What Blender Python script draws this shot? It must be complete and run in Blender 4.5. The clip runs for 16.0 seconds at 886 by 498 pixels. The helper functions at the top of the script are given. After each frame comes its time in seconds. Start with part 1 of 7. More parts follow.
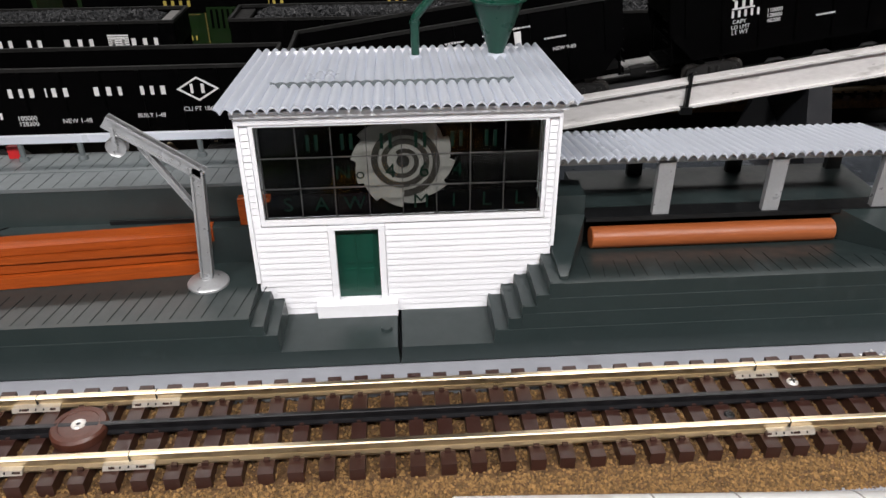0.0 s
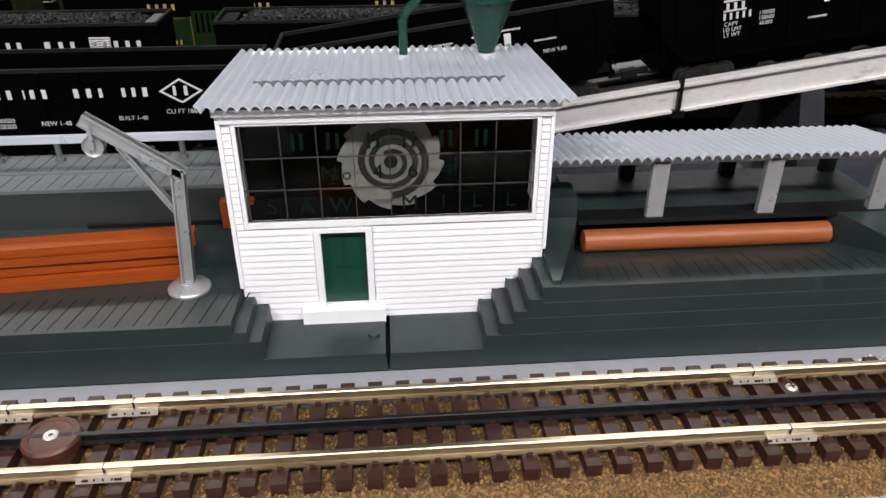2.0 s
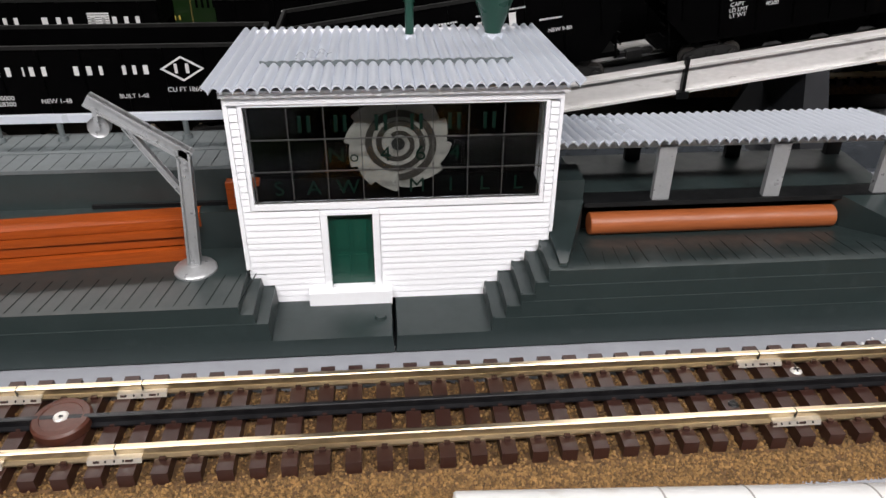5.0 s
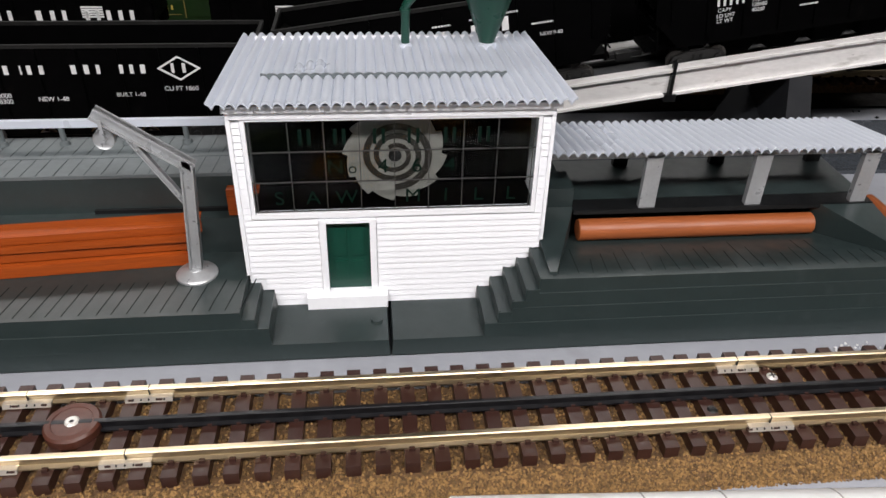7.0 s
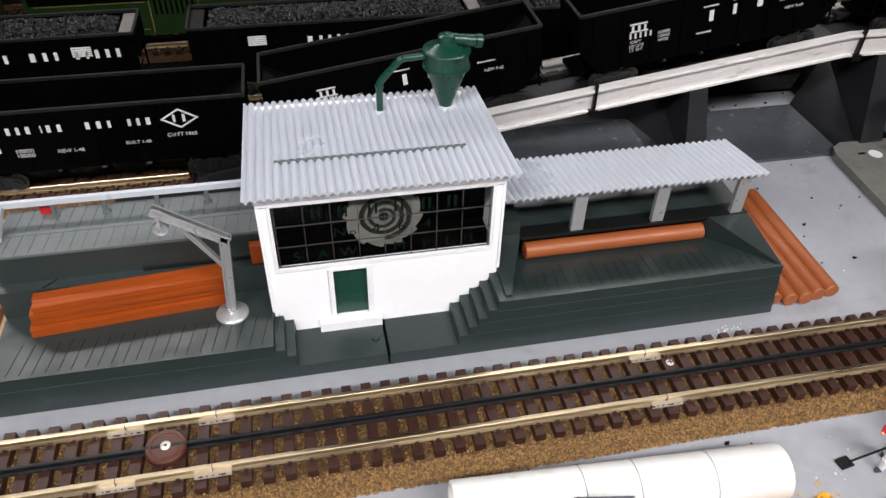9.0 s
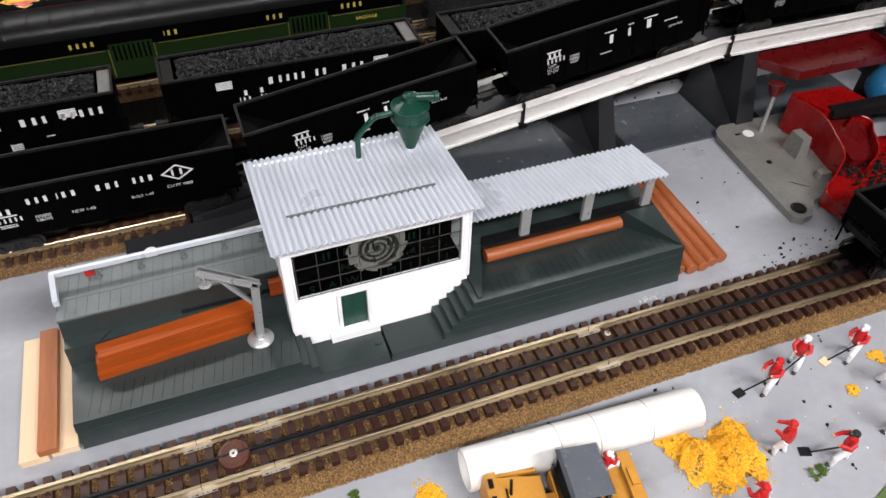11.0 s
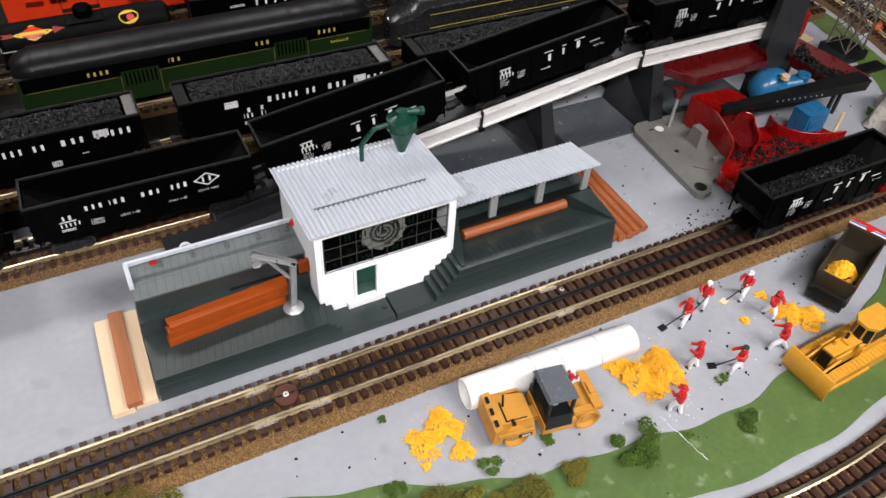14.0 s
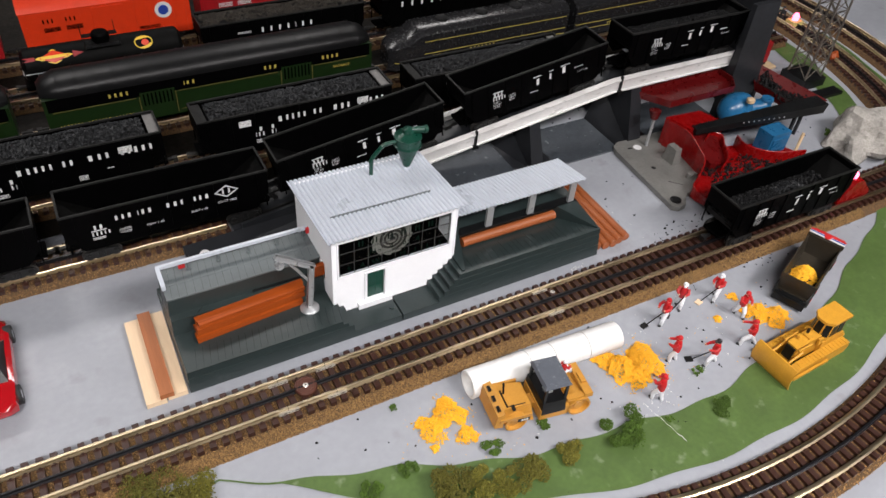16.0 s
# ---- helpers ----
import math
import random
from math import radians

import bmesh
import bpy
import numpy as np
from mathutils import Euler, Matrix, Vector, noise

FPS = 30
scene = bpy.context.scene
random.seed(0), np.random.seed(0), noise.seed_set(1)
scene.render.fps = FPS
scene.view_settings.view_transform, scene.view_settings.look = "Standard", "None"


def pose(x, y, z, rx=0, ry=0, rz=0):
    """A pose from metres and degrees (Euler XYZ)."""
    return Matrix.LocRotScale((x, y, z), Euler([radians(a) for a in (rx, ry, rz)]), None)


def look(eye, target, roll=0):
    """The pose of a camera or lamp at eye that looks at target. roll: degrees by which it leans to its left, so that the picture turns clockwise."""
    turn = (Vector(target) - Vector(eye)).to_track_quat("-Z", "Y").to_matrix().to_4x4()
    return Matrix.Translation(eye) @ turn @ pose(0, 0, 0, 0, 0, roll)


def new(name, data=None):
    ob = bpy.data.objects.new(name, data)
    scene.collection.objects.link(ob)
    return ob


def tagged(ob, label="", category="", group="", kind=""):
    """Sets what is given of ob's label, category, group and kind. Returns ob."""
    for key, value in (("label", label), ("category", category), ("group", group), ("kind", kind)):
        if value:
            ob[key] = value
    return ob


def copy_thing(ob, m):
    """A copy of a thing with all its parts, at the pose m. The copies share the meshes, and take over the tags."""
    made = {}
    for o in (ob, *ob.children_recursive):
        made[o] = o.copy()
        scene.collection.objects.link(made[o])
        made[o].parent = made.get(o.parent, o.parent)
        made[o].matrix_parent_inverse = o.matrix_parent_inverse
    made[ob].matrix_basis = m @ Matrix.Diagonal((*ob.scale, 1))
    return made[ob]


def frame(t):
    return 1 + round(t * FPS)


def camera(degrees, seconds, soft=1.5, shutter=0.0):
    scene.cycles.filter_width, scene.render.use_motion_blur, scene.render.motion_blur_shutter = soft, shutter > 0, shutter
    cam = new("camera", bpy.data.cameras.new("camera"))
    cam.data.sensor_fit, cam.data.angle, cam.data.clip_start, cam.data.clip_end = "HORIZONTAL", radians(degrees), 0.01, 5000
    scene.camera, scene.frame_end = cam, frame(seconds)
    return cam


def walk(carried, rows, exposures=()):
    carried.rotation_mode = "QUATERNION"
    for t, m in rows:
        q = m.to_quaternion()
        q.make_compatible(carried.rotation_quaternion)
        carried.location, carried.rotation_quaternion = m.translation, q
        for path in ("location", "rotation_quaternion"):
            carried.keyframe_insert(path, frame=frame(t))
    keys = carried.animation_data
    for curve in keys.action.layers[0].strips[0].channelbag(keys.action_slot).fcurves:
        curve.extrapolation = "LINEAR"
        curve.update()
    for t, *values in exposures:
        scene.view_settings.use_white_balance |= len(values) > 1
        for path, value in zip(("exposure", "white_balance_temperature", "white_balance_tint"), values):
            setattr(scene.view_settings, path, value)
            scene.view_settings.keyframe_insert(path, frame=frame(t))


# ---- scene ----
cam = camera(61.2, 16.0)
PATH = [
    (0, (-0.014, -0.227, 0.223), (0.091, 1.495, -0.788), -0.4),
    (0.5, (-0.011, -0.226, 0.22), (0.103, 1.506, -0.774), -0.4),
    (1, (-0.014, -0.222, 0.218), (0.116, 1.507, -0.779), 0.0),
    (1.5, (-0.013, -0.221, 0.218), (0.118, 1.508, -0.779), -0.1),
    (2, (-0.014, -0.22, 0.215), (0.123, 1.514, -0.771), 0.0),
    (2.5, (-0.015, -0.218, 0.218), (0.109, 1.509, -0.783), -0.0),
    (3, (-0.017, -0.219, 0.216), (0.113, 1.514, -0.775), 0.1),
    (3.5, (-0.016, -0.219, 0.218), (0.11, 1.503, -0.79), 0.1),
    (4, (-0.017, -0.219, 0.217), (0.119, 1.499, -0.798), 0.2),
    (6.5, (-0.022, -0.216, 0.224), (0.147, 1.453, -0.864), 1.2),
    (7, (-0.024, -0.22, 0.237), (0.161, 1.441, -0.861), 1.6),
    (7.5, (-0.03, -0.226, 0.254), (0.183, 1.406, -0.882), 1.9),
    (8, (-0.031, -0.233, 0.287), (0.223, 1.361, -0.894), 2.1),
    (8.5, (-0.041, -0.239, 0.315), (0.247, 1.287, -0.945), 1.9),
    (9, (-0.052, -0.257, 0.357), (0.272, 1.228, -0.943), 1.6),
    (11.3, (-0.112, -0.31, 0.489), (0.411, 1.006, -0.923), 1.5),
    (11.5, (-0.11, -0.324, 0.502), (0.396, 0.989, -0.918), 1.5),
    (12, (-0.122, -0.349, 0.525), (0.436, 0.912, -0.924), 4.4),
    (12.5, (-0.139, -0.362, 0.531), (0.425, 0.897, -0.916), 5.5),
    (13, (-0.173, -0.359, 0.539), (0.445, 0.88, -0.905), 5.8),
    (13.5, (-0.194, -0.373, 0.555), (0.475, 0.879, -0.854), 4.6),
    (14, (-0.213, -0.385, 0.568), (0.485, 0.862, -0.832), 4.0),
    (14.5, (-0.237, -0.406, 0.586), (0.502, 0.85, -0.783), 4.7),
    (15, (-0.262, -0.42, 0.594), (0.486, 0.838, -0.77), 4.7),
    (15.5, (-0.268, -0.426, 0.594), (0.473, 0.836, -0.769), 4.5),
    (16, (-0.269, -0.428, 0.603), (0.505, 0.827, -0.749), 5.5),
]
walk(cam, [(t, look(eye, target, roll)) for t, eye, target, roll in PATH],
     exposures=[(0, 0.28), (2, 0.25), (3, 0.18), (4.0, 0.26), (4.2, 0.27), (6.5, 0.28), (7.0, 0.26), (7.5, 0.13), (8.3, 0.22), (9.2, 0.34), (12, 0.41), (14, 0.41), (16, 0.28)])

# ---- light: a windowless hall, fluorescent fittings under the ceiling ----
world = bpy.data.worlds.new("hall")
scene.world = world
world.use_nodes = True
world.node_tree.nodes["Background"].inputs[0].default_value = (0.8, 0.9, 1.0, 1)
world.node_tree.nodes["Background"].inputs[1].default_value = 0.01
CEIL = 1.55
LAMPS = [(-0.8, -1.10, 35.0), (0.7, -1.10, 35.0), (-0.8, 1.45, 8.5), (0.7, 1.45, 7.0)]
for lx, ly, watts in LAMPS:
    lamp = bpy.data.lights.new("fluorescent_light", "AREA")
    lamp.shape, lamp.size, lamp.size_y = "RECTANGLE", 1.1, 0.28
    lamp.energy, lamp.color = watts, (1.0, 0.955, 0.95)
    new("fluorescent_light", lamp).matrix_world = pose(lx, ly, CEIL - 0.07)


# ---- materials ----
def mat(name, base, rough=0.5, metal=0.0, var=0.12, scale=60.0, bump=0.0, bscale=900.0, dark=None, amount=0.0, spec=0.5,
        stretch=(1, 1, 1), rnd=0.0, coat=0.0):
    """Base colour varied by coarse and fine noise; optional stains of a second colour, fine relief, per-piece variation."""
    m = bpy.data.materials.new(name)
    m.use_nodes = True
    nt = m.node_tree
    bs = nt.nodes["Principled BSDF"]
    bs.inputs["Metallic"].default_value = metal
    bs.inputs["Specular IOR Level"].default_value = spec
    bs.inputs["Coat Weight"].default_value = coat
    tc = nt.nodes.new("ShaderNodeTexCoord")
    mp = nt.nodes.new("ShaderNodeMapping")
    mp.inputs["Scale"].default_value = stretch
    nt.links.new(tc.outputs["Object"], mp.inputs[0])

    def nz(s, detail=4):
        n = nt.nodes.new("ShaderNodeTexNoise")
        n.inputs["Scale"].default_value, n.inputs["Detail"].default_value = s, detail
        nt.links.new(mp.outputs[0], n.inputs[0])
        return n.outputs["Fac"]

    def mix(fac, a, b, kind="MIX"):
        x = nt.nodes.new("ShaderNodeMix")
        x.data_type, x.blend_type = "RGBA", kind
        for sock, val in ((x.inputs[0], fac), (x.inputs[6], a), (x.inputs[7], b)):
            if isinstance(val, (int, float)):
                sock.default_value = val
            elif isinstance(val, tuple):
                sock.default_value = (*val[:3], 1)
            else:
                nt.links.new(val, sock)
        return x.outputs[2]

    def ramp(fac, a, b, lo=0.0, hi=1.0):
        r = nt.nodes.new("ShaderNodeMapRange")
        r.inputs[1].default_value, r.inputs[2].default_value = a, b
        r.inputs[3].default_value, r.inputs[4].default_value = lo, hi
        nt.links.new(fac, r.inputs[0])
        return r.outputs[0]

    lo = tuple(c * (1 - var) for c in base)
    hi = tuple(min(1, c * (1 + var)) for c in base)
    col = mix(ramp(nz(scale), 0.3, 0.7), lo, hi)
    col = mix(ramp(nz(scale * 9, 2), 0.3, 0.7, 0, 0.5), col, tuple(c * (1 - var) for c in lo))
    if dark:
        col = mix(ramp(nz(scale * 2.3, 6), 0.58 - amount * 0.2, 0.72 - amount * 0.2, 0, 0.85), col, dark)
    if rnd:
        oi = nt.nodes.new("ShaderNodeObjectInfo")
        geo = nt.nodes.new("ShaderNodeNewGeometry")
        ad = nt.nodes.new("ShaderNodeMath")
        ad.operation = "ADD"
        nt.links.new(oi.outputs["Random"], ad.inputs[0])
        nt.links.new(geo.outputs["Random Per Island"], ad.inputs[1])
        col = mix(ramp(ad.outputs[0], 0, 2, 0, 1), col, tuple(c * (1 - rnd) for c in base), "MIX")
    nt.links.new(col, bs.inputs["Base Color"])
    nt.links.new(ramp(nz(scale * 3), 0.25, 0.75, max(0.02, rough - 0.08), min(1, rough + 0.1)), bs.inputs["Roughness"])
    if bump:
        b = nt.nodes.new("ShaderNodeBump")
        b.inputs["Strength"].default_value, b.inputs["Distance"].default_value = bump, 0.0006
        nt.links.new(nz(bscale, 3), b.inputs["Height"])
        nt.links.new(b.outputs[0], bs.inputs["Normal"])
    return m


def glow(name, colour, power):
    m = bpy.data.materials.new(name)
    m.use_nodes = True
    bs = m.node_tree.nodes["Principled BSDF"]
    bs.inputs["Base Color"].default_value = (*colour, 1)
    bs.inputs["Emission Color"].default_value = (*colour, 1)
    bs.inputs["Emission Strength"].default_value = power
    return m


M_TABLE = mat("grey_table_paint", (0.305, 0.318, 0.35), 0.42, var=0.07, scale=14, bump=0.1, bscale=500, dark=(0.24, 0.24, 0.26), amount=-0.2)
M_GRASS = mat("green_table_paint", (0.07, 0.12, 0.028), 0.55, var=0.15, scale=25, bump=0.12, bscale=400, dark=(0.22, 0.27, 0.16), amount=-0.2)
M_BASE = mat("slate_grey_plastic", (0.0195, 0.0300, 0.0300), 0.38, var=0.10, scale=40, bump=0.05, dark=(0.029, 0.040, 0.040), amount=-0.15, spec=0.6)
M_PLATFORM = mat("light_slate_plastic", (0.115, 0.133, 0.137), 0.42, var=0.10, scale=40, bump=0.05)
M_WHITE = mat("white_plastic", (0.86, 0.87, 0.90), 0.4, var=0.02, scale=50)
M_TIN = mat("silver_plastic_roof", (0.55, 0.585, 0.65), 0.31, 0.12, var=0.03, scale=5)
M_SILVER = mat("silver_plastic", (0.40, 0.41, 0.42), 0.32, 0.45, var=0.08, scale=80)
M_GREEN = mat("dark_green_plastic", (0.004, 0.045, 0.028), 0.3, var=0.1, scale=60)
M_GREENDOOR = mat("green_door_plastic", (0.004, 0.050, 0.032), 0.35, var=0.1, scale=60)
M_LUMBER = mat("red_stained_wood", (0.43, 0.078, 0.008), 0.5, var=0.45, scale=650, stretch=(0.03, 1.1, 1.1), bump=0.4, dark=(0.13, 0.014, 0.002), amount=0.2, rnd=0.35, spec=0.3)
M_LOG = mat("brown_dowel_wood", (0.36, 0.098, 0.027), 0.46, var=0.28, scale=300, stretch=(0.06, 1, 1), bump=0.2, dark=(0.20, 0.045, 0.012), amount=0.05, rnd=0.25)
M_PINE = mat("pale_pine_wood", (0.74, 0.55, 0.36), 0.55, var=0.07, scale=50, stretch=(2, 0.12, 2), bump=0.1)
M_PLANKB = mat("brown_stained_plank", (0.36, 0.12, 0.04), 0.5, var=0.18, scale=70, stretch=(2, 0.12, 2), bump=0.12)
M_TIE = mat("brown_tie_plastic", (0.046, 0.0165, 0.011), 0.42, var=0.2, scale=90, bump=0.1, rnd=0.35)
M_UNC = mat("red_brown_plastic", (0.085, 0.028, 0.017), 0.4, var=0.2, scale=90)
M_RAIL = mat("nickel_silver_rail", (0.58, 0.48, 0.33), 0.33, 1.0, var=0.12, scale=60, stretch=(0.1, 1, 1))
M_JOINER = mat("pale_joiner_metal", (0.50, 0.46, 0.40), 0.38, 0.6, var=0.1, scale=120)
M_BLACKRAIL = mat("blackened_rail", (0.012, 0.012, 0.014), 0.35, 0.4, var=0.2)
M_BALLAST = mat("cork_ballast", (0.13, 0.068, 0.025), 0.85, var=0.5, scale=420, bump=1.0, bscale=900, dark=(0.045, 0.024, 0.010), amount=0.15)
M_JOINT = mat("shadowed_plank_joint", (0.010, 0.0145, 0.0145), 0.6, var=0.2, spec=0.2)
M_GRIT = mat("cork_grit", (0.58, 0.33, 0.115), 0.85, var=0.25, scale=300, rnd=0.9)
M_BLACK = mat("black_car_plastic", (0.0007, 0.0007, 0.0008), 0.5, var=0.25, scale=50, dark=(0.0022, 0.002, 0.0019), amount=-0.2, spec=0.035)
M_BLACKIN = mat("dusty_black_plastic", (0.0022, 0.0022, 0.0021), 0.6, var=0.3, scale=60, spec=0.08)
M_RIM = mat("worn_black_rim", (0.012, 0.012, 0.0115), 0.5, var=0.4, scale=120, spec=0.2)
M_STEEL = mat("truck_metal", (0.012, 0.012, 0.012), 0.4, 0.2, var=0.3, scale=120)
M_WHEEL = mat("wheel_metal", (0.09, 0.085, 0.08), 0.3, 0.8, var=0.3, scale=120)
M_COAL = mat("coal", (0.022, 0.0235, 0.026), 0.5, var=0.3, scale=200, rnd=0.75, spec=0.35)
M_COALB = mat("black_coal", (0.007, 0.007, 0.0075), 0.6, var=0.3, scale=200, rnd=0.5, spec=0.2)
M_COALG = mat("brown_coal", (0.05, 0.039, 0.027), 0.55, var=0.3, scale=200, rnd=0.8, spec=0.35)
M_LETTER = mat("white_lettering", (0.66, 0.66, 0.66), 0.5, var=0.06)
M_CORE = mat("bright_steel_core", (0.66, 0.64, 0.60), 0.3, 0.3, var=0.1)
M_GOLD = mat("gold_lettering", (0.40, 0.31, 0.06), 0.5, var=0.06)
M_LINING = mat("dim_gold_lining", (0.10, 0.085, 0.02), 0.5, var=0.1)
M_RAMP = mat("worn_silver_ramp_paint", (0.72, 0.71, 0.70), 0.33, 0.2, var=0.10, scale=60, stretch=(0.3, 1, 1), dark=(0.30, 0.29, 0.27), amount=-0.2)
M_PYLON = mat("dark_grey_tower_plastic", (0.016, 0.0172, 0.020), 0.38, var=0.12, scale=40, spec=0.35)
M_DIECAST = mat("dull_grey_diecast", (0.2, 0.197, 0.185), 0.42, 0.25, var=0.15, scale=30, dark=(0.14, 0.135, 0.125), amount=0.0)
M_RED = mat("red_loader_paint", (0.21, 0.0022, 0.0025), 0.26, var=0.12, scale=40)
M_DKRED = mat("dark_red_paint", (0.085, 0.0028, 0.0032), 0.3, var=0.15, scale=40)
M_BLUE = mat("blue_motor_housing", (0.016, 0.115, 0.25), 0.3, var=0.12, scale=40)
M_PVC = mat("white_pvc_pipe", (0.78, 0.78, 0.77), 0.35, var=0.04, scale=30, dark=(0.62, 0.58, 0.53), amount=-0.2)
M_CAT = mat("machine_yellow_paint", (0.50, 0.235, 0.035), 0.42, var=0.10, scale=60)
M_CATD = mat("dozer_yellow_paint", (0.56, 0.27, 0.025), 0.42, var=0.10, scale=60)
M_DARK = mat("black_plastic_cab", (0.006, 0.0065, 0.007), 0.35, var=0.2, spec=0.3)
M_INK = mat("dark_green_ink", (0.001, 0.009, 0.0055), 0.5, var=0.1, spec=0.1)
M_BAR = mat("moulded_glazing_bar", (0.04, 0.04, 0.04), 0.3, var=0.2)
M_TOWER = mat("brown_grey_tower_metal", (0.16, 0.14, 0.12), 0.4, 0.5, var=0.2)
M_RUBBER = mat("black_rubber", (0.015, 0.015, 0.015), 0.7, var=0.2)
M_TRUCKB = mat("olive_brown_dump_bed", (0.030, 0.024, 0.016), 0.45, var=0.15)
M_FOAM = mat("orange_foam_crumbs", (1.0, 0.50, 0.022), 0.8, var=0.12, scale=250, rnd=0.22)
M_BUSH = mat("green_lichen", (0.085, 0.165, 0.012), 0.85, var=0.35, scale=300, rnd=0.6)
M_BUSHB = mat("olive_lichen", (0.20, 0.185, 0.02), 0.85, var=0.35, scale=300, rnd=0.65)
M_FIGR = mat("figure_red_paint", (0.50, 0.015, 0.018), 0.45, var=0.1)
M_FIGW = mat("figure_white_paint", (0.72, 0.73, 0.76), 0.5, var=0.06)
M_FIGS = mat("figure_flesh_paint", (0.62, 0.33, 0.22), 0.5, var=0.06)
M_FIGD = mat("figure_black_paint", (0.02, 0.02, 0.022), 0.5, var=0.1)
M_CARRED = mat("red_car_paint", (0.36, 0.006, 0.010), 0.12, var=0.05, coat=0.8)
M_CHROME = mat("chrome", (0.7, 0.7, 0.72), 0.12, 1.0, var=0.05)
M_ORANGE = mat("orange_boxcar_paint", (0.62, 0.036, 0.006), 0.38, var=0.08)
M_BOXRED = mat("red_boxcar_paint", (0.27, 0.006, 0.009), 0.38, var=0.08)
M_PASSG = mat("passenger_green_paint", (0.005, 0.017, 0.003), 0.35, var=0.12)
M_ROOFG = mat("grey_black_roof", (0.005, 0.005, 0.0054), 0.4, var=0.2, scale=40, spec=0.25)
M_STONE = mat("grey_rock_casting", (0.36, 0.34, 0.31), 0.8, var=0.3, scale=40, bump=0.6, bscale=200, dark=(0.16, 0.15, 0.13), amount=0.05)
# brown, taken almost to black for the shade between parked cars
M_YARD = mat("shaded_brown_yard_floor", (0.009, 0.007, 0.005), 0.75, var=0.35, scale=60, bump=0.2, bscale=500, dark=(0.017, 0.012, 0.008), amount=0.0, spec=0.2)
M_WALL = mat("dark_hall_paint", (0.07, 0.068, 0.065), 0.8, var=0.05, scale=3)
M_FLOOR = mat("hall_floor", (0.08, 0.075, 0.07), 0.7, var=0.15, scale=3)
M_TAN = mat("tan_platform_paint", (0.55, 0.40, 0.24), 0.6, var=0.1)
M_YELLOW = mat("yellow_sign_paint", (0.75, 0.48, 0.03), 0.5, var=0.06)
M_TRIM = mat("yellow_cream_plastic", (0.70, 0.55, 0.20), 0.5, var=0.06)
M_BLUESTRIPE = mat("blue_stripe", (0.02, 0.05, 0.30), 0.45, var=0.06)
M_GLOWRED = glow("red_lamp", (1.0, 0.10, 0.22), 6.0)
M_DIFFUSER = glow("lamp_diffuser", (1.0, 0.97, 0.93), 3.0)


def glass(name):
    """Thin clear sheet: nearly all light passes straight, a little is mirrored."""
    m = bpy.data.materials.new(name)
    m.use_nodes = True
    nt = m.node_tree
    nt.nodes.remove(nt.nodes["Principled BSDF"])
    out = nt.nodes["Material Output"]
    clear = nt.nodes.new("ShaderNodeBsdfTransparent")
    clear.inputs[0].default_value = (0.90, 0.92, 0.92, 1)
    gloss = nt.nodes.new("ShaderNodeBsdfGlossy")
    gloss.inputs["Roughness"].default_value = 0.05
    both = nt.nodes.new("ShaderNodeMixShader")
    both.inputs[0].default_value = 0.008
    nt.links.new(clear.outputs[0], both.inputs[1])
    nt.links.new(gloss.outputs[0], both.inputs[2])
    nt.links.new(both.outputs[0], out.inputs["Surface"])
    return m


M_GLASS = glass("clear_plastic_sheet")


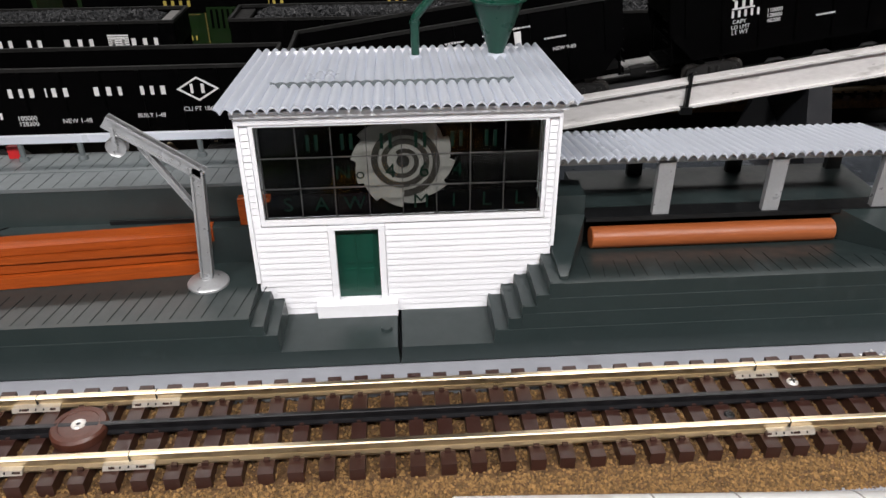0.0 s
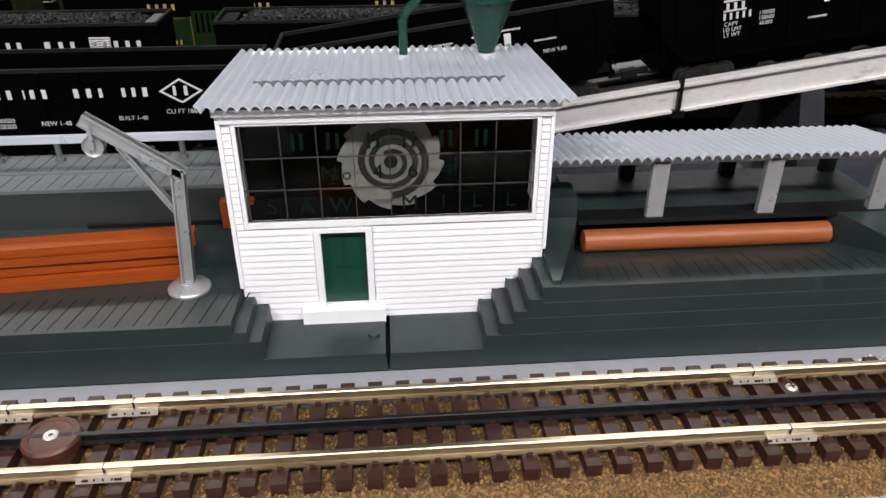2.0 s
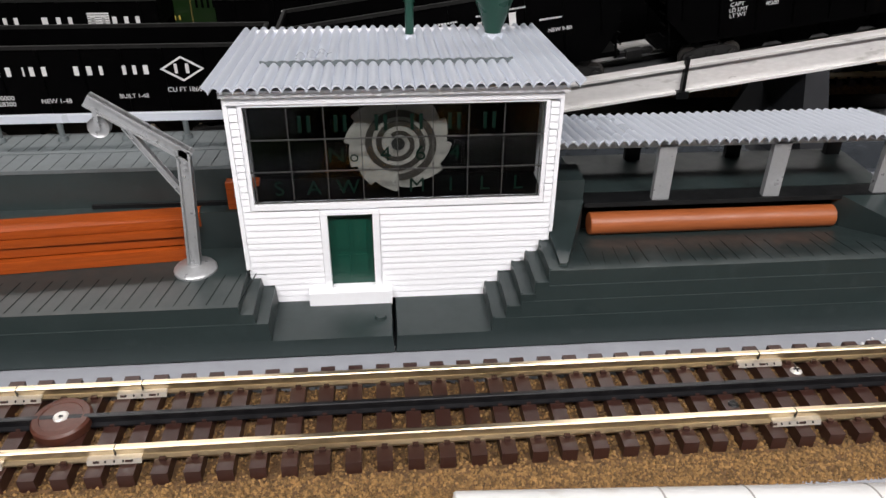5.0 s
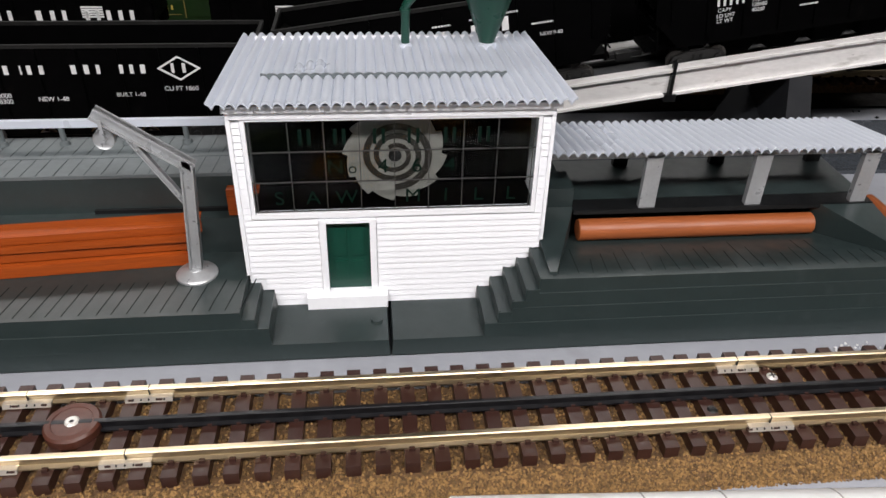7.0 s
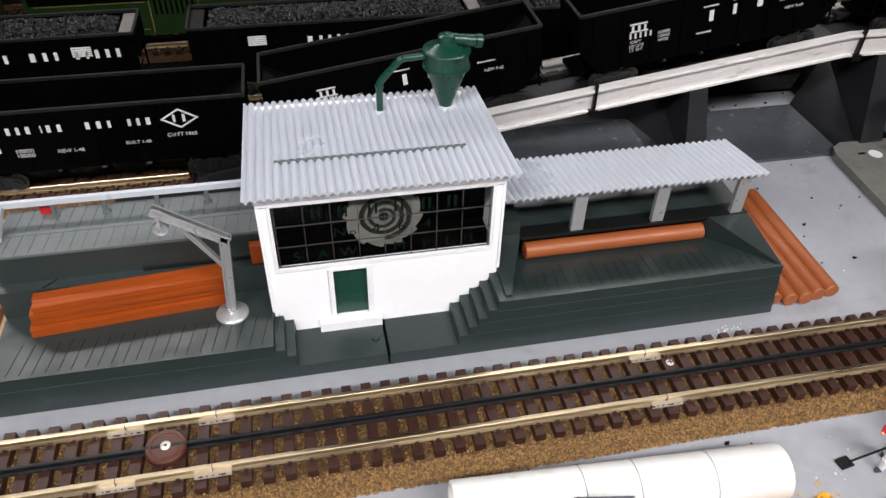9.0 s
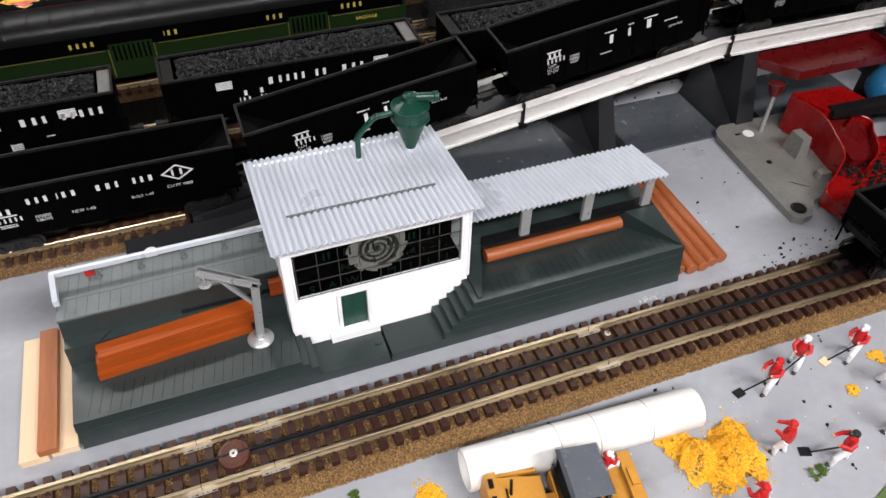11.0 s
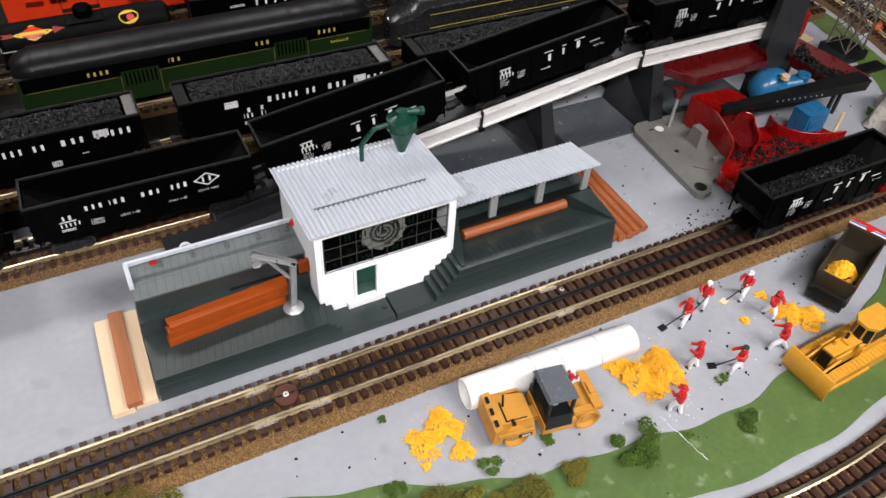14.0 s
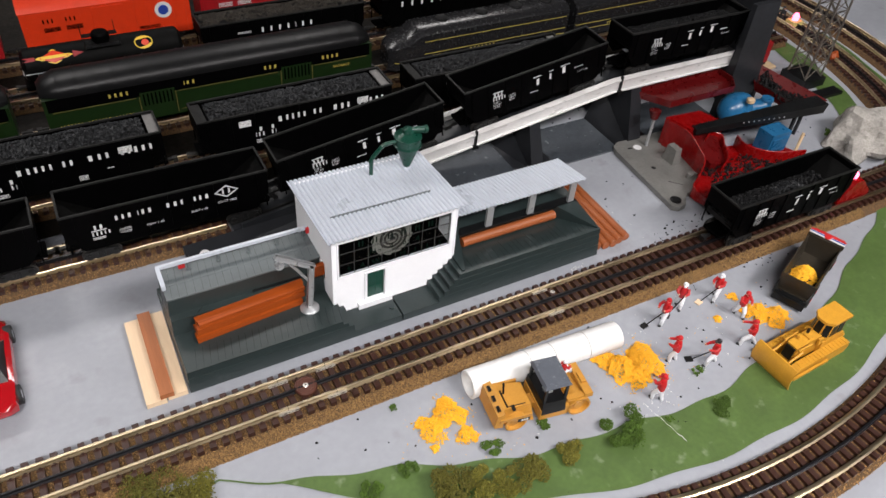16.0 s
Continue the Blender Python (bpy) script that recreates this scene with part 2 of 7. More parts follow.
# ---- mesh helpers ----
class Mesh:
    """A bmesh with a few primitives; slot numbers choose the material."""

    def __init__(self):
        self.bm = bmesh.new()

    def box(self, x0, y0, z0, x1, y1, z1, slot=0, m=None):
        p = [(x, y, z) for x in (x0, x1) for y in (y0, y1) for z in (z0, z1)]
        return self.hull8(p, slot, m)

    def hull8(self, p, slot=0, m=None):
        v = [self.bm.verts.new(m @ Vector(q) if m else q) for q in p]
        fs = [self.bm.faces.new([v[i] for i in q]) for q in ((0, 1, 3, 2), (4, 6, 7, 5), (0, 4, 5, 1), (2, 3, 7, 6), (0, 2, 6, 4), (1, 5, 7, 3))]
        for f in fs:
            f.material_index = slot
        return fs

    def prism(self, pts, axis, a, b, slot=0, m=None):
        """Polygon pts (two coordinates, in the order of the other axes) pushed along axis from a to b."""
        def at(p, t):
            q = {"x": (t, p[0], p[1]), "y": (p[0], t, p[1]), "z": (p[0], p[1], t)}[axis]
            return m @ Vector(q) if m else q
        lo = [self.bm.verts.new(at(p, a)) for p in pts]
        hi = [self.bm.verts.new(at(p, b)) for p in pts]
        n = len(pts)
        fs = [self.bm.faces.new(lo), self.bm.faces.new(hi)]
        fs += [self.bm.faces.new((lo[i], lo[(i + 1) % n], hi[(i + 1) % n], hi[i])) for i in range(n)]
        for f in fs:
            f.material_index = slot
        return fs

    def tube(self, p0, p1, r0, r1=None, n=16, slot=0, caps=True, turn=0.0):
        p0, p1 = Vector(p0), Vector(p1)
        r1 = r0 if r1 is None else r1
        q = (p1 - p0).to_track_quat("Z", "Y")
        rings = []
        for p, r in ((p0, r0), (p1, r1)):
            rings.append([self.bm.verts.new(p + q @ Vector((r * math.cos(2 * math.pi * i / n + turn), r * math.sin(2 * math.pi * i / n + turn), 0))) for i in range(n)])
        fs = [self.bm.faces.new((rings[0][i], rings[0][(i + 1) % n], rings[1][(i + 1) % n], rings[1][i])) for i in range(n)]
        if caps:
            fs += [self.bm.faces.new(rings[0]), self.bm.faces.new(rings[1])]
        for f in fs:
            f.material_index = slot
        return fs

    def lathe(self, prof, centre=(0, 0, 0), n=24, axis="z", slot=0):
        """prof: (radius, height) pairs turned round the axis through centre."""
        c = Vector(centre)
        rings = []
        for r, h in prof:
            ring = []
            for i in range(n):
                a = 2 * math.pi * i / n
                u, v = max(r, 1e-5) * math.cos(a), max(r, 1e-5) * math.sin(a)
                ring.append(self.bm.verts.new(c + Vector({"z": (u, v, h), "y": (u, h, v), "x": (h, u, v)}[axis])))
            rings.append(ring)
        fs = []
        for a, b in zip(rings, rings[1:]):
            fs += [self.bm.faces.new((a[i], a[(i + 1) % n], b[(i + 1) % n], b[i])) for i in range(n)]
        fs += [self.bm.faces.new(rings[0]), self.bm.faces.new(rings[-1])]
        for f in fs:
            f.material_index = slot
        return fs

    def blob(self, c, r, seed=0, squash=(1, 1, 1), rough=0.3, sub=1, slot=0):
        """An uneven lump."""
        g = bmesh.ops.create_icosphere(self.bm, subdivisions=sub, radius=1.0)
        for v in g["verts"]:
            k = 1 + rough * noise.noise(v.co * 1.7 + Vector((seed * 3.1, seed * 1.7, seed)))
            v.co = Vector(c) + Vector((v.co[0] * squash[0], v.co[1] * squash[1], v.co[2] * squash[2])) * r * k
        for f in {f for v in g["verts"] for f in v.link_faces}:
            f.material_index = slot

    def move(self, m):
        bmesh.ops.transform(self.bm, matrix=m, verts=self.bm.verts)
        return self

    def bevel(self, w, seg=1, angle=40):
        es = [e for e in self.bm.edges if len(e.link_faces) == 2 and e.calc_face_angle(0) > radians(angle)]
        bmesh.ops.bevel(self.bm, geom=es, offset=w, segments=seg, affect="EDGES", clamp_overlap=True)
        return self


def part(name, b, materials, parent=None, label="", smooth=True):
    bm = b.bm
    bmesh.ops.recalc_face_normals(bm, faces=bm.faces)
    for e in bm.edges:
        e.smooth = not (len(e.link_faces) != 2 or e.calc_face_angle(0) > radians(38))
    for f in bm.faces:
        f.smooth = smooth
    me = bpy.data.meshes.new(name)
    bm.to_mesh(me)
    bm.free()
    for m in materials if isinstance(materials, (list, tuple)) else (materials,):
        me.materials.append(m)
    ob = new(name, me)
    ob.parent = parent
    if label:
        tagged(ob, label)
    return ob


def thing(name, label, category, m=None, group="", kind=""):
    ob = new(name)
    ob.empty_display_size = 0.01
    if m is not None:
        ob.matrix_world = m
    return tagged(ob, label, category, group, kind)


def from_lists(name, verts, faces, material, parent=None, smooth=False):
    me = bpy.data.meshes.new(name)
    me.from_pydata(verts, [], faces)
    me.materials.append(material)
    me.polygons.foreach_set("use_smooth", [smooth] * len(faces))
    ob = new(name, me)
    ob.parent = parent
    return ob


RNG = random.Random(7)
OCT = [(1, 0, 0), (-1, 0, 0), (0, 1, 0), (0, -1, 0), (0, 0, 1), (0, 0, -1)]
OCTF = [(0, 2, 4), (2, 1, 4), (1, 3, 4), (3, 0, 4), (2, 0, 5), (1, 2, 5), (3, 1, 5), (0, 3, 5)]


def crumbs(points, lo, hi, rng=RNG, flat=1.0):
    """Vertices and faces of many small uneven lumps."""
    vs, fs = [], []
    for x, y, z in points:
        k = len(vs)
        q = Euler((rng.uniform(0, 6), rng.uniform(0, 6), rng.uniform(0, 6))).to_matrix()
        s = rng.uniform(lo, hi)
        for o in OCT:
            w = q @ Vector((o[0] * s * rng.uniform(0.6, 1.25), o[1] * s * rng.uniform(0.6, 1.25), o[2] * s * rng.uniform(0.5, 1.0)))
            vs.append((x + w[0], y + w[1], z + w[2] * flat))
        fs += [tuple(k + i for i in f) for f in OCTF]
    return vs, fs




def text_mesh(body, size, align="CENTER"):
    """Flat mesh of a word in the built-in font, lying in x and y, height about 0.7 of size."""
    cu = bpy.data.curves.new("word", "FONT")
    cu.body, cu.size, cu.align_x = body, size, align
    ob = new("word", cu)
    me = bpy.data.meshes.new_from_object(ob.evaluated_get(bpy.context.evaluated_depsgraph_get()))
    bpy.data.objects.remove(ob)
    bpy.data.curves.remove(cu)
    return me


def word(name, body, size, m, material, parent=None, align="CENTER"):
    me = text_mesh(body, size, align)
    me.materials.append(material)
    ob = new(name, me)
    ob.parent = parent
    ob.matrix_basis = m
    return ob


# ---- the hall round the layout: added, unseen, dark to hold back bounced light ----
def slab(name, x0, y0, z0, x1, y1, z1, material, label, category):
    b = Mesh()
    b.box(x0, y0, z0, x1, y1, z1)
    return tagged(part(name, b, material), label, category, kind="structure")


slab("floor", -3.2, -3.2, -1.05, 3.8, 3.8, -1.0, M_FLOOR, "plain dark floor of the hall", "floor")
slab("ceiling", -3.2, -3.2, CEIL, 3.8, 3.8, CEIL + 0.05, M_WALL, "plain dark ceiling of the hall, out of view", "ceiling")
slab("wall_south", -3.2, -3.25, -1.0, 3.8, -3.2, CEIL, M_WALL, "plain dark hall wall, out of view", "wall")
slab("wall_north", -3.2, 3.8, -1.0, 3.8, 3.85, CEIL, M_WALL, "plain dark hall wall, out of view", "wall")
slab("wall_west", -3.25, -3.2, -1.0, -3.2, 3.8, CEIL, M_WALL, "plain dark hall wall, out of view", "wall")
slab("wall_east", 3.8, -3.2, -1.0, 3.85, 3.8, CEIL, M_WALL, "plain dark hall wall, out of view", "wall")

for lx, ly, watts in LAMPS:
    fit_ = thing("ceiling_light", "white fluorescent ceiling fitting with a lit diffuser", "ceiling light", pose(lx, ly, CEIL - 0.06), group="ceiling lights")
    b = Mesh()
    for q in ((-0.60, -0.18, 0.0, 0.60, -0.15, 0.06), (-0.60, 0.15, 0.0, 0.60, 0.18, 0.06), (-0.60, -0.15, 0.0, -0.57, 0.15, 0.06), (0.57, -0.15, 0.0, 0.60, 0.15, 0.06)):
        b.box(*q)
    part("frame", b, M_WHITE, fit_)
    b = Mesh()
    b.box(-0.57, -0.15, 0.02, 0.57, 0.15, 0.03)
    part("diffuser", b, M_DIFFUSER, fit_, "lit translucent diffuser")

# ---- the layout table ----
slab("ground", -1.3, -1.2, -0.03, 1.7, 1.6, 0.0, M_TABLE, "grey painted layout board with scuffs and specks", "ground")

CX, CY = 0.235, 0.452     # centre of the outer loop
R_LOOP = 0.729


def edge_y(x):
    """Border between grey and green paint."""
    w = -0.0035 * math.sin(x * 31 + 1) - 0.002 * math.sin(x * 83)
    if x < -0.051:
        return -0.129 - 0.385 * (x + 0.051) + w
    if x < 0.2:
        return -0.129 - 0.041 * math.sin((x + 0.051) / 0.251 * math.pi / 2) + w
    return -0.170 + 0.62 * (x - 0.2) ** 1.9 + w


verts, faces = [], []
for i in range(121):
    x = -0.30 + i * 0.0095
    y1 = edge_y(x) if x > -0.245 else edge_y(-0.245) - 0.3 * (-0.245 - x)
    inner = CY - math.sqrt(max(1e-4, (R_LOOP - 0.044 - 0.0015 * math.sin(x * 60)) ** 2 - (x - CX) ** 2)) if abs(x - CX) < 0.6 else CY - 0.3
    y0 = max(inner, -0.33) if x > -0.1 else max(inner, -0.33)
    if y0 > y1 - 0.002:
        y0 = y1 - 0.002
    verts += [(x, y0, 0.0012), (x, y1, 0.0012)]
    if i:
        k = 2 * i
        faces.append((k - 2, k, k + 1, k - 1))
tagged(from_lists("grass_strip", verts, faces, M_GRASS), "green painted grass strip beside the grey yard", "grass", kind="structure")


# ---- track ----
def ring_sweep(b, prof, pts, slot=0, close=True):
    """Sweep a profile of (across, up) along level points."""
    rows = []
    n = len(pts)
    for i, p in enumerate(pts):
        d = (Vector(pts[min(i + 1, n - 1)]) - Vector(pts[max(i - 1, 0)])).normalized()
        side = Vector((-d[1], d[0], 0)).normalized()
        rows.append([b.bm.verts.new(Vector(p) + side * u + Vector((0, 0, v))) for u, v in prof])
    m = len(prof)
    for r0, r1 in zip(rows, rows[1:]):
        for j in range(m if close else m - 1):
            b.bm.faces.new((r0[j], r0[(j + 1) % m], r1[(j + 1) % m], r1[j])).material_index = slot
    if close:
        b.bm.faces.new(rows[0]), b.bm.faces.new(rows[-1])


RAIL = [(-0.0026, 0), (0.0026, 0), (0.0026, 0.0007), (0.0008, 0.0013), (0.0007, 0.0032), (0.0013, 0.0037), (0.0013, 0.0046), (0.0009, 0.0050),
        (-0.0009, 0.0050), (-0.0013, 0.0046), (-0.0013, 0.0037), (-0.0007, 0.0032), (-0.0008, 0.0013), (-0.0026, 0.0007)]
BED = [(-0.0315, 0.0), (-0.026, 0.0085), (0.026, 0.0085), (0.0315, 0.0)]
BED_ONE = [(-0.0375, 0.0), (-0.0285, 0.0064), (0.0190, 0.0064), (0.0205, 0.0)]
TIE_TOP = 0.0121


def tie_mesh():
    b = Mesh()
    b.box(-0.0029, -0.0268, 0.0058, 0.0029, 0.0268, TIE_TOP)
    b.bevel(0.0004)
    for y in (-0.01715, 0.01715):
        for s in (-1, 1):
            b.box(-0.0011, y + s * 0.0032 - 0.0007, TIE_TOP - 0.0005, 0.0011, y + s * 0.0032 + 0.0007, TIE_TOP + 0.0014)
    for s in (-1, 1):
        b.box(-0.0008, s * 0.0019 - 0.0005, TIE_TOP - 0.0005, 0.0008, s * 0.0019 + 0.0005, TIE_TOP + 0.0009)
    bmesh.ops.recalc_face_normals(b.bm, faces=b.bm.faces)
    me = bpy.data.meshes.new("tie")
    b.bm.to_mesh(me)
    b.bm.free()
    me.materials.append(M_TIE)
    return me


TIE = tie_mesh()
PITCH = 0.01136


def track(name, pts, label, near=lambda x, y: True, grit=0, third=True, bed=BED):
    """Ballasted three-rail track along points spaced one tie apart."""
    t = tagged(new(name), label, "railway track", kind="structure")
    fine = pts
    b = Mesh()
    ring_sweep(b, bed, fine)
    part("ballast_bed", b, M_BALLAST, t, "brown cork ballast bed", smooth=False)
    up = [(p[0], p[1], TIE_TOP) for p in fine]
    for off in (-0.01715, 0.01715):
        b = Mesh()
        ring_sweep(b, [(u + off, v) for u, v in RAIL], up)
        part("rail", b, M_RAIL, t, "gold-tinted nickel silver rail")
    if third:
        b = Mesh()
        ring_sweep(b, [(u * 0.8, v * 0.95) for u, v in RAIL], up)
        part("centre_rail", b, M_BLACKRAIL, t, "blackened centre rail")
    made = 0
    far_v, far_f = [], []
    src = [tuple(v.co) for v in TIE.vertices], [tuple(p.vertices) for p in TIE.polygons]
    for i, p in enumerate(fine):
        q = Vector(fine[min(i + 1, len(fine) - 1)]) - Vector(fine[max(i - 1, 0)])
        m = pose(p[0], p[1], 0, 0, 0, math.degrees(math.atan2(q[1], q[0])) + RNG.uniform(-0.6, 0.6))
        if near(p[0], p[1]) and made < 150:
            o = new("tie", TIE)
            o.parent, o.matrix_basis = t, m
            made += 1
        else:
            k = len(far_v)
            far_v += [tuple(m @ Vector(v)) for v in src[0]]
            far_f += [tuple(k + j for j in f) for f in src[1]]
    if far_f:
        tagged(from_lists("far_ties", far_v, far_f, M_TIE, t), kind="stuff")
    if grit:
        P = []
        for _ in range(grit):
            i = RNG.randrange(len(fine) - 1)
            a, c = Vector(fine[i]), Vector(fine[i + 1])
            if not near(a[0], a[1]):
                continue
            d = (c - a).normalized()
            u = RNG.uniform(bed[0][0] - 0.001, bed[3][0] if RNG.random() < 0.6 else bed[1][0])
            lo_, hi_ = bed[1][0], bed[2][0]
            z = bed[1][1] if lo_ < u < hi_ else max(0.0, bed[1][1] * (1 - (lo_ - u) / (lo_ - bed[0][0]) if u < lo_ else 1 - (u - hi_) / (bed[3][0] - hi_)))
            w = a.lerp(c, RNG.random()) + Vector((-d[1], d[0], 0)) * u
            P.append((w[0], w[1], z + RNG.uniform(-0.0002, 0.0005)))
        tagged(from_lists("ballast_grit", *crumbs(P, 0.0004, 0.0011), M_GRIT, t), kind="stuff")
    return t


def straight(x0, x1, y):
    n = round((x1 - x0) / PITCH)
    return [(x0 + i * PITCH, y, 0) for i in range(n + 1)]


main_track = track("main_track", straight(-0.75, 1.25, 0.0), "three-rail model track with brown ties on cork ballast",
                   near=lambda x, y: -0.55 < x < 0.62, grit=110000, bed=BED_ONE)
yard_track = track("yard_track_1", straight(-1.1, -0.150, 0.273), "three-rail yard track ending at the ramp", near=lambda x, y: x > -0.45, grit=9000)
for i, (ty, x0, x1) in enumerate(((0.390, -1.1, 0.9), (0.512, -1.1, 0.9), (0.632, -1.1, 0.9), (0.742, -1.1, 0.9))):
    track("yard_track_%d" % (i + 2), straight(x0, x1, ty), "three-rail yard track under parked cars", near=lambda x, y: False, grit=0)


def arc(r, a0, a1):
    n = int(r * (a1 - a0) / PITCH)
    return [(CX + r * math.cos(a0 + (a1 - a0) * i / n), CY + r * math.sin(a0 + (a1 - a0) * i / n), 0) for i in range(n + 1)]


loop = track("loop_track", arc(R_LOOP, -2.0, 0.45), "curved three-rail track of the outer loop",
             near=lambda x, y: y < -0.15 and 0.0 < x < 0.75, grit=9000)
loop2 = track("outer_loop_track", arc(R_LOOP + 0.093, -0.8, 0.45), "second curved three-rail track beyond the grass", near=lambda x, y: False)


def joiner(x, y, s):
    """Folded joiner plates on both sides of the rail foot, with dimples."""
    b = Mesh()
    z = TIE_TOP
    b.hull8([(x + k * 0.0095, y + u, z + v) for k in (-1, 1) for u, v in ((-0.0042, 0.0001), (-0.0032, 0.0018), (-0.0031, 0.0001), (-0.0009, 0.0018))])
    b.bevel(0.0002)
    plate = part("rail_joiner", b, M_JOINER, main_track, "pale metal rail joiner with dimples")
    for i in range(5):
        b = Mesh()
        b.tube((x - 0.0062 + i * 0.0031, y - 0.0040, z + 0.0010), (x - 0.0062 + i * 0.0031, y - 0.0030, z + 0.0013), 0.00035, n=8)
        part("dimple", b, M_STEEL, plate)
    b = Mesh()
    b.box(x - 0.0002, y - 0.0016, TIE_TOP + 0.0010, x + 0.0002, y + 0.0016, TIE_TOP + 0.00505)
    part("rail_gap", b, M_STEEL, main_track, "dark gap between rail ends")


for x in (-0.166, -0.118, 0.135):
    joiner(x, 0.01715, 1)
    joiner(x - 0.001, -0.01715, 1)

b = Mesh()
b.lathe([(0.0112, 0.0), (0.0118, 0.0012), (0.0118, 0.0042), (0.0109, 0.0052), (0.0085, 0.0054), (0.0082, 0.0050), (0.0036, 0.0050)], (0, 0, 0), 40)
b2 = Mesh()
b2.lathe([(0.0031, 0.0048), (0.0031, 0.0052), (0.0024, 0.0057), (0.0012, 0.0056), (0.0006, 0.0050)], (0, 0, 0), 24)
unc = thing("uncoupler", "round brown uncoupling magnet between the rails", "track magnet", pose(-0.1435, 0, TIE_TOP - 0.0006) @ Matrix.Diagonal((0.92, 0.92, 1.0, 1.0)))
part("housing", b, M_UNC, unc)
part("core", b2, M_CORE, unc, "bright steel magnet core")


def screw(x, y, z, r=0.0031, material=None):
    s = thing("screw", "cross-head screw beside the centre rail", "screw", pose(x, y, z))
    b = Mesh()
    b.lathe([(r, 0), (r, 0.0004), (r * 0.75, 0.0011), (r * 0.2, 0.0013)], (0, 0, 0), 20)
    part("head", b, material or M_CORE, s)
    b = Mesh()
    b.box(-r * 0.6, -r * 0.14, 0.0011, r * 0.6, r * 0.14, 0.0015)
    b.box(-r * 0.14, -r * 0.6, 0.0011, r * 0.14, r * 0.6, 0.0015)
    part("recess", b, M_DARK, s)


screw(0.149, 0.0095, TIE_TOP - 0.0003, 0.0024)
screw(0.1145, -0.008, TIE_TOP - 0.0005, 0.0023, M_STEEL)

# ---- sawmill: base ----
mill = thing("sawmill_platform", "dark slate-grey plastic sawmill platform with decks and steps", "model platform", pose(0, 0, 0))
FRONT, BX0, BX1 = 0.0475, -0.2415, 0.2415


def layer(name, x0, x1, y0, y1, z0, z1, lean=0.0008, material=None, label=""):
    b = Mesh()
    b.hull8([(x0, y0, z0), (x0 + lean, y0 + lean, z1), (x0, y1, z0), (x0 + lean, y1, z1), (x1, y0, z0), (x1 - lean, y0 + lean, z1), (x1, y1, z0), (x1 - lean, y1, z1)])
    b.bevel(0.0006, 2)
    return part(name, b, material or M_BASE, mill, label)


SEAM = -0.0172
for xa, xb in ((BX0, SEAM - 0.0003), (SEAM + 0.0003, BX1)):
    layer("plinth", xa, xb, FRONT, 0.19, 0.0014, 0.0100)
    layer("plinth_foot", xa + 0.002, xb - 0.002, FRONT + 0.0030, 0.188, 0.0, 0.0020)
# left deck above one terrace, with two steps down to the door
DECK_L = 0.0275
layer("terrace", BX0, -0.0715, FRONT + 0.0008, 0.150, 0.0096, 0.0190)
layer("step", -0.0860, -0.0775, FRONT + 0.0020, 0.100, 0.0186, 0.0234)
layer("deck", BX0, -0.0835, FRONT + 0.0022, 0.150, 0.0186, DECK_L)
# right deck in five terraces with the stair
DECK_FRONT, DECK_TOP, DECK_REAR = 0.0522, 0.0382, 0.0245


def log_deck_z(y):
    return DECK_TOP + (DECK_REAR - DECK_TOP) * (y - DECK_FRONT - 0.0040) / (0.1150 - DECK_FRONT - 0.0040)


for i, (x0, z0, z1) in enumerate(((0.0276, 0.0096, 0.0164), (0.0390, 0.0164, 0.0240), (0.0452, 0.0236, 0.0310))):
    layer("terrace", x0, BX1, FRONT + 0.0006 + i * 0.0013, 0.150 if i < 1 else 0.075, z0, z1)
b = Mesh()
b.prism([(DECK_FRONT, 0.0306), (DECK_FRONT + 0.0006, DECK_TOP), (DECK_FRONT + 0.0040, DECK_TOP), (0.1150, DECK_REAR), (0.1150, 0.0160), (0.070, 0.0160), (0.070, 0.0306)], "x", 0.0515, BX1)
b.bevel(0.0003)
part("deck", b, M_BASE, mill, "log deck sloping down to the rear")
for i in range(5):
    x = 0.0262 + i * 0.0062
    y0, z1 = FRONT + 0.0004 + i * 0.0010, 0.0170 + i * 0.0054
    b = Mesh()
    b.hull8([(x, y0, 0.0096), (x + 0.0004, y0 + 0.0006, z1), (x, 0.0790, 0.0096), (x + 0.0004, 0.0790, z1), (x + 0.0068, y0, 0.0096), (x + 0.0068, y0 + 0.0006, z1), (x + 0.0068, 0.0790, 0.0096), (x + 0.0068, 0.0790, z1)])
    b.bevel(0.0003)
    tread = part("stair_tread", b, M_BASE, mill)
    b = Mesh()
    b.box(x + 0.0005, y0 + 0.0012, z1 - 0.0003, x + 0.0015, 0.0788, z1 + 0.0004)
    part("nosing", b, M_BASE, tread)
# upper platform, left
layer("shelf", BX0 + 0.001, -0.084, 0.1005, 0.150, 0.0270, 0.0470)
layer("platform_block", BX0 + 0.002, -0.084, 0.1095, 0.155, 0.0466, 0.0650, lean=0.0015)
b = Mesh()
b.box(BX0 + 0.003, 0.1105, 0.0650, -0.084, 0.1545, 0.0668)
b.bevel(0.0004)
part("platform_top", b, M_PLATFORM, mill, "lighter grey planked loading platform")
b = Mesh()
b.box(BX0 + 0.005, 0.1290, 0.0664, -0.085, 0.1320, 0.0672)
part("platform_batten", b, M_PLATFORM, mill)
b = Mesh()
b.hull8([(-0.2150, 0.1022, 0.0466), (-0.2150, 0.1022, 0.0475), (-0.2080, 0.1092, 0.0466), (-0.2080, 0.1092, 0.0475), (-0.2143, 0.1022, 0.0466), (-0.2143, 0.1022, 0.0475), (-0.2073, 0.1092, 0.0466), (-0.2073, 0.1092, 0.0475)])
part("shelf_slit", b, M_DARK, mill, "thin dark slit across the shelf")
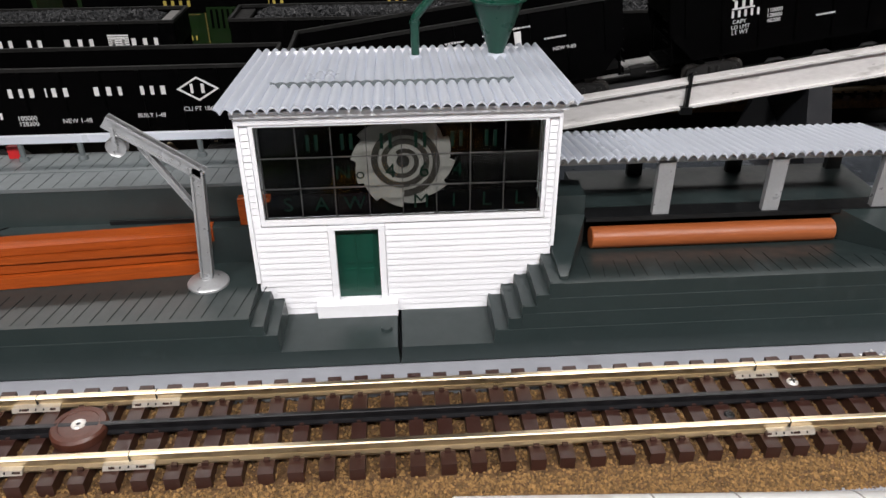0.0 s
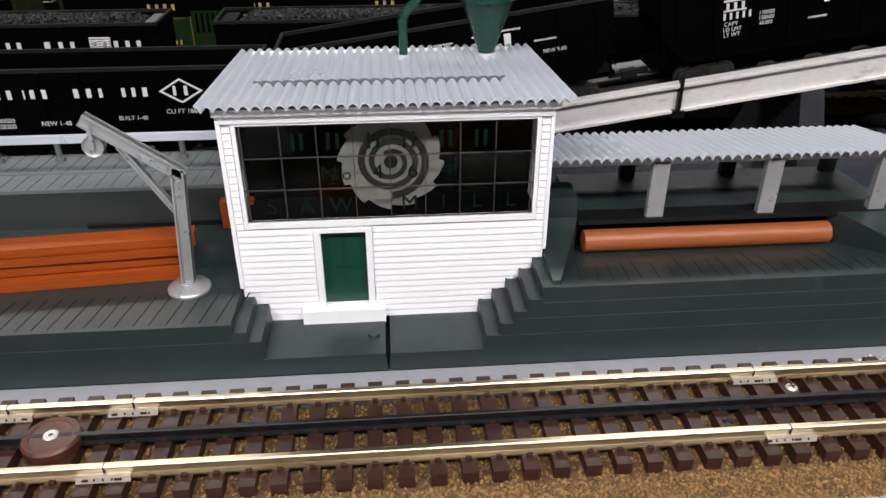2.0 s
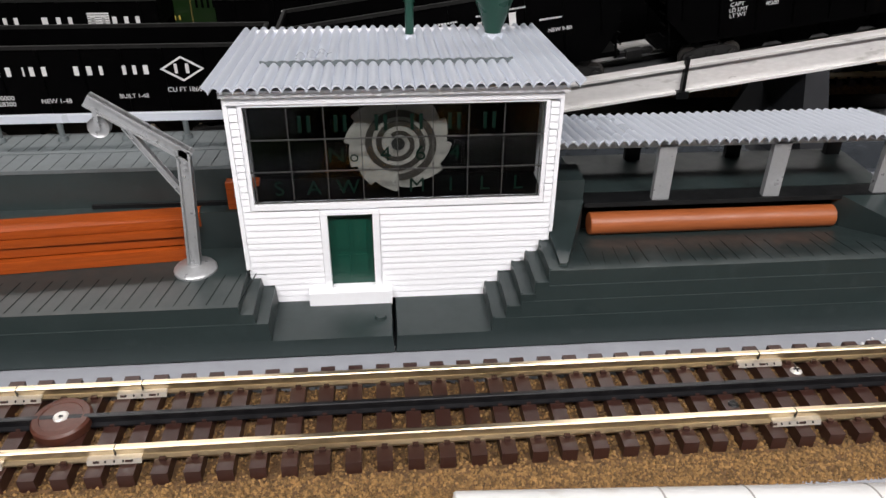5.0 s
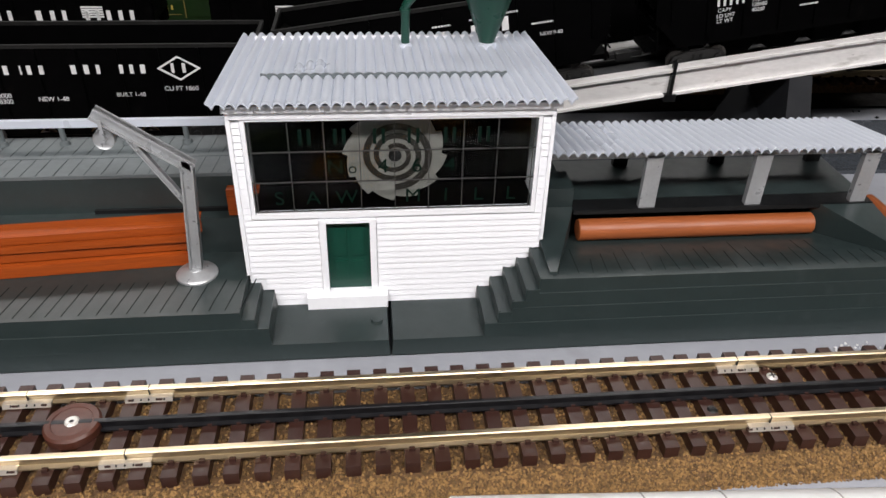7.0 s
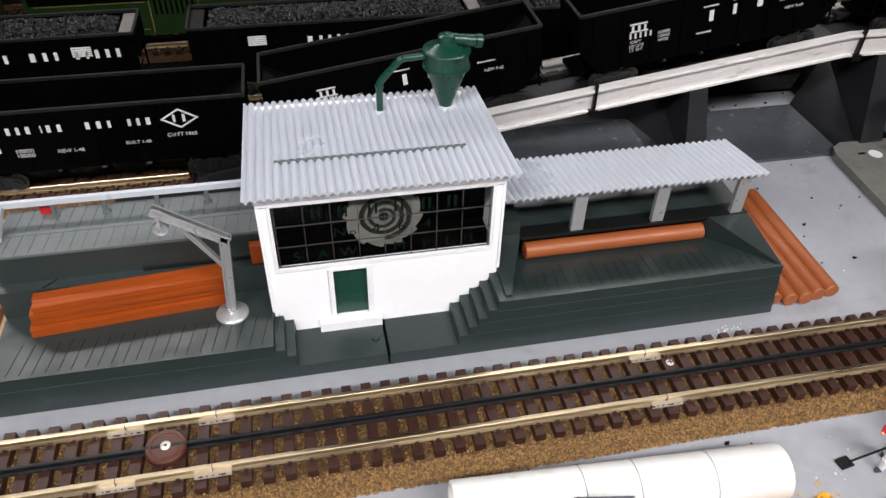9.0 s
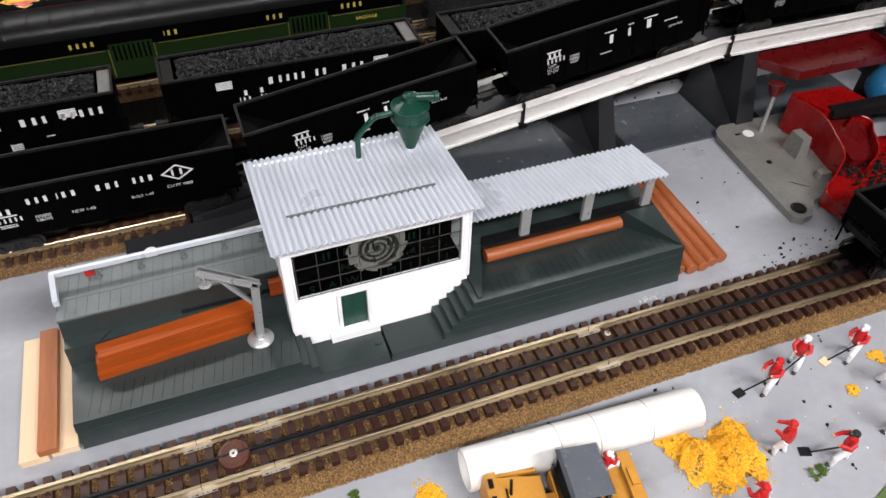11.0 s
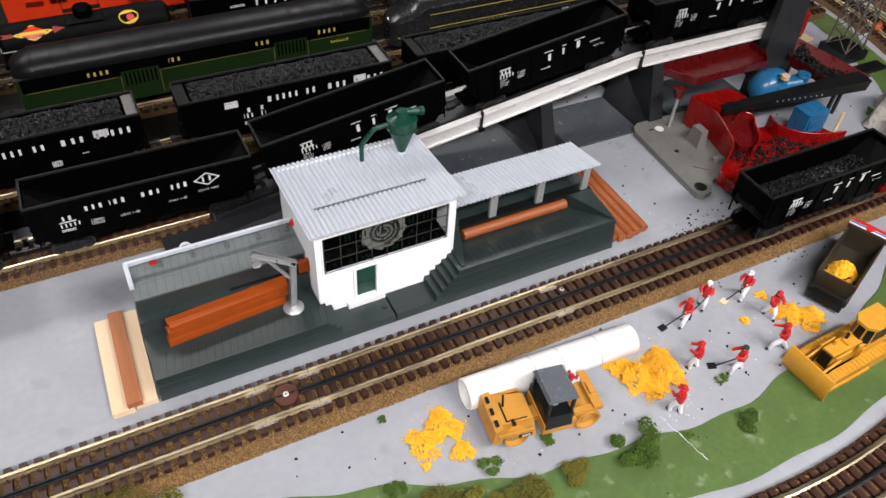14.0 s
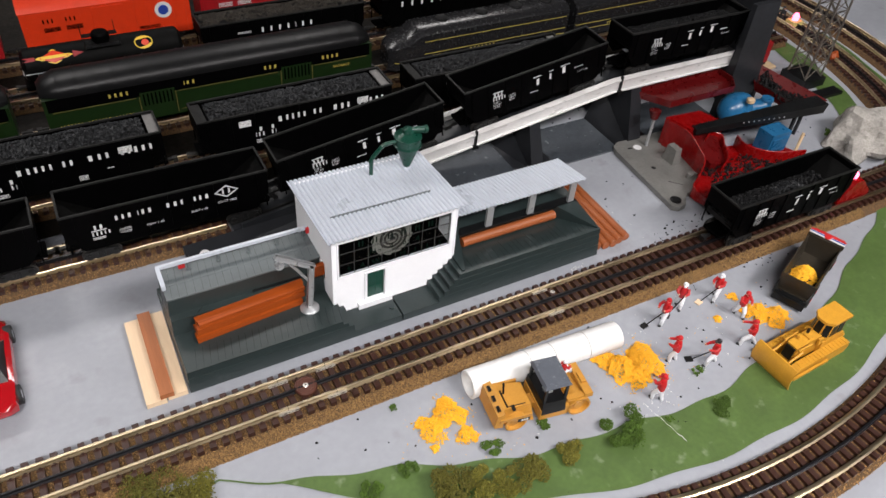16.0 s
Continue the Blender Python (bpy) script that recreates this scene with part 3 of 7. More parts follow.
# scribed plank joints
for i in range(22):
    x = BX0 + 0.010 + i * 0.0070 + RNG.uniform(-0.0006, 0.0006)
    b = Mesh()
    b.hull8([(x + q * 0.0045 + w, yy, zz) for q, yy in ((0.0, FRONT + 0.0055), (1.0, 0.0765)) for w in (0.0, 0.00034) for zz in (DECK_L - 0.0003, DECK_L + 0.0002)])
    part("plank_joint", b, M_JOINT, mill)
for i in range(20):
    x = BX0 + 0.008 + i * 0.0074 + RNG.uniform(-0.0006, 0.0006)
    b = Mesh()
    b.hull8([(x + q + w, yy, zz) for q, yy in ((0.0, 0.1112), (0.004, 0.154)) for w in (0.0, 0.0003) for zz in (0.0664, 0.0670)])
    part("plank_joint", b, M_BASE, mill)
for i in range(24):
    x = 0.070 + i * 0.0070 + RNG.uniform(-0.0006, 0.0006)
    ye = 0.078 + RNG.uniform(-0.006, 0.014)
    b = Mesh()
    b.hull8([(x + q + w, yy, log_deck_z(yy) + zz) for q, yy in ((0.0, 0.0570), (0.0035, ye)) for w in (0.0, 0.00028) for zz in (-0.0004, 0.00015)])
    part("plank_joint", b, M_JOINT, mill)
# right: cheek beside the house, log trough, rear floor, end ramp
def cheek(wall, front_x, rear_x, y0, y1, z0, z1):
    """Diagonal side wall of the log deck: wide at the rear, narrow at the front."""
    b = Mesh()
    b.hull8([(wall, y0, 0.0240), (wall, y0, z0), (wall, y1, 0.0240), (wall, y1, z1), (front_x, y0, 0.0240), (front_x, y0, z0), (rear_x, y1, 0.0240), (rear_x, y1, z1)])
    b.bevel(0.0004)
    part("cheek", b, M_BASE, mill, "diagonal cheek wall beside the log deck")


cheek(0.0565, 0.0600, 0.0790, 0.0560, 0.1060, 0.0400, 0.0450)
cheek(0.2405, 0.2380, 0.2090, 0.0560, 0.1060, 0.0395, 0.0450)
b = Mesh()
b.box(0.0568, 0.1062, 0.0250, 0.0785, 0.1250, 0.0555)
b.bevel(0.0005)
part("cheek_block", b, M_BASE, mill)
# solid black bar: the dark of the slot behind the log is its colour
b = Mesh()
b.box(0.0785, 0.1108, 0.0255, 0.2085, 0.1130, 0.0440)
part("log_stop", b, M_DARK, mill, "black bar for the shade in the slot behind the log deck")
layer("rear_floor", 0.0785, BX1, 0.1130, 0.158, 0.0240, 0.0450, material=M_BASE)
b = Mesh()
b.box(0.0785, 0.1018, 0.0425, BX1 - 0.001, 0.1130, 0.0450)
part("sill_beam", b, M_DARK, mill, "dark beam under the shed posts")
b = Mesh()
b.lathe([(0.0026, 0), (0.0026, 0.0006), (0.0018, 0.0010), (0.0009, 0.0003)], (-0.0235, 0.0625, 0.0098), 18)
part("base_screw", b, M_STEEL, mill, "dark recessed base screw")
b = Mesh()
b.tube((-0.0235, 0.0625, 0.0098), (-0.0235, 0.0625, 0.0114), 0.0030, 0.0024, 16)
part("screw_boss", b, M_BASE, mill)

# ---- sawmill: house ----
house = thing("sawmill_house", "white clapboard sawmill house with a corrugated silver roof", "model building", pose(0, 0, 0))
WX0, WX1, WY0, WY1, WTOP = -0.0830, 0.0562, 0.0790, 0.1830, 0.1125
OPEN_W = (-0.0764, 0.0498, 0.0620, 0.1072)
OPEN_D = (-0.0456, -0.0254, 0.0172, 0.0562)


def wall_xz(name, cuts, y0, y1):
    """A wall facing the track, built of blocks between the openings so that they go right through."""
    xs = sorted({WX0, WX1, *[c[0] for c in cuts], *[c[1] for c in cuts]})
    zs = sorted({0.0095, WTOP, *[c[2] for c in cuts], *[c[3] for c in cuts]})
    b = Mesh()
    for xa, xb in zip(xs, xs[1:]):
        for za, zb in zip(zs, zs[1:]):
            if any(c[0] - 1e-6 <= xa and xb <= c[1] + 1e-6 and c[2] - 1e-6 <= za and zb <= c[3] + 1e-6 for c in cuts):
                continue
            b.box(xa, y0, za, xb, y1, zb)
    bmesh.ops.remove_doubles(b.bm, verts=b.bm.verts, dist=1e-6)
    seen = {}
    for f in list(b.bm.faces):
        seen.setdefault(tuple(sorted(v.index for v in f.verts)), []).append(f)
    b.bm.verts.index_update()
    seen = {}
    for f in b.bm.faces:
        seen.setdefault(frozenset(v.index for v in f.verts), []).append(f)
    bmesh.ops.delete(b.bm, geom=[f for fs in seen.values() if len(fs) > 1 for f in fs], context="FACES")
    return part(name, b, M_WHITE, house)


front = wall_xz("front_wall", [OPEN_W, OPEN_D], WY0, WY0 + 0.0022)
b = Mesh()
b.box(WX0, WY1 - 0.002, 0.0095, WX1, WY1, WTOP - 0.002)
part("rear_wall", b, M_WHITE, house)
SLOT = (0.1000, 0.1100, 0.0440, 0.0640)     # opening in the left wall through which boards pass
b = Mesh()
b.prism([(WY0 + 0.0022, 0.0095), (WY1 - 0.002, 0.0095), (WY1 - 0.002, 0.106), (WY0 + 0.0022, WTOP)], "x", WX1 - 0.0022, WX1)
part("side_wall", b, M_WHITE, house)
b = Mesh()
ws = [(WY0 + 0.0022, 0.0095), (SLOT[0], 0.0095), (SLOT[0], SLOT[3]), (SLOT[1], SLOT[3]), (SLOT[1], 0.0095), (WY1 - 0.002, 0.0095), (WY1 - 0.002, 0.106), (WY0 + 0.0022, WTOP)]
b.prism(ws, "x", WX0, WX0 + 0.0022)
part("side_wall", b, M_WHITE, house)
# floor in black, so the room's shade is in its colour
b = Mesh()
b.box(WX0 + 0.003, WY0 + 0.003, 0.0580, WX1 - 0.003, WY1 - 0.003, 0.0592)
part("upper_floor", b, M_BLACK, house, "interior floor, black for the unlit room")

# clapboards: tapered boards, one by one, cut round the openings
PROF = [(0.0, 0.0), (0.0, 0.00295), (-0.00035, 0.00295), (-0.00085, 0.00015), (-0.00085, 0.0)]


def board(xa, xb, z, side=None):
    b = Mesh()
    if side is None:
        b.prism([(WY0 + u, z + v) for u, v in PROF], "x", xa, xb)
        part("clapboard", b, M_WHITE, front)
    else:
        w, s = side
        b.prism([(w + s * u, z + v) for u, v in PROF], "y", xa, xb)
        part("clapboard", b, M_WHITE, house)


LAPZ = [0.0100 + i * 0.00325 for i in range(32)]
for z in LAPZ:
    if z > WTOP - 0.006:
        break
    x0 = WX0 + 0.0008 if z > 0.026 else (WX0 + 0.0075 if z > 0.018 else WX0 + 0.0105)
    spans = [(x0, WX1 - 0.0006 if z > 0.044 else min(WX1 - 0.0006, 0.0262 + 0.0062 * max(0, (z - 0.0105) / 0.0057)))]
    for c, mg in ((OPEN_W, 0.0022), (OPEN_D, 0.0032)):
        if c[2] - 0.004 < z < c[3] + 0.001:
            spans = [(a, min(bb, c[0] - mg)) for a, bb in spans if a < c[0] - mg] + [(max(a, c[1] + mg), bb) for a, bb in spans if bb > c[1] + mg]
    for a, bb in spans:
        if bb - a > 0.001:
            board(a, bb, z)
    if z + 0.003 > SLOT[2] and z < SLOT[3]:
        board(WY0 + 0.003, SLOT[0], z, (WX0, 1.0))
        board(SLOT[1], WY1, z, (WX0, 1.0))
    else:
        board(WY0 + 0.003, WY1, z, (WX0, 1.0))
    board(WY0 + 0.003, WY1, z, (WX1, -1.0))

for xa, xb, z0 in ((WX0 - 0.0010, WX0 + 0.0008, 0.0290), (WX1 - 0.0006, WX1 + 0.0010, 0.0440)):
    b = Mesh()
    b.box(xa, WY0 - 0.0016, z0, xb, WY0 + 0.003, WTOP - 0.0015)
    b.bevel(0.0004)
    part("corner_board", b, M_WHITE, house)
b = Mesh()
b.box(WX0 - 0.0006, WY0 - 0.0020, 0.1085, WX1 + 0.0006, WY0, 0.1140)
b.bevel(0.0004)
part("fascia", b, M_WHITE, house)
b = Mesh()
x0, x1, z0, z1 = OPEN_W
for q in ((x0 - 0.0016, z0 - 0.0026, x1 + 0.0016, z0), (x0 - 0.0016, z1, x1 + 0.0016, z1 + 0.0013), (x0 - 0.0016, z0, x0, z1), (x1, z0, x1 + 0.0016, z1)):
    b.box(q[0], WY0 - 0.0013, q[1], q[2], WY0 + 0.001, q[3])
b.bevel(0.0003)
part("window_frame", b, M_WHITE, house)
b = Mesh()
x0, x1, z0, z1 = OPEN_D
for q in ((x0 - 0.0030, z0 - 0.001, x0, z1 + 0.0016), (x1, z0 - 0.001, x1 + 0.0030, z1 + 0.0016), (x0, z1, x1, z1 + 0.0016)):
    b.box(q[0], WY0 - 0.0016, q[1], q[2], WY0 + 0.001, q[3])
b.bevel(0.0003)
part("door_frame", b, M_WHITE, house)
b = Mesh()
b.box(x0 - 0.0004, WY0 + 0.0024, z0 - 0.001, x1 + 0.0004, WY0 + 0.0040, z1 + 0.0006)
for px0, px1 in ((x0 + 0.003, (x0 + x1) / 2 - 0.001), ((x0 + x1) / 2 + 0.001, x1 - 0.003)):
    for pz0, pz1 in ((z0 + 0.003, z0 + 0.016), (z0 + 0.019, z1 - 0.004)):
        b.box(px0, WY0 + 0.0019, pz0, px1, WY0 + 0.0026, pz1)
part("door", b, M_GREENDOOR, house, "dark green panelled door")
b = Mesh()
b.box(-0.0565, WY0 - 0.0055, 0.0098, -0.0178, WY0 - 0.0005, 0.0168)
b.bevel(0.0005)
part("doorstep", b, M_WHITE, house, "white doorstep block")

# window: clear sheet with moulded bars, behind it the saw disc on a dark ground
pane = Mesh()
pane.box(OPEN_W[0], WY0 + 0.0005, OPEN_W[2], OPEN_W[1], WY0 + 0.0012, OPEN_W[3])
pane = part("window_pane", pane, M_GLASS, house, "clear plastic window sheet")
pane.visible_shadow = False
for i in range(1, 9):
    x = OPEN_W[0] + 0.002 + i * (OPEN_W[1] - OPEN_W[0] - 0.004) / 8.0 if i < 8 else OPEN_W[1] - 0.0012
    b = Mesh()
    b.box(x - 0.0002, WY0 + 0.0000, OPEN_W[2], x + 0.0002, WY0 + 0.0006, OPEN_W[3])
    part("glazing_bar", b, M_BAR, pane)
b = Mesh()
b.box(OPEN_W[0] + 0.0009, WY0, OPEN_W[2], OPEN_W[0] + 0.0015, WY0 + 0.0006, OPEN_W[3])
part("glazing_bar", b, M_BAR, pane)
for z in (0.0625, 0.0772, 0.0920, 0.1066):
    b = Mesh()
    b.box(OPEN_W[0], WY0 - 0.0001, z - 0.0002, OPEN_W[1], WY0 + 0.0006, z + 0.0002)
    part("glazing_bar", b, M_BAR, pane)
# added black sheet standing for the unlit depth of the room
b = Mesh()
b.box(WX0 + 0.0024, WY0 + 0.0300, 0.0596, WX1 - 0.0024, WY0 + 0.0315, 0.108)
part("partition", b, M_BLACK, house, "added black backing for the unlit room behind the window")

blade = thing("saw_blade", "pale round saw disc with a dark spiral, behind the window", "saw blade", pose(-0.0128, WY0 + 0.0100, 0.0850))
b = Mesh()
pts = []
for i in range(144):
    a = 2 * math.pi * i / 144
    k = (i % 12) / 12.0
    pts.append(((0.0212 + 0.0028 * k) * math.cos(a), (0.0212 + 0.0028 * k) * math.sin(a)))
b.prism(pts, "y", 0.0, 0.0012)
part("disc", b, mat("grey_disc_paint", (0.22, 0.215, 0.195), 0.5, var=0.12, scale=90, dark=(0.16, 0.15, 0.13), amount=-0.1), blade)
verts, faces = [], []
for i in range(200):
    a = -2 * math.pi * 2.6 * i / 199 + 2.2
    r = 0.0046 + 0.0118 * i / 199
    w = 0.0010 + 0.0007 * i / 199
    verts += [((r - w) * math.cos(a), -0.0004, (r - w) * math.sin(a)), ((r + w) * math.cos(a), -0.0004, (r + w) * math.sin(a))]
    if i:
        faces.append((2 * i - 2, 2 * i, 2 * i + 1, 2 * i - 1))
from_lists("spiral", verts, faces, mat("dark_spiral_paint", (0.016, 0.013, 0.010), 0.5), blade)
b = Mesh()
b.tube((0, -0.0008, 0), (0, 0.0165, 0), 0.0030, n=20)
part("arbor", b, M_STEEL, blade)
face = Matrix(((1, 0, 0, 0), (0, 0, -1, 0), (0, 1, 0, 0), (0, 0, 0, 1)))


def on_window(name, body, size, x, z):
    m = Matrix.Translation((x, WY0 - 0.0002, z)) @ face
    return word(name, body, size, m, M_INK, pane)


for i, ch in enumerate("SAW"):
    on_window("lettering", ch, 0.0098, -0.0652 + i * 0.0150, 0.0662)
for i, ch in enumerate("MILL"):
    on_window("lettering", ch, 0.0098, -0.0052 + i * 0.0150, 0.0662)
for x, ch in ((-0.0395, "N"), (-0.0320, "o"), (-0.0185, "4"), (-0.0035, "6"), (0.0115, "4")):
    on_window("lettering", ch, 0.0098 if ch != "o" else 0.0075, x, 0.0814)
for x in (-0.0520, -0.0370, -0.0200, -0.0050, 0.0110, 0.0260):
    b = Mesh()
    b.box(x - 0.0026, WY0 - 0.0003, 0.0955, x - 0.0012, WY0 + 0.0004, 0.1025)
    b.box(x + 0.0012, WY0 - 0.0003, 0.0955, x + 0.0026, WY0 + 0.0004, 0.1025)
    part("lettering", b, M_INK, pane)


# ---- corrugated roofs ----
def corrugated(b, x0, x1, y0, z0, y1, z1, pitch, amp, thick):
    """Wavy sheet with its ridges running from (y0, z0) to (y1, z1)."""
    n = int(round((x1 - x0) / pitch)) * 16
    rows = []
    for y, z in ((y0, z0), (y1, z1)):
        top = [b.bm.verts.new((x0 + (x1 - x0) * i / n, y, z + amp * (2 * abs(math.cos(math.pi * i / 16)) ** 0.75 - 1))) for i in range(n + 1)]
        low = [b.bm.verts.new((x0 + (x1 - x0) * i / n, y, z - thick + amp * (2 * abs(math.cos(math.pi * i / 16)) ** 0.75 - 1))) for i in range(n + 1)]
        rows.append((top, low))
    (t0, l0), (t1, l1) = rows
    for i in range(n):
        b.bm.faces.new((t0[i], t0[i + 1], t1[i + 1], t1[i]))
        b.bm.faces.new((l0[i], l1[i], l1[i + 1], l0[i + 1]))
        b.bm.faces.new((t0[i], l0[i], l0[i + 1], t0[i + 1]))
        b.bm.faces.new((t1[i], t1[i + 1], l1[i + 1], l1[i]))
    b.bm.faces.new((t0[0], t1[0], l1[0], l0[0]))
    b.bm.faces.new((t0[n], l0[n], l1[n], t1[n]))


RX0, RX1, RY0, RZ0, RY1, RZ1 = -0.0898, 0.0640, 0.0715, 0.1172, 0.1890, 0.1092


def roof_z(y):
    return RZ0 + (RZ1 - RZ0) * (y - RY0) / (RY1 - RY0)


b = Mesh()
corrugated(b, RX0, RX1, RY0, RZ0, RY1, RZ1, 0.00481, 0.0013, 0.0010)
part("roof", b, M_TIN, house, "silver corrugated roof sheet")
b = Mesh()
corrugated(b, RX0 + 0.0180, RX1 - 0.0240, 0.1085, roof_z(0.1085) + 0.0017, 0.1104, roof_z(0.1104) + 0.0015, 0.00481, 0.0003, 0.0026)
part("lap_joint", b, M_PLATFORM, house, "grey lapped edge across the roof")
b = Mesh()
b.box(RX0 + 0.005, RY0 + 0.004, RZ0 - 0.0052, RX1 - 0.005, RY0 + 0.008, RZ0 - 0.0024)
part("eave_board", b, M_WHITE, house)

# shed roof on posts, over the log deck
shed = thing("log_shed", "open shed with a corrugated silver roof on grey posts", "shed", pose(0, 0, 0))
b = Mesh()
corrugated(b, 0.0590, 0.2440, 0.0985, 0.0785, 0.1560, 0.0690, 0.00481, 0.0013, 0.0010)
part("roof", b, M_TIN, shed, "silver corrugated roof sheet")
b = Mesh()
b.box(0.0600, 0.1030, 0.0735, 0.2400, 0.1058, 0.0770)
part("eave_beam", b, M_SILVER, shed)
for x in (0.1170, 0.1740, 0.2320):
    for y, zt in ((0.1030, 0.0745), (0.1500, 0.0685)):
        b = Mesh()
        b.prism([(x - 0.0042, 0.0448), (x + 0.0042, 0.0448), (x + 0.0042, zt), (x - 0.0042, zt)], "y", y, y + 0.0034)
        b.bevel(0.0004)
        # rear posts get black: shade under the roof put into their colour
        part("post", b, M_SILVER if y < 0.12 else M_DARK, shed)

# ---- cyclone and duct on the roof ----
cyc = thing("cyclone_separator", "dark green sawdust cyclone with a curved duct on the roof", "cyclone", pose(0.0385, 0.1630, 0.0))
zr = roof_z(0.163)
b = Mesh()
b.lathe([(0.0042, zr - 0.0010), (0.0042, zr + 0.003), (0.0132, 0.1395), (0.0150, 0.1400), (0.0150, 0.1412), (0.0140, 0.1418), (0.0138, 0.1500), (0.0150, 0.1503), (0.0150, 0.1514), (0.0120, 0.1520), (0.0060, 0.1560), (0.0055, 0.1600), (0.0035, 0.1612)], (0, 0, 0), 32)
part("body", b, M_GREEN, cyc)
b = Mesh()
b.tube((-0.002, 0, 0.1585), (0.0175, -0.002, 0.1565), 0.0036, n=16)
b.tube((0.0175, -0.002, 0.1565), (0.0212, -0.002, 0.1560), 0.0043, n=16)
part("outlet", b, M_GREEN, cyc)
path = [(-0.0425, 0, zr - 0.001), (-0.0425, 0, 0.1310), (-0.0410, 0, 0.1335), (-0.0300, 0, 0.1455), (-0.0275, 0, 0.1470), (-0.0100, 0, 0.1478)]
b = Mesh()
for p, q in zip(path, path[1:]):
    b.tube(p, q, 0.0022, n=14)
b.tube((-0.0425, 0, 0.1285), (-0.0425, 0, 0.1300), 0.0027, n=14)
part("duct", b, M_GREEN, cyc)
b = Mesh()
b.tube((-0.0425, 0, zr - 0.0005), (-0.0425, 0, zr + 0.0018), 0.0036, 0.0028, 14)
part("collar", b, M_TIN, cyc, "silver moulded roof collar")
b = Mesh()
b.tube((0, 0, zr - 0.0005), (0, 0, zr + 0.0022), 0.0056, 0.0048, 18)
part("collar", b, M_TIN, cyc, "silver moulded roof collar")

# ---- railing on the loading platform ----
rail = thing("platform_railing", "light grey handrail on short posts at the platform edge", "railing", pose(0, 0, 0))
b = Mesh()
b.box(-0.2390, 0.1445, 0.0765, -0.0850, 0.1475, 0.0803)
b.bevel(0.0004)
part("handrail", b, M_TIN, rail)
b = Mesh()
b.hull8([(-0.2395, 0.1250, 0.0668), (-0.2395, 0.1250, 0.0715), (-0.2395, 0.1447, 0.0760), (-0.2395, 0.1447, 0.0803), (-0.2355, 0.1250, 0.0668), (-0.2355, 0.1250, 0.0725), (-0.2355, 0.1447, 0.0760), (-0.2355, 0.1447, 0.0805)])
part("end_rail", b, M_TIN, rail)
for x in (-0.2090, -0.1790, -0.1480, -0.1180, -0.0900):
    b = Mesh()
    b.tube((x, 0.1460, 0.0664), (x, 0.1460, 0.0775), 0.0014, n=12)
    b.tube((x, 0.1460, 0.0666), (x, 0.1460, 0.0690), 0.0028, 0.0022, 12)
    part("post", b, M_PLATFORM, rail)

# ---- crane ----
crane = thing("jib_crane", "silver plastic jib crane standing on the lower deck", "crane", pose(-0.1080, 0.0820, DECK_L))
b = Mesh()
b.lathe([(0.0098, 0.0), (0.0098, 0.0010), (0.0088, 0.0022), (0.0042, 0.0034), (0.0036, 0.0040)], (0, 0, 0), 32)
part("base", b, M_SILVER, crane)


def beam(b, p, q, w, d, flange=0.0):
    """A bar from p to q, w wide across y and d deep, with raised flanges along its edges."""
    p, q = Vector(p), Vector(q)
    m = Matrix.Translation(p) @ (q - p).to_track_quat("X", "Z").to_matrix().to_4x4()
    n = (q - p).length
    b.box(0, -w * 0.3, -d / 2, n, w * 0.3, d / 2, m=m)
    if flange:
        b.box(0, -w / 2, d / 2 - flange, n, w / 2, d / 2, m=m)
        b.box(0, -w / 2, -d / 2, n, w / 2, -d / 2 + flange, m=m)


b = Mesh()
beam(b, (0, 0, 0.002), (0.0045, 0.000, 0.0605), 0.0050, 0.0056, 0.0009)
part("mast", b, M_SILVER, crane)
b = Mesh()
beam(b, (0.0070, 0.000, 0.0570), (-0.0300, 0.000, 0.0835), 0.0050, 0.0052, 0.0009)
part("boom", b, M_SILVER, crane)
b = Mesh()
beam(b, (0.0010, 0.0, 0.0400), (-0.0175, 0, 0.0715), 0.0034, 0.0024, 0.0006)
part("brace", b, M_SILVER, crane)
b = Mesh()
b.lathe([(0.0020, -0.0012), (0.0036, -0.0013), (0.0044, -0.0020), (0.0044, -0.0014), (0.0039, 0.0), (0.0044, 0.0014), (0.0044, 0.0020), (0.0036, 0.0013), (0.0020, 0.0012)], (-0.0270, -0.0008, 0.0720), 28, "y")
b.tube((-0.0270, -0.0030, 0.0720), (-0.0270, 0.0014, 0.0720), 0.0011, n=12)
b.box(-0.0278, -0.0034, 0.0710, -0.0262, -0.0028, 0.0810)
b.box(-0.0292, -0.0018, 0.0714, -0.0248, 0.0002, 0.0726)
part("pulley", b, M_SILVER, crane)
b = Mesh()
for k, (x, z) in enumerate([(0.001, 0.0610), (-0.002, 0.0632), (-0.005, 0.0653), (0.0045, 0.055), (0.0042, 0.052), (0.0025, 0.0575), (0.0035, 0.0485), (-0.001, 0.0440), (-0.0025, 0.0465), (-0.0145, 0.0670)]):
    b.blob((x, -0.0024, z), 0.0006, k, sub=1, rough=0)
tagged(part("rivets", b, M_SILVER, crane), kind="stuff")

# ---- timber on the decks ----
def plank(name, x0, x1, w, h, m, material, label, group):
    b = Mesh()
    b.box(x0, 0, 0, x1, w, h)
    b.bevel(0.0005, 2)
    o = part(name, b, material)
    o.matrix_world = m
    return tagged(o, label, "lumber", group)


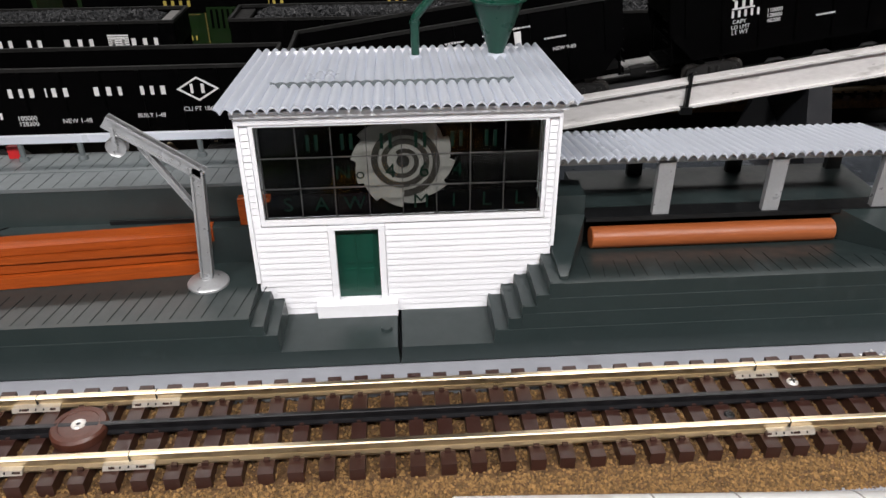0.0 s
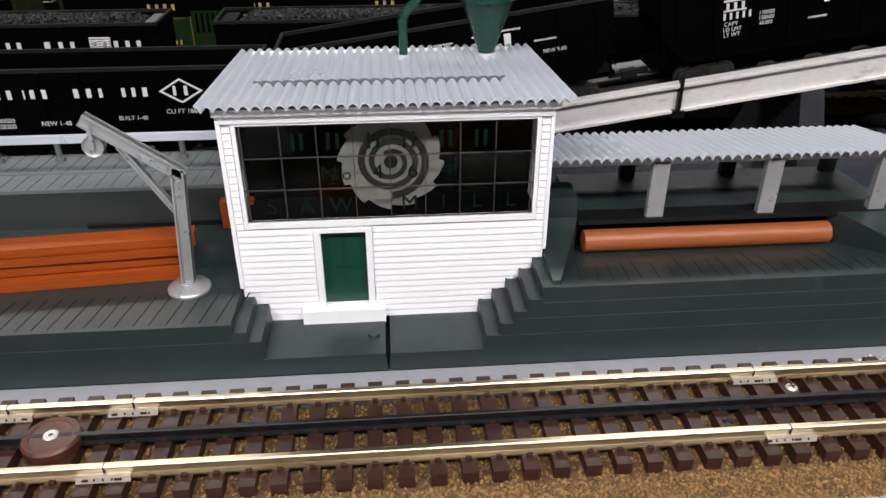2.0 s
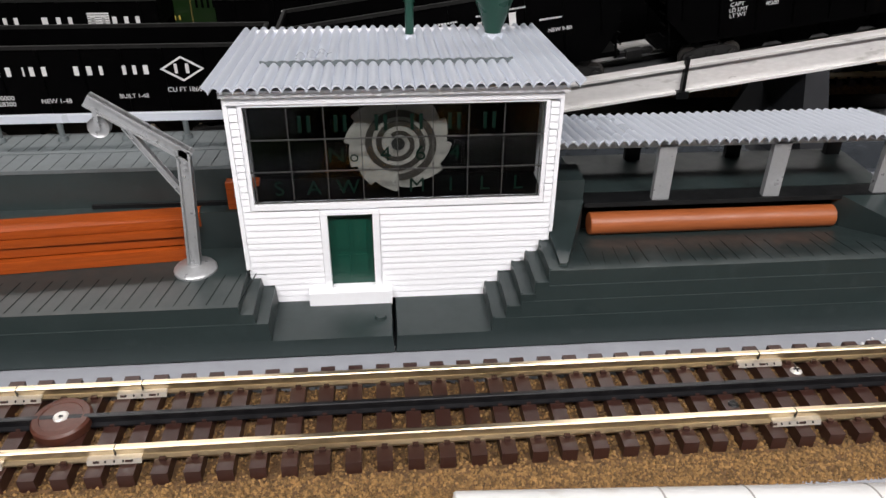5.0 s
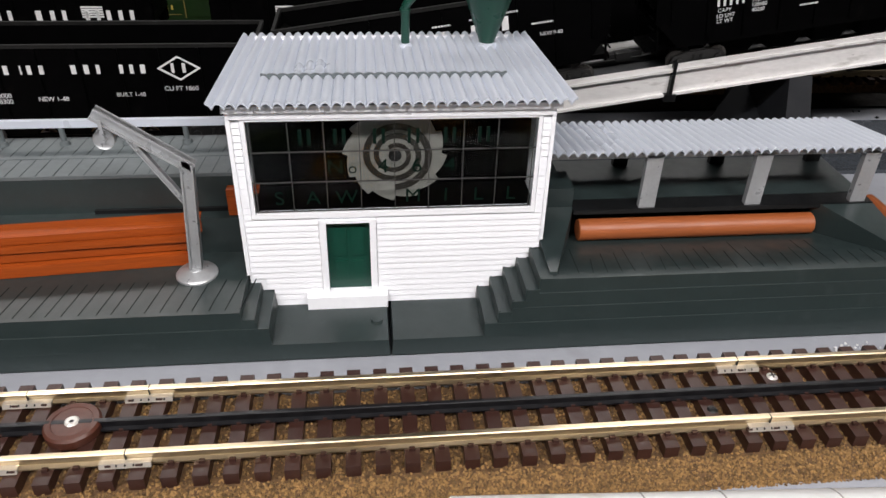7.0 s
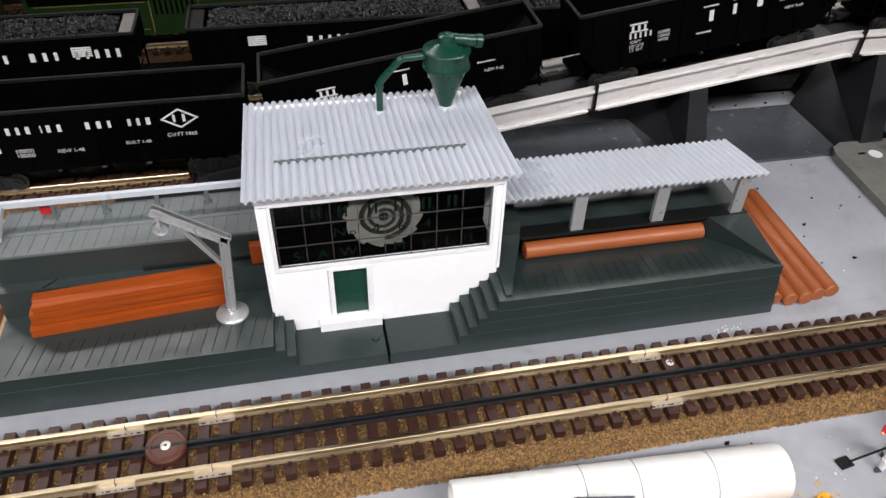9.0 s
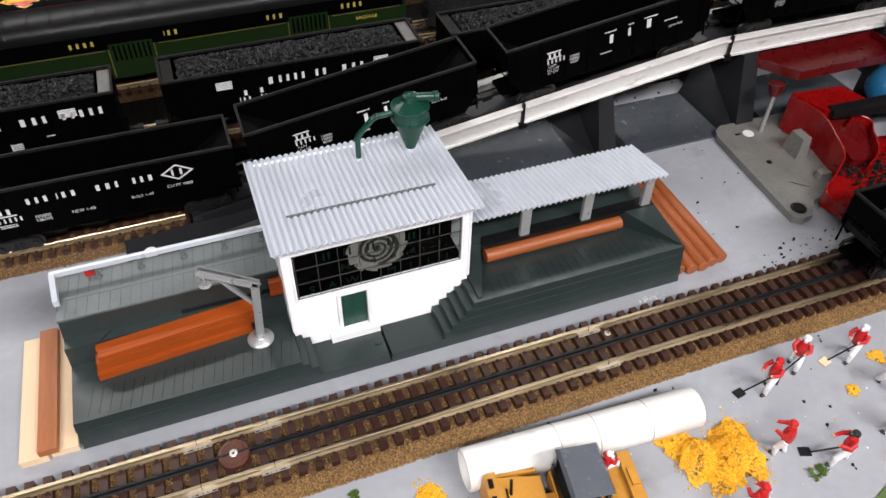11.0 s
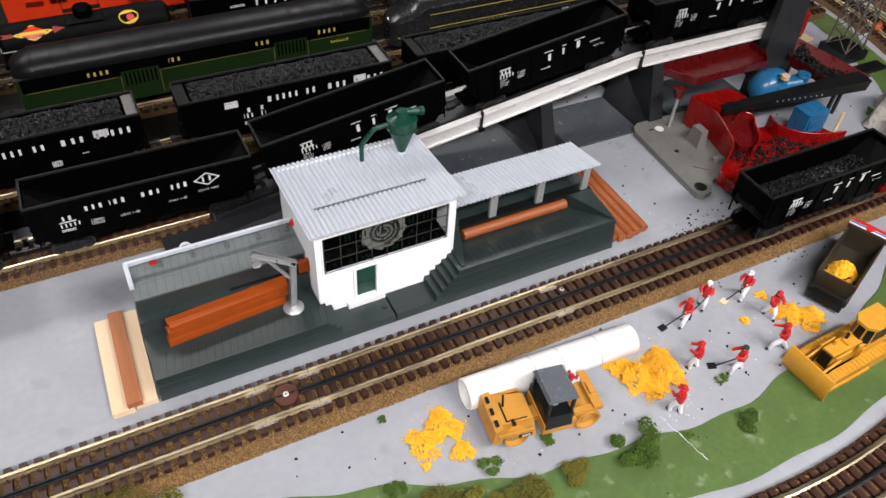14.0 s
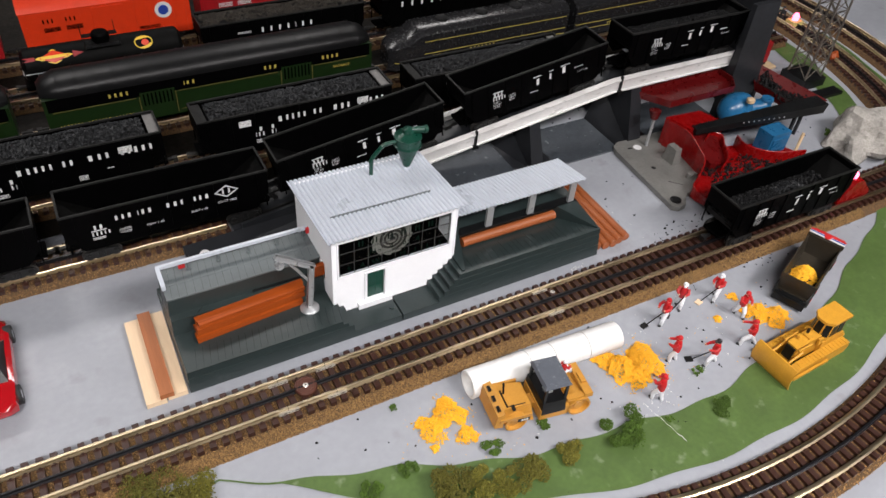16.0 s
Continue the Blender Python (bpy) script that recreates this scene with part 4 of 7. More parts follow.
for rx, ry, z, n, w, h, yaw in ((-0.1120, 0.0902, DECK_L + 0.0003, 0.1100, 0.0095, 0.0060, 4.6), (-0.1120, 0.1005, DECK_L + 0.0003, 0.1080, 0.0065, 0.0066, 4.4),
                              (-0.1085, 0.0938, 0.0346, 0.1120, 0.0130, 0.0045, 4.9), (-0.1095, 0.0918, 0.0400, 0.1105, 0.0078, 0.0036, 4.3),
                              (-0.1080, 0.0934, 0.0442, 0.1095, 0.0066, 0.0040, 4.6), (-0.1070, 0.1006, 0.0400, 0.1120, 0.0066, 0.0076, 4.6)):
    plank("lumber_board", -n, 0.0, w, h, pose(rx, ry, z, 0, 0, yaw), M_LUMBER, "red-brown stained board in a stack on the lower deck", "boards on the lower deck")
plank("lumber_board", -0.0935, -0.0780, 0.0050, 0.0140, pose(0, 0.1030, 0.0473), M_LUMBER, "red-brown stained board on edge, its end jutting from the house", "boards on the lower deck")
# no opening is cut; a black bar gives the slot its shade
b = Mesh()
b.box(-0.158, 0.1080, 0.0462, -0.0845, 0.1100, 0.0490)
part("saw_slot", b, M_DARK, mill, "black bar for the shade of a slot along the shelf")
b = Mesh()
b.lathe([(0.0053, 0.0), (0.0057, 0.0004), (0.0057, 0.1266), (0.0053, 0.1270)], (0.0815, 0.1015, log_deck_z(0.1015) + 0.0060), 28, "x")
tagged(part("log", b, M_LOG), "smooth brown dowel log lying on the deck", "log", "logs")


def log(p, q, r):
    b = Mesh()
    p, q = Vector(p), Vector(q)
    n = (q - p).length
    b.lathe([(r * 0.86, 0), (r, r * 0.14), (r, n - r * 0.14), (r * 0.86, n)], (0, 0, 0), 24, "x")
    o = part("log", b, M_LOG)
    o.matrix_world = Matrix.Translation(p) @ (q - p).to_track_quat("X", "Z").to_matrix().to_4x4()
    tagged(o, "brown dowel log in a row on the board beside the base", "log", "logs")


for x, y, x2 in ((0.2470, 0.054, 0.2500), (0.2578, 0.0515, 0.2604), (0.2688, 0.0510, 0.2712), (0.2795, 0.0530, 0.2810), (0.2905, 0.0545, 0.2915)):
    log((x, y, 0.0055), (x2, y + 0.115, 0.0055), 0.0054)

for i, (x, y, z, w, material, label) in enumerate([(-0.2820, 0.0470, 0.0, 0.0185, M_PINE, "pale pine board lying on the grey board"), (-0.2622, 0.0490, 0.0, 0.0185, M_PINE, "pale pine board lying on the grey board"),
                                                    (-0.2685, 0.0475, 0.0062, 0.0125, M_PLANKB, "brown stained board lying across two pale boards")]):
    b = Mesh()
    b.box(0, 0, 0, w, 0.1115, 0.0060)
    b.bevel(0.0004)
    o = part("plank", b, material)
    o.matrix_world = pose(x, y, z + 0.0001, 0, 0, -0.6)
    tagged(o, label, "lumber", "boards beside the base")


# ---- rolling stock ----
def bogie(parent, x):
    """A truck: two side frames, bolster and four wheels."""
    b = Mesh()
    for s in (-1, 1):
        b.prism([(x - 0.0195, 0.0050), (x - 0.0170, 0.0105), (x - 0.0080, 0.0125), (x + 0.0080, 0.0125), (x + 0.0170, 0.0105), (x + 0.0195, 0.0050), (x + 0.0100, 0.0042), (x + 0.0060, 0.0022), (x - 0.0060, 0.0022), (x - 0.0100, 0.0042)],
                "y", s * 0.0205 - 0.0012, s * 0.0205 + 0.0012)
        for k in (-0.0135, 0.0135):
            b.tube((x + k, s * 0.0217, 0.0066), (x + k, s * 0.0232, 0.0066), 0.0026, n=10)
        for k in (-0.0025, 0.0025):
            b.tube((x + k, s * 0.0213, 0.0035), (x + k, s * 0.0213, 0.0105), 0.0014, n=8)
    b.box(x - 0.0050, -0.0200, 0.0085, x + 0.0050, 0.0200, 0.0135)
    t = part("truck", b, M_STEEL, parent, "black metal wheel truck")
    for k in (-0.0135, 0.0135):
        for s in (-1, 1):
            w = Mesh()
            w.lathe([(0.0073, -0.0028), (0.0073, -0.0016), (0.0062, -0.0012), (0.0060, 0.0022), (0.0030, 0.0026)][::s], (0, 0, 0), 20, "y")
            o = part("wheel", w, M_WHEEL, t)
            o.matrix_basis = pose(x + k, s * 0.0158, 0.0062)


def coupler(parent, x, s):
    b = Mesh()
    b.box(x, -0.0022, 0.0080, x + s * 0.0080, 0.0022, 0.0110)
    b.box(x + s * 0.0080, -0.0042, 0.0070, x + s * 0.0135, 0.0028, 0.0120)
    part("coupler", b, M_STEEL, parent)


def letter_bars(b, x, z, h, widths, y):
    """One plain upright bar for each letter of a name."""
    for w in widths:
        if w > 0:
            b.box(x + w * 0.18, y - 0.0003, z, x + w * 0.66, y + 0.0002, z + h)
        x += abs(w) + h * 0.30


def small_rows(b, x, z, w, rows, y, step=0.0018, h=0.0010):
    for r in range(rows):
        xx = x
        while xx < x + w:
            q = RNG.uniform(0.0006, 0.0016)
            b.box(xx, y - 0.0003, z - r * step, min(xx + q, x + w), y + 0.0002, z - r * step + h)
            xx += q + 0.0005


def hopper(label, m, L, load=None, letters=(), rows=(), words=(), stripes=(), diamond=None, deck=0.0, group="hopper cars", load_drop=0.0):
    car = thing("hopper_car", label, "hopper car", m, group)
    W, Z0, Z1, T = 0.0240, 0.0175, 0.0660, 0.0014
    a = L / 2
    b = Mesh()
    for s in (-1, 1):
        y0, y1 = (s * W, s * (W - T))
        b.prism([(-a, Z0 + 0.018), (-a * 0.86, Z0), (a * 0.86, Z0), (a, Z0 + 0.018), (a, Z1), (-a, Z1)], "y", min(y0, y1), max(y0, y1))
    for s in (-1, 1):
        b.box(s * a - T / 2, -W + T, Z1 - 0.020, s * a + T / 2, W - T, Z1)
    part("body", b, M_BLACK, car)
    b = Mesh()
    for s in (-1, 1):
        b.box(-a - 0.001, s * W - 0.0011, Z1, a + 0.001, s * W + 0.0011, Z1 + 0.0022)
        b.box(s * a - 0.0011, -W, Z1, s * a + 0.0011, W, Z1 + 0.0022)
    b.bevel(0.0003)
    part("rim", b, M_RIM, car, "worn top rim")
    for s in (-1, 1):
        b = Mesh()
        b.hull8([(s * a, -W + T, Z1 - 0.008), (s * a, -W + T, Z1 - 0.0065), (s * a, W - T, Z1 - 0.008), (s * a, W - T, Z1 - 0.0065),
                 (s * (a - 0.050), -W + T, Z0 + 0.004), (s * (a - 0.050), -W + T, Z0 + 0.0055), (s * (a - 0.050), W - T, Z0 + 0.004), (s * (a - 0.050), W - T, Z0 + 0.0055)])
        part("slope_sheet", b, M_BLACKIN, car, "dusty sloping end sheet")
        for y in (-1, 1):
            b = Mesh()
            b.tube((s * (a - 0.002), y * (W - 0.003), Z0 - 0.002), (s * (a - 0.002), y * (W - 0.003), Z1 - 0.010), 0.0009, n=8)
            part("end_post", b, M_BLACK, car)
        b = Mesh()
        for k in range(6):
            b.box(s * (a + 0.0008) - 0.0005, -W + 0.002, Z0 + 0.006 + k * 0.007, s * (a + 0.0008) + 0.0005, -W + 0.012, Z0 + 0.0068 + k * 0.007)
        tagged(part("ladder", b, M_BLACK, car), kind="stuff")
        b = Mesh()
        b.box(s * (a - 0.040) if s > 0 else -a - 0.003, -0.012, Z0 - 0.0045, a + 0.003 if s > 0 else -(a - 0.040), 0.012, Z0 - 0.001)
        part("end_sill", b, M_BLACK, car)
    b = Mesh()
    b.box(-a + 0.048, -W + T, Z0 + 0.004, a - 0.048, W - T, Z0 + 0.0055)
    part("floor", b, M_BLACKIN, car)
    n = 9
    for i in range(n):
        x = -a * 0.90 + i * a * 1.80 / (n - 1)
        for s in (-1, 1):
            b = Mesh()
            b.box(x - 0.0011, s * (W + 0.0002) - 0.0009, Z0 + (0.003 if 0 < i < n - 1 else 0.016), x + 0.0011, s * (W + 0.0002) + 0.0009, Z1 - 0.0005)
            part("side_rib", b, M_BLACK, car)
    for i in range(4):
        x = -a * 0.45 + i * a * 0.30
        b = Mesh()
        b.hull8([(x - 0.009, -W * 0.6, 0.0045), (x - 0.014, -W * 0.92, Z0 + 0.001), (x - 0.009, W * 0.6, 0.0045), (x - 0.014, W * 0.92, Z0 + 0.001),
                 (x + 0.009, -W * 0.6, 0.0045), (x + 0.014, -W * 0.92, Z0 + 0.001), (x + 0.009, W * 0.6, 0.0045), (x + 0.014, W * 0.92, Z0 + 0.001)])
        part("hopper_bay", b, M_BLACK, car)
    for s in (-1, 1):
        bogie(car, s * (a - 0.030))
        coupler(car, s * (a + 0.002), s)
    y = -W - 0.0014
    b = Mesh()
    got = False
    for x, z, h, widths in letters:
        letter_bars(b, x, z, h, widths, y)
        got = True
    for x, z, w, r in rows:
        small_rows(b, x, z, w, r, y)
        got = True
    for x, z, w, h in stripes:
        for k in range(5):
            b.box(x, y - 0.0003, z + k * h / 5, x + w, y + 0.0002, z + k * h / 5 + h * 0.13)
    if got:
        tagged(part("lettering", b, M_LETTER, car, "white painted lettering"), kind="stuff")
    else:
        b.bm.free()
    if diamond:
        x, z, w, h = diamond
        b = Mesh()
        c = [(x - w, z), (x, z + h), (x + w, z), (x, z - h)]
        d = [(x - w * 0.84, z), (x, z + h * 0.84), (x + w * 0.84, z), (x, z - h * 0.84)]
        for i in range(4):
            b.prism([c[i], c[(i + 1) % 4], d[(i + 1) % 4], d[i]], "y", y - 0.0003, y + 0.0002)
        b.box(x - w * 0.35, y - 0.0003, z - h * 0.35, x - w * 0.22, y + 0.0002, z + h * 0.4)
        b.box(x + w * 0.15, y - 0.0003, z - h * 0.35, x + w * 0.30, y + 0.0002, z + h * 0.4)
        part("emblem", b, M_LETTER, car, "white diamond outline emblem")
    for body, size, x, z in words:
        word("lettering", body, size, Matrix.Translation((x, y - 0.0002, z)) @ face, M_LETTER, car, "LEFT")
    if load is not None:
        P = []
        x0, x1 = -a + 0.004 + deck, a - 0.004 - deck
        for _ in range(2300):
            x, yy = RNG.uniform(x0, x1), RNG.uniform(-W + 0.002, W - 0.002)
            e = min(1, (W - 0.001 - abs(yy)) / 0.010) * min(1, (x - x0 + 0.004) / 0.014, (x1 - x + 0.004) / 0.014)
            P.append((x, yy, Z1 - 0.0035 - load_drop + 0.0052 * e + 0.0015 * noise.noise(Vector((x * 60, yy * 60, L * 9)))))
        tagged(from_lists("coal_load", *crumbs(P, 0.0010, 0.0022), load, car), "heap of loose coal pieces", kind="stuff")
        b = Mesh()
        b.box(x0, -W + T, Z1 - 0.010 - load_drop, x1, W - T, Z1 - 0.004 - load_drop)
        part("load_base", b, M_COALB, car)
        if deck:
            for s in (-1, 1):
                b = Mesh()
                b.box(s * a - (deck if s > 0 else 0), -W + T, Z1 - 0.003, s * a + (deck if s < 0 else 0), W - T, Z1 - 0.001)
                part("end_deck", b, mat("dusty_end_deck", (0.16, 0.155, 0.15), 0.5, var=0.2, scale=90) if s > 0 else M_RIM, car, "grey end deck")
    return car


RAILZ = TIE_TOP + 0.0050
LV = dict(letters=[(-0.058, 0.0500, 0.0056, (0.0052, 0.0045, 0.0055, -0.0015, 0.0018, 0.0055, 0.0055, -0.010, 0.006, 0.006, 0.0045, -0.006, 0.0045, 0.0045, 0.006)),
                   (-0.080, 0.0440, 0.0052, (0.0040, 0.0050)), (-0.083, 0.0360, 0.0042, (0.0028, 0.0028, 0.0028, 0.0028, 0.0028))],
          rows=[(-0.083, 0.0325, 0.013, 2)], words=[("100000", 0.0042, -0.056, 0.0350), ("128300", 0.0042, -0.056, 0.0312), ("NEW 1-48", 0.0042, -0.028, 0.0325), ("BUILT 1-48", 0.0038, 0.020, 0.0350), ("CU FT 1860", 0.0042, 0.050, 0.0385)],
          stripes=[(-0.083, 0.0417, 0.0155, 0.0012)], diamond=(0.0610, 0.0530, 0.0135, 0.0080))
NW = dict(letters=[(-0.004, 0.0430, 0.0088, (0.0072,)), (0.0155, 0.0450, 0.0080, (0.0055,)), (0.0345, 0.0470, 0.0088, (0.0090,)), (-0.0660, 0.0475, 0.0042, (0.0036, 0.0036, 0.0036)), (-0.0675, 0.0415, 0.0042, (0.0028, 0.0028, 0.0028, 0.0028, 0.0028))],
          rows=[(-0.008, 0.0550, 0.012, 1), (0.016, 0.0562, 0.006, 1), (0.033, 0.0575, 0.014, 1), (0.055, 0.048, 0.014, 1), (-0.012, 0.034, 0.012, 1)],
          words=[("CAPY", 0.0036, -0.0665, 0.0375), ("LD LMT", 0.0036, -0.0672, 0.0340), ("LT WT", 0.0036, -0.0668, 0.0306), ("110000", 0.0034, -0.0445, 0.0415), ("128600", 0.0034, -0.0445, 0.0383), ("40200", 0.0034, -0.0440, 0.0350), ("NEW 9-60", 0.0034, 0.0600, 0.0400)],
          stripes=[(-0.067, 0.0525, 0.014, 0.0012), (-0.067, 0.0465, 0.0145, 0.0010)])
hopper("black hopper car with white lettering on the yard track", pose(-0.2025, 0.273, RAILZ), 0.217, **LV)
hopper("black hopper car at the end of the row", pose(-0.4440, 0.273, RAILZ), 0.217, **LV)
SLOPE = math.degrees(math.atan(0.145))


def ramp_z(x):
    return 0.0240 + 0.145 * (x + 0.083) if x < 0.395 else 0.0240 + 0.145 * 0.478


hopper("empty black hopper car standing on the sloping ramp", pose(0.0330, 0.273, ramp_z(0.0330), 0, -SLOPE, 0), 0.212, **NW)
hopper("empty black hopper car standing high on the sloping ramp", pose(0.2730, 0.273, ramp_z(0.2730), 0, -SLOPE, 0), 0.212, **NW)
hopper("black hopper car on the level end of the ramp", pose(0.5160, 0.273, ramp_z(0.507) + 0.0010), 0.212, load=M_COALB, load_drop=0.014, **NW)
hopper("black hopper car with coal pieces, coupled on the main track", pose(0.4735, 0.0005, RAILZ), 0.203, load=M_COALB, load_drop=0.026, **NW)
WMD = dict(letters=[(-0.0310, 0.0480, 0.0072, (0.0085, 0.0055, 0.0055, 0.0055, 0.0055, -0.004, 0.0055, 0.0060, -0.009, 0.0085, 0.0065, 0.0060, -0.006, 0.006, 0.005, 0.0065, 0.0062, 0.006)),
                    (-0.0560, 0.0400, 0.0055, (0.0065, -0.006, 0.0062)), (-0.0600, 0.0325, 0.0055, (0.0015, 0.0035, 0.0035, -0.005, 0.0035, 0.0015))],
           rows=[(0.030, 0.030, 0.010, 4), (0.062, 0.0335, 0.007, 1), (-0.060, 0.0270, 0.016, 3)],
           stripes=[(-0.0800, 0.0500, 0.0155, 0.0088), (0.0780, 0.0500, 0.0155, 0.0088)])
for x in (-0.3120, -0.0120, 0.2800):
    hopper("black hopper car heaped with grey coal, white lettering", pose(x, 0.390, RAILZ + 0.001), 0.2570, load=M_COAL, deck=0.0125, **WMD)
hopper("black hopper car heaped with brownish coal, white lettering", pose(0.0540, 0.6320, RAILZ), 0.2540, load=M_COALG,
       letters=[(-0.040, 0.0460, 0.0075, (0.006, -0.003, 0.0055, -0.003, 0.006, -0.003, 0.006, -0.003, 0.0018, -0.003, 0.006, -0.003, 0.006))], rows=[(-0.075, 0.050, 0.02, 2)])
hopper("black hopper car heaped with dark coal behind the locomotive", pose(0.3400, 0.6320, RAILZ), 0.2540, load=M_COALB,
       letters=[(-0.095, 0.0500, 0.0085, (0.007, -0.006, 0.0065, -0.006, 0.007, -0.006, 0.007, -0.006, 0.0022, -0.006, 0.007))])


def car_profile(w, z0, eave, top):
    """Body with a rounded roof, seen from the end."""
    p = [(-w, z0), (-w, eave)]
    for i in range(1, 12):
        a = math.pi * (1 - i / 12.0)
        p.append((w * 1.03 * math.cos(a), eave + (top - eave) * math.sin(a) ** 0.8))
    return p + [(w, eave), (w, z0)]


def baggage_car(m, label):
    car = thing("baggage_car", label, "railway car", m, "passenger cars")
    a, W = 0.2200, 0.0275
    b = Mesh()
    b.box(-a, -W, 0.0120, a, W, 0.0640)
    b.bevel(0.0006)
    part("body", b, M_PASSG, car)
    b = Mesh()
    prof = car_profile(W + 0.0006, 0.0635, 0.0645, 0.0850)
    inner = [(y * 0.80, 0.0635 + (z - 0.0635) * 0.75) for y, z in prof]
    secs = [(-a - 0.001, [(y * 0.62, 0.0635 + (z - 0.0635) * 0.40) for y, z in prof]), (-a + 0.006, inner), (-a + 0.022, prof), (a - 0.022, prof), (a - 0.006, inner), (a + 0.001, [(y * 0.62, 0.0635 + (z - 0.0635) * 0.40) for y, z in prof])]
    rows = [[b.bm.verts.new((x, y, z)) for y, z in ps] for x, ps in secs]
    for r0, r1 in zip(rows, rows[1:]):
        for i in range(len(prof) - 1):
            b.bm.faces.new((r0[i], r0[i + 1], r1[i + 1], r1[i]))
    b.bm.faces.new(rows[0]), b.bm.faces.new(rows[-1])
    part("roof", b, M_ROOFG, car, "glossy grey-black rounded roof")
    for i in range(19):
        x = -a + 0.022 + i * (2 * a - 0.044) / 18
        b = Mesh()
        q = [(y * 1.012, z + 0.0010) for y, z in prof[2:-2]]
        rr = [[b.bm.verts.new((xx, y, z)) for y, z in q] for xx in (x - 0.0005, x + 0.0005)]
        for k in range(len(q) - 1):
            b.bm.faces.new((rr[0][k], rr[0][k + 1], rr[1][k + 1], rr[1][k]))
        part("roof_seam", b, M_ROOFG, car)
    b = Mesh()
    b.box(-a + 0.004, -W - 0.0007, 0.0470, a - 0.004, -W + 0.0005, 0.0640)
    part("letterboard", b, M_BLACK, car, "black letterboard")
    for x in (-0.0850, 0.1050):
        b = Mesh()
        b.box(x - 0.0220, -W - 0.0009, 0.0160, x + 0.0220, -W + 0.0005, 0.0520)
        d = part("door", b, M_PASSG, car, "dark green sliding baggage door")
        for k in range(8):
            b = Mesh()
            b.box(x - 0.0185 + k * 0.005, -W - 0.0016, 0.0330, x - 0.0165 + k * 0.005, -W - 0.0008, 0.0500)
            part("grille_bar", b, M_BLACK, d)
    b = Mesh()
    for x in (-0.1080, -0.0620, 0.0820, 0.1280):
        b.box(x - 0.0005, -W - 0.0012, 0.0150, x + 0.0005, -W, 0.0470)
    for x0, x1 in ((-0.212, -0.112), (-0.058, 0.078), (0.132, 0.212)):
        b.box(x0, -W - 0.0006, 0.0452, x1, -W, 0.0458)
        b.box(x0, -W - 0.0006, 0.0178, x1, -W, 0.0184)
    tagged(part("beading", b, M_LINING, car, "thin gold lining"), kind="stuff")
    b = Mesh()
    letter_bars(b, -0.1450, 0.0530, 0.0052, (0.0055, 0.0055, 0.0055, 0.0055), -W - 0.0010)
    letter_bars(b, -0.0500, 0.0530, 0.0052, (0.0015, 0.0055, 0.0055), -W - 0.0010)
    letter_bars(b, 0.0580, 0.0530, 0.0052, (0.0055, 0.0055, 0.0060), -W - 0.0010)
    letter_bars(b, 0.1420, 0.0530, 0.0052, (0.0055, 0.0055, 0.0055, 0.0055), -W - 0.0010)
    x = -0.2080
    for w in (7, 7, 6):
        letter_bars(b, x, 0.0225, 0.0038, (0.0030,) * w, -W - 0.0010)
        x += w * 0.0042 + 0.004
    tagged(part("lettering", b, M_GOLD, car, "gold painted lettering"), kind="stuff")
    word("lettering", "BAGGAGE", 0.0055, Matrix.Translation((0.172, -W - 0.0014, 0.0370)) @ face, M_GOLD, car)
    for s in (-1, 1):
        bogie(car, s * 0.165)
        coupler(car, s * (a + 0.002), s)
    b = Mesh()
    b.box(-0.080, -0.015, 0.0035, 0.080, 0.015, 0.0125)
    part("underframe", b, M_BLACK, car)
    return car


baggage = baggage_car(pose(-0.0790, 0.5150, RAILZ), "dark green baggage car with black letterboard and rounded grey roof")
copy_thing(baggage, pose(-0.5550, 0.5150, RAILZ))


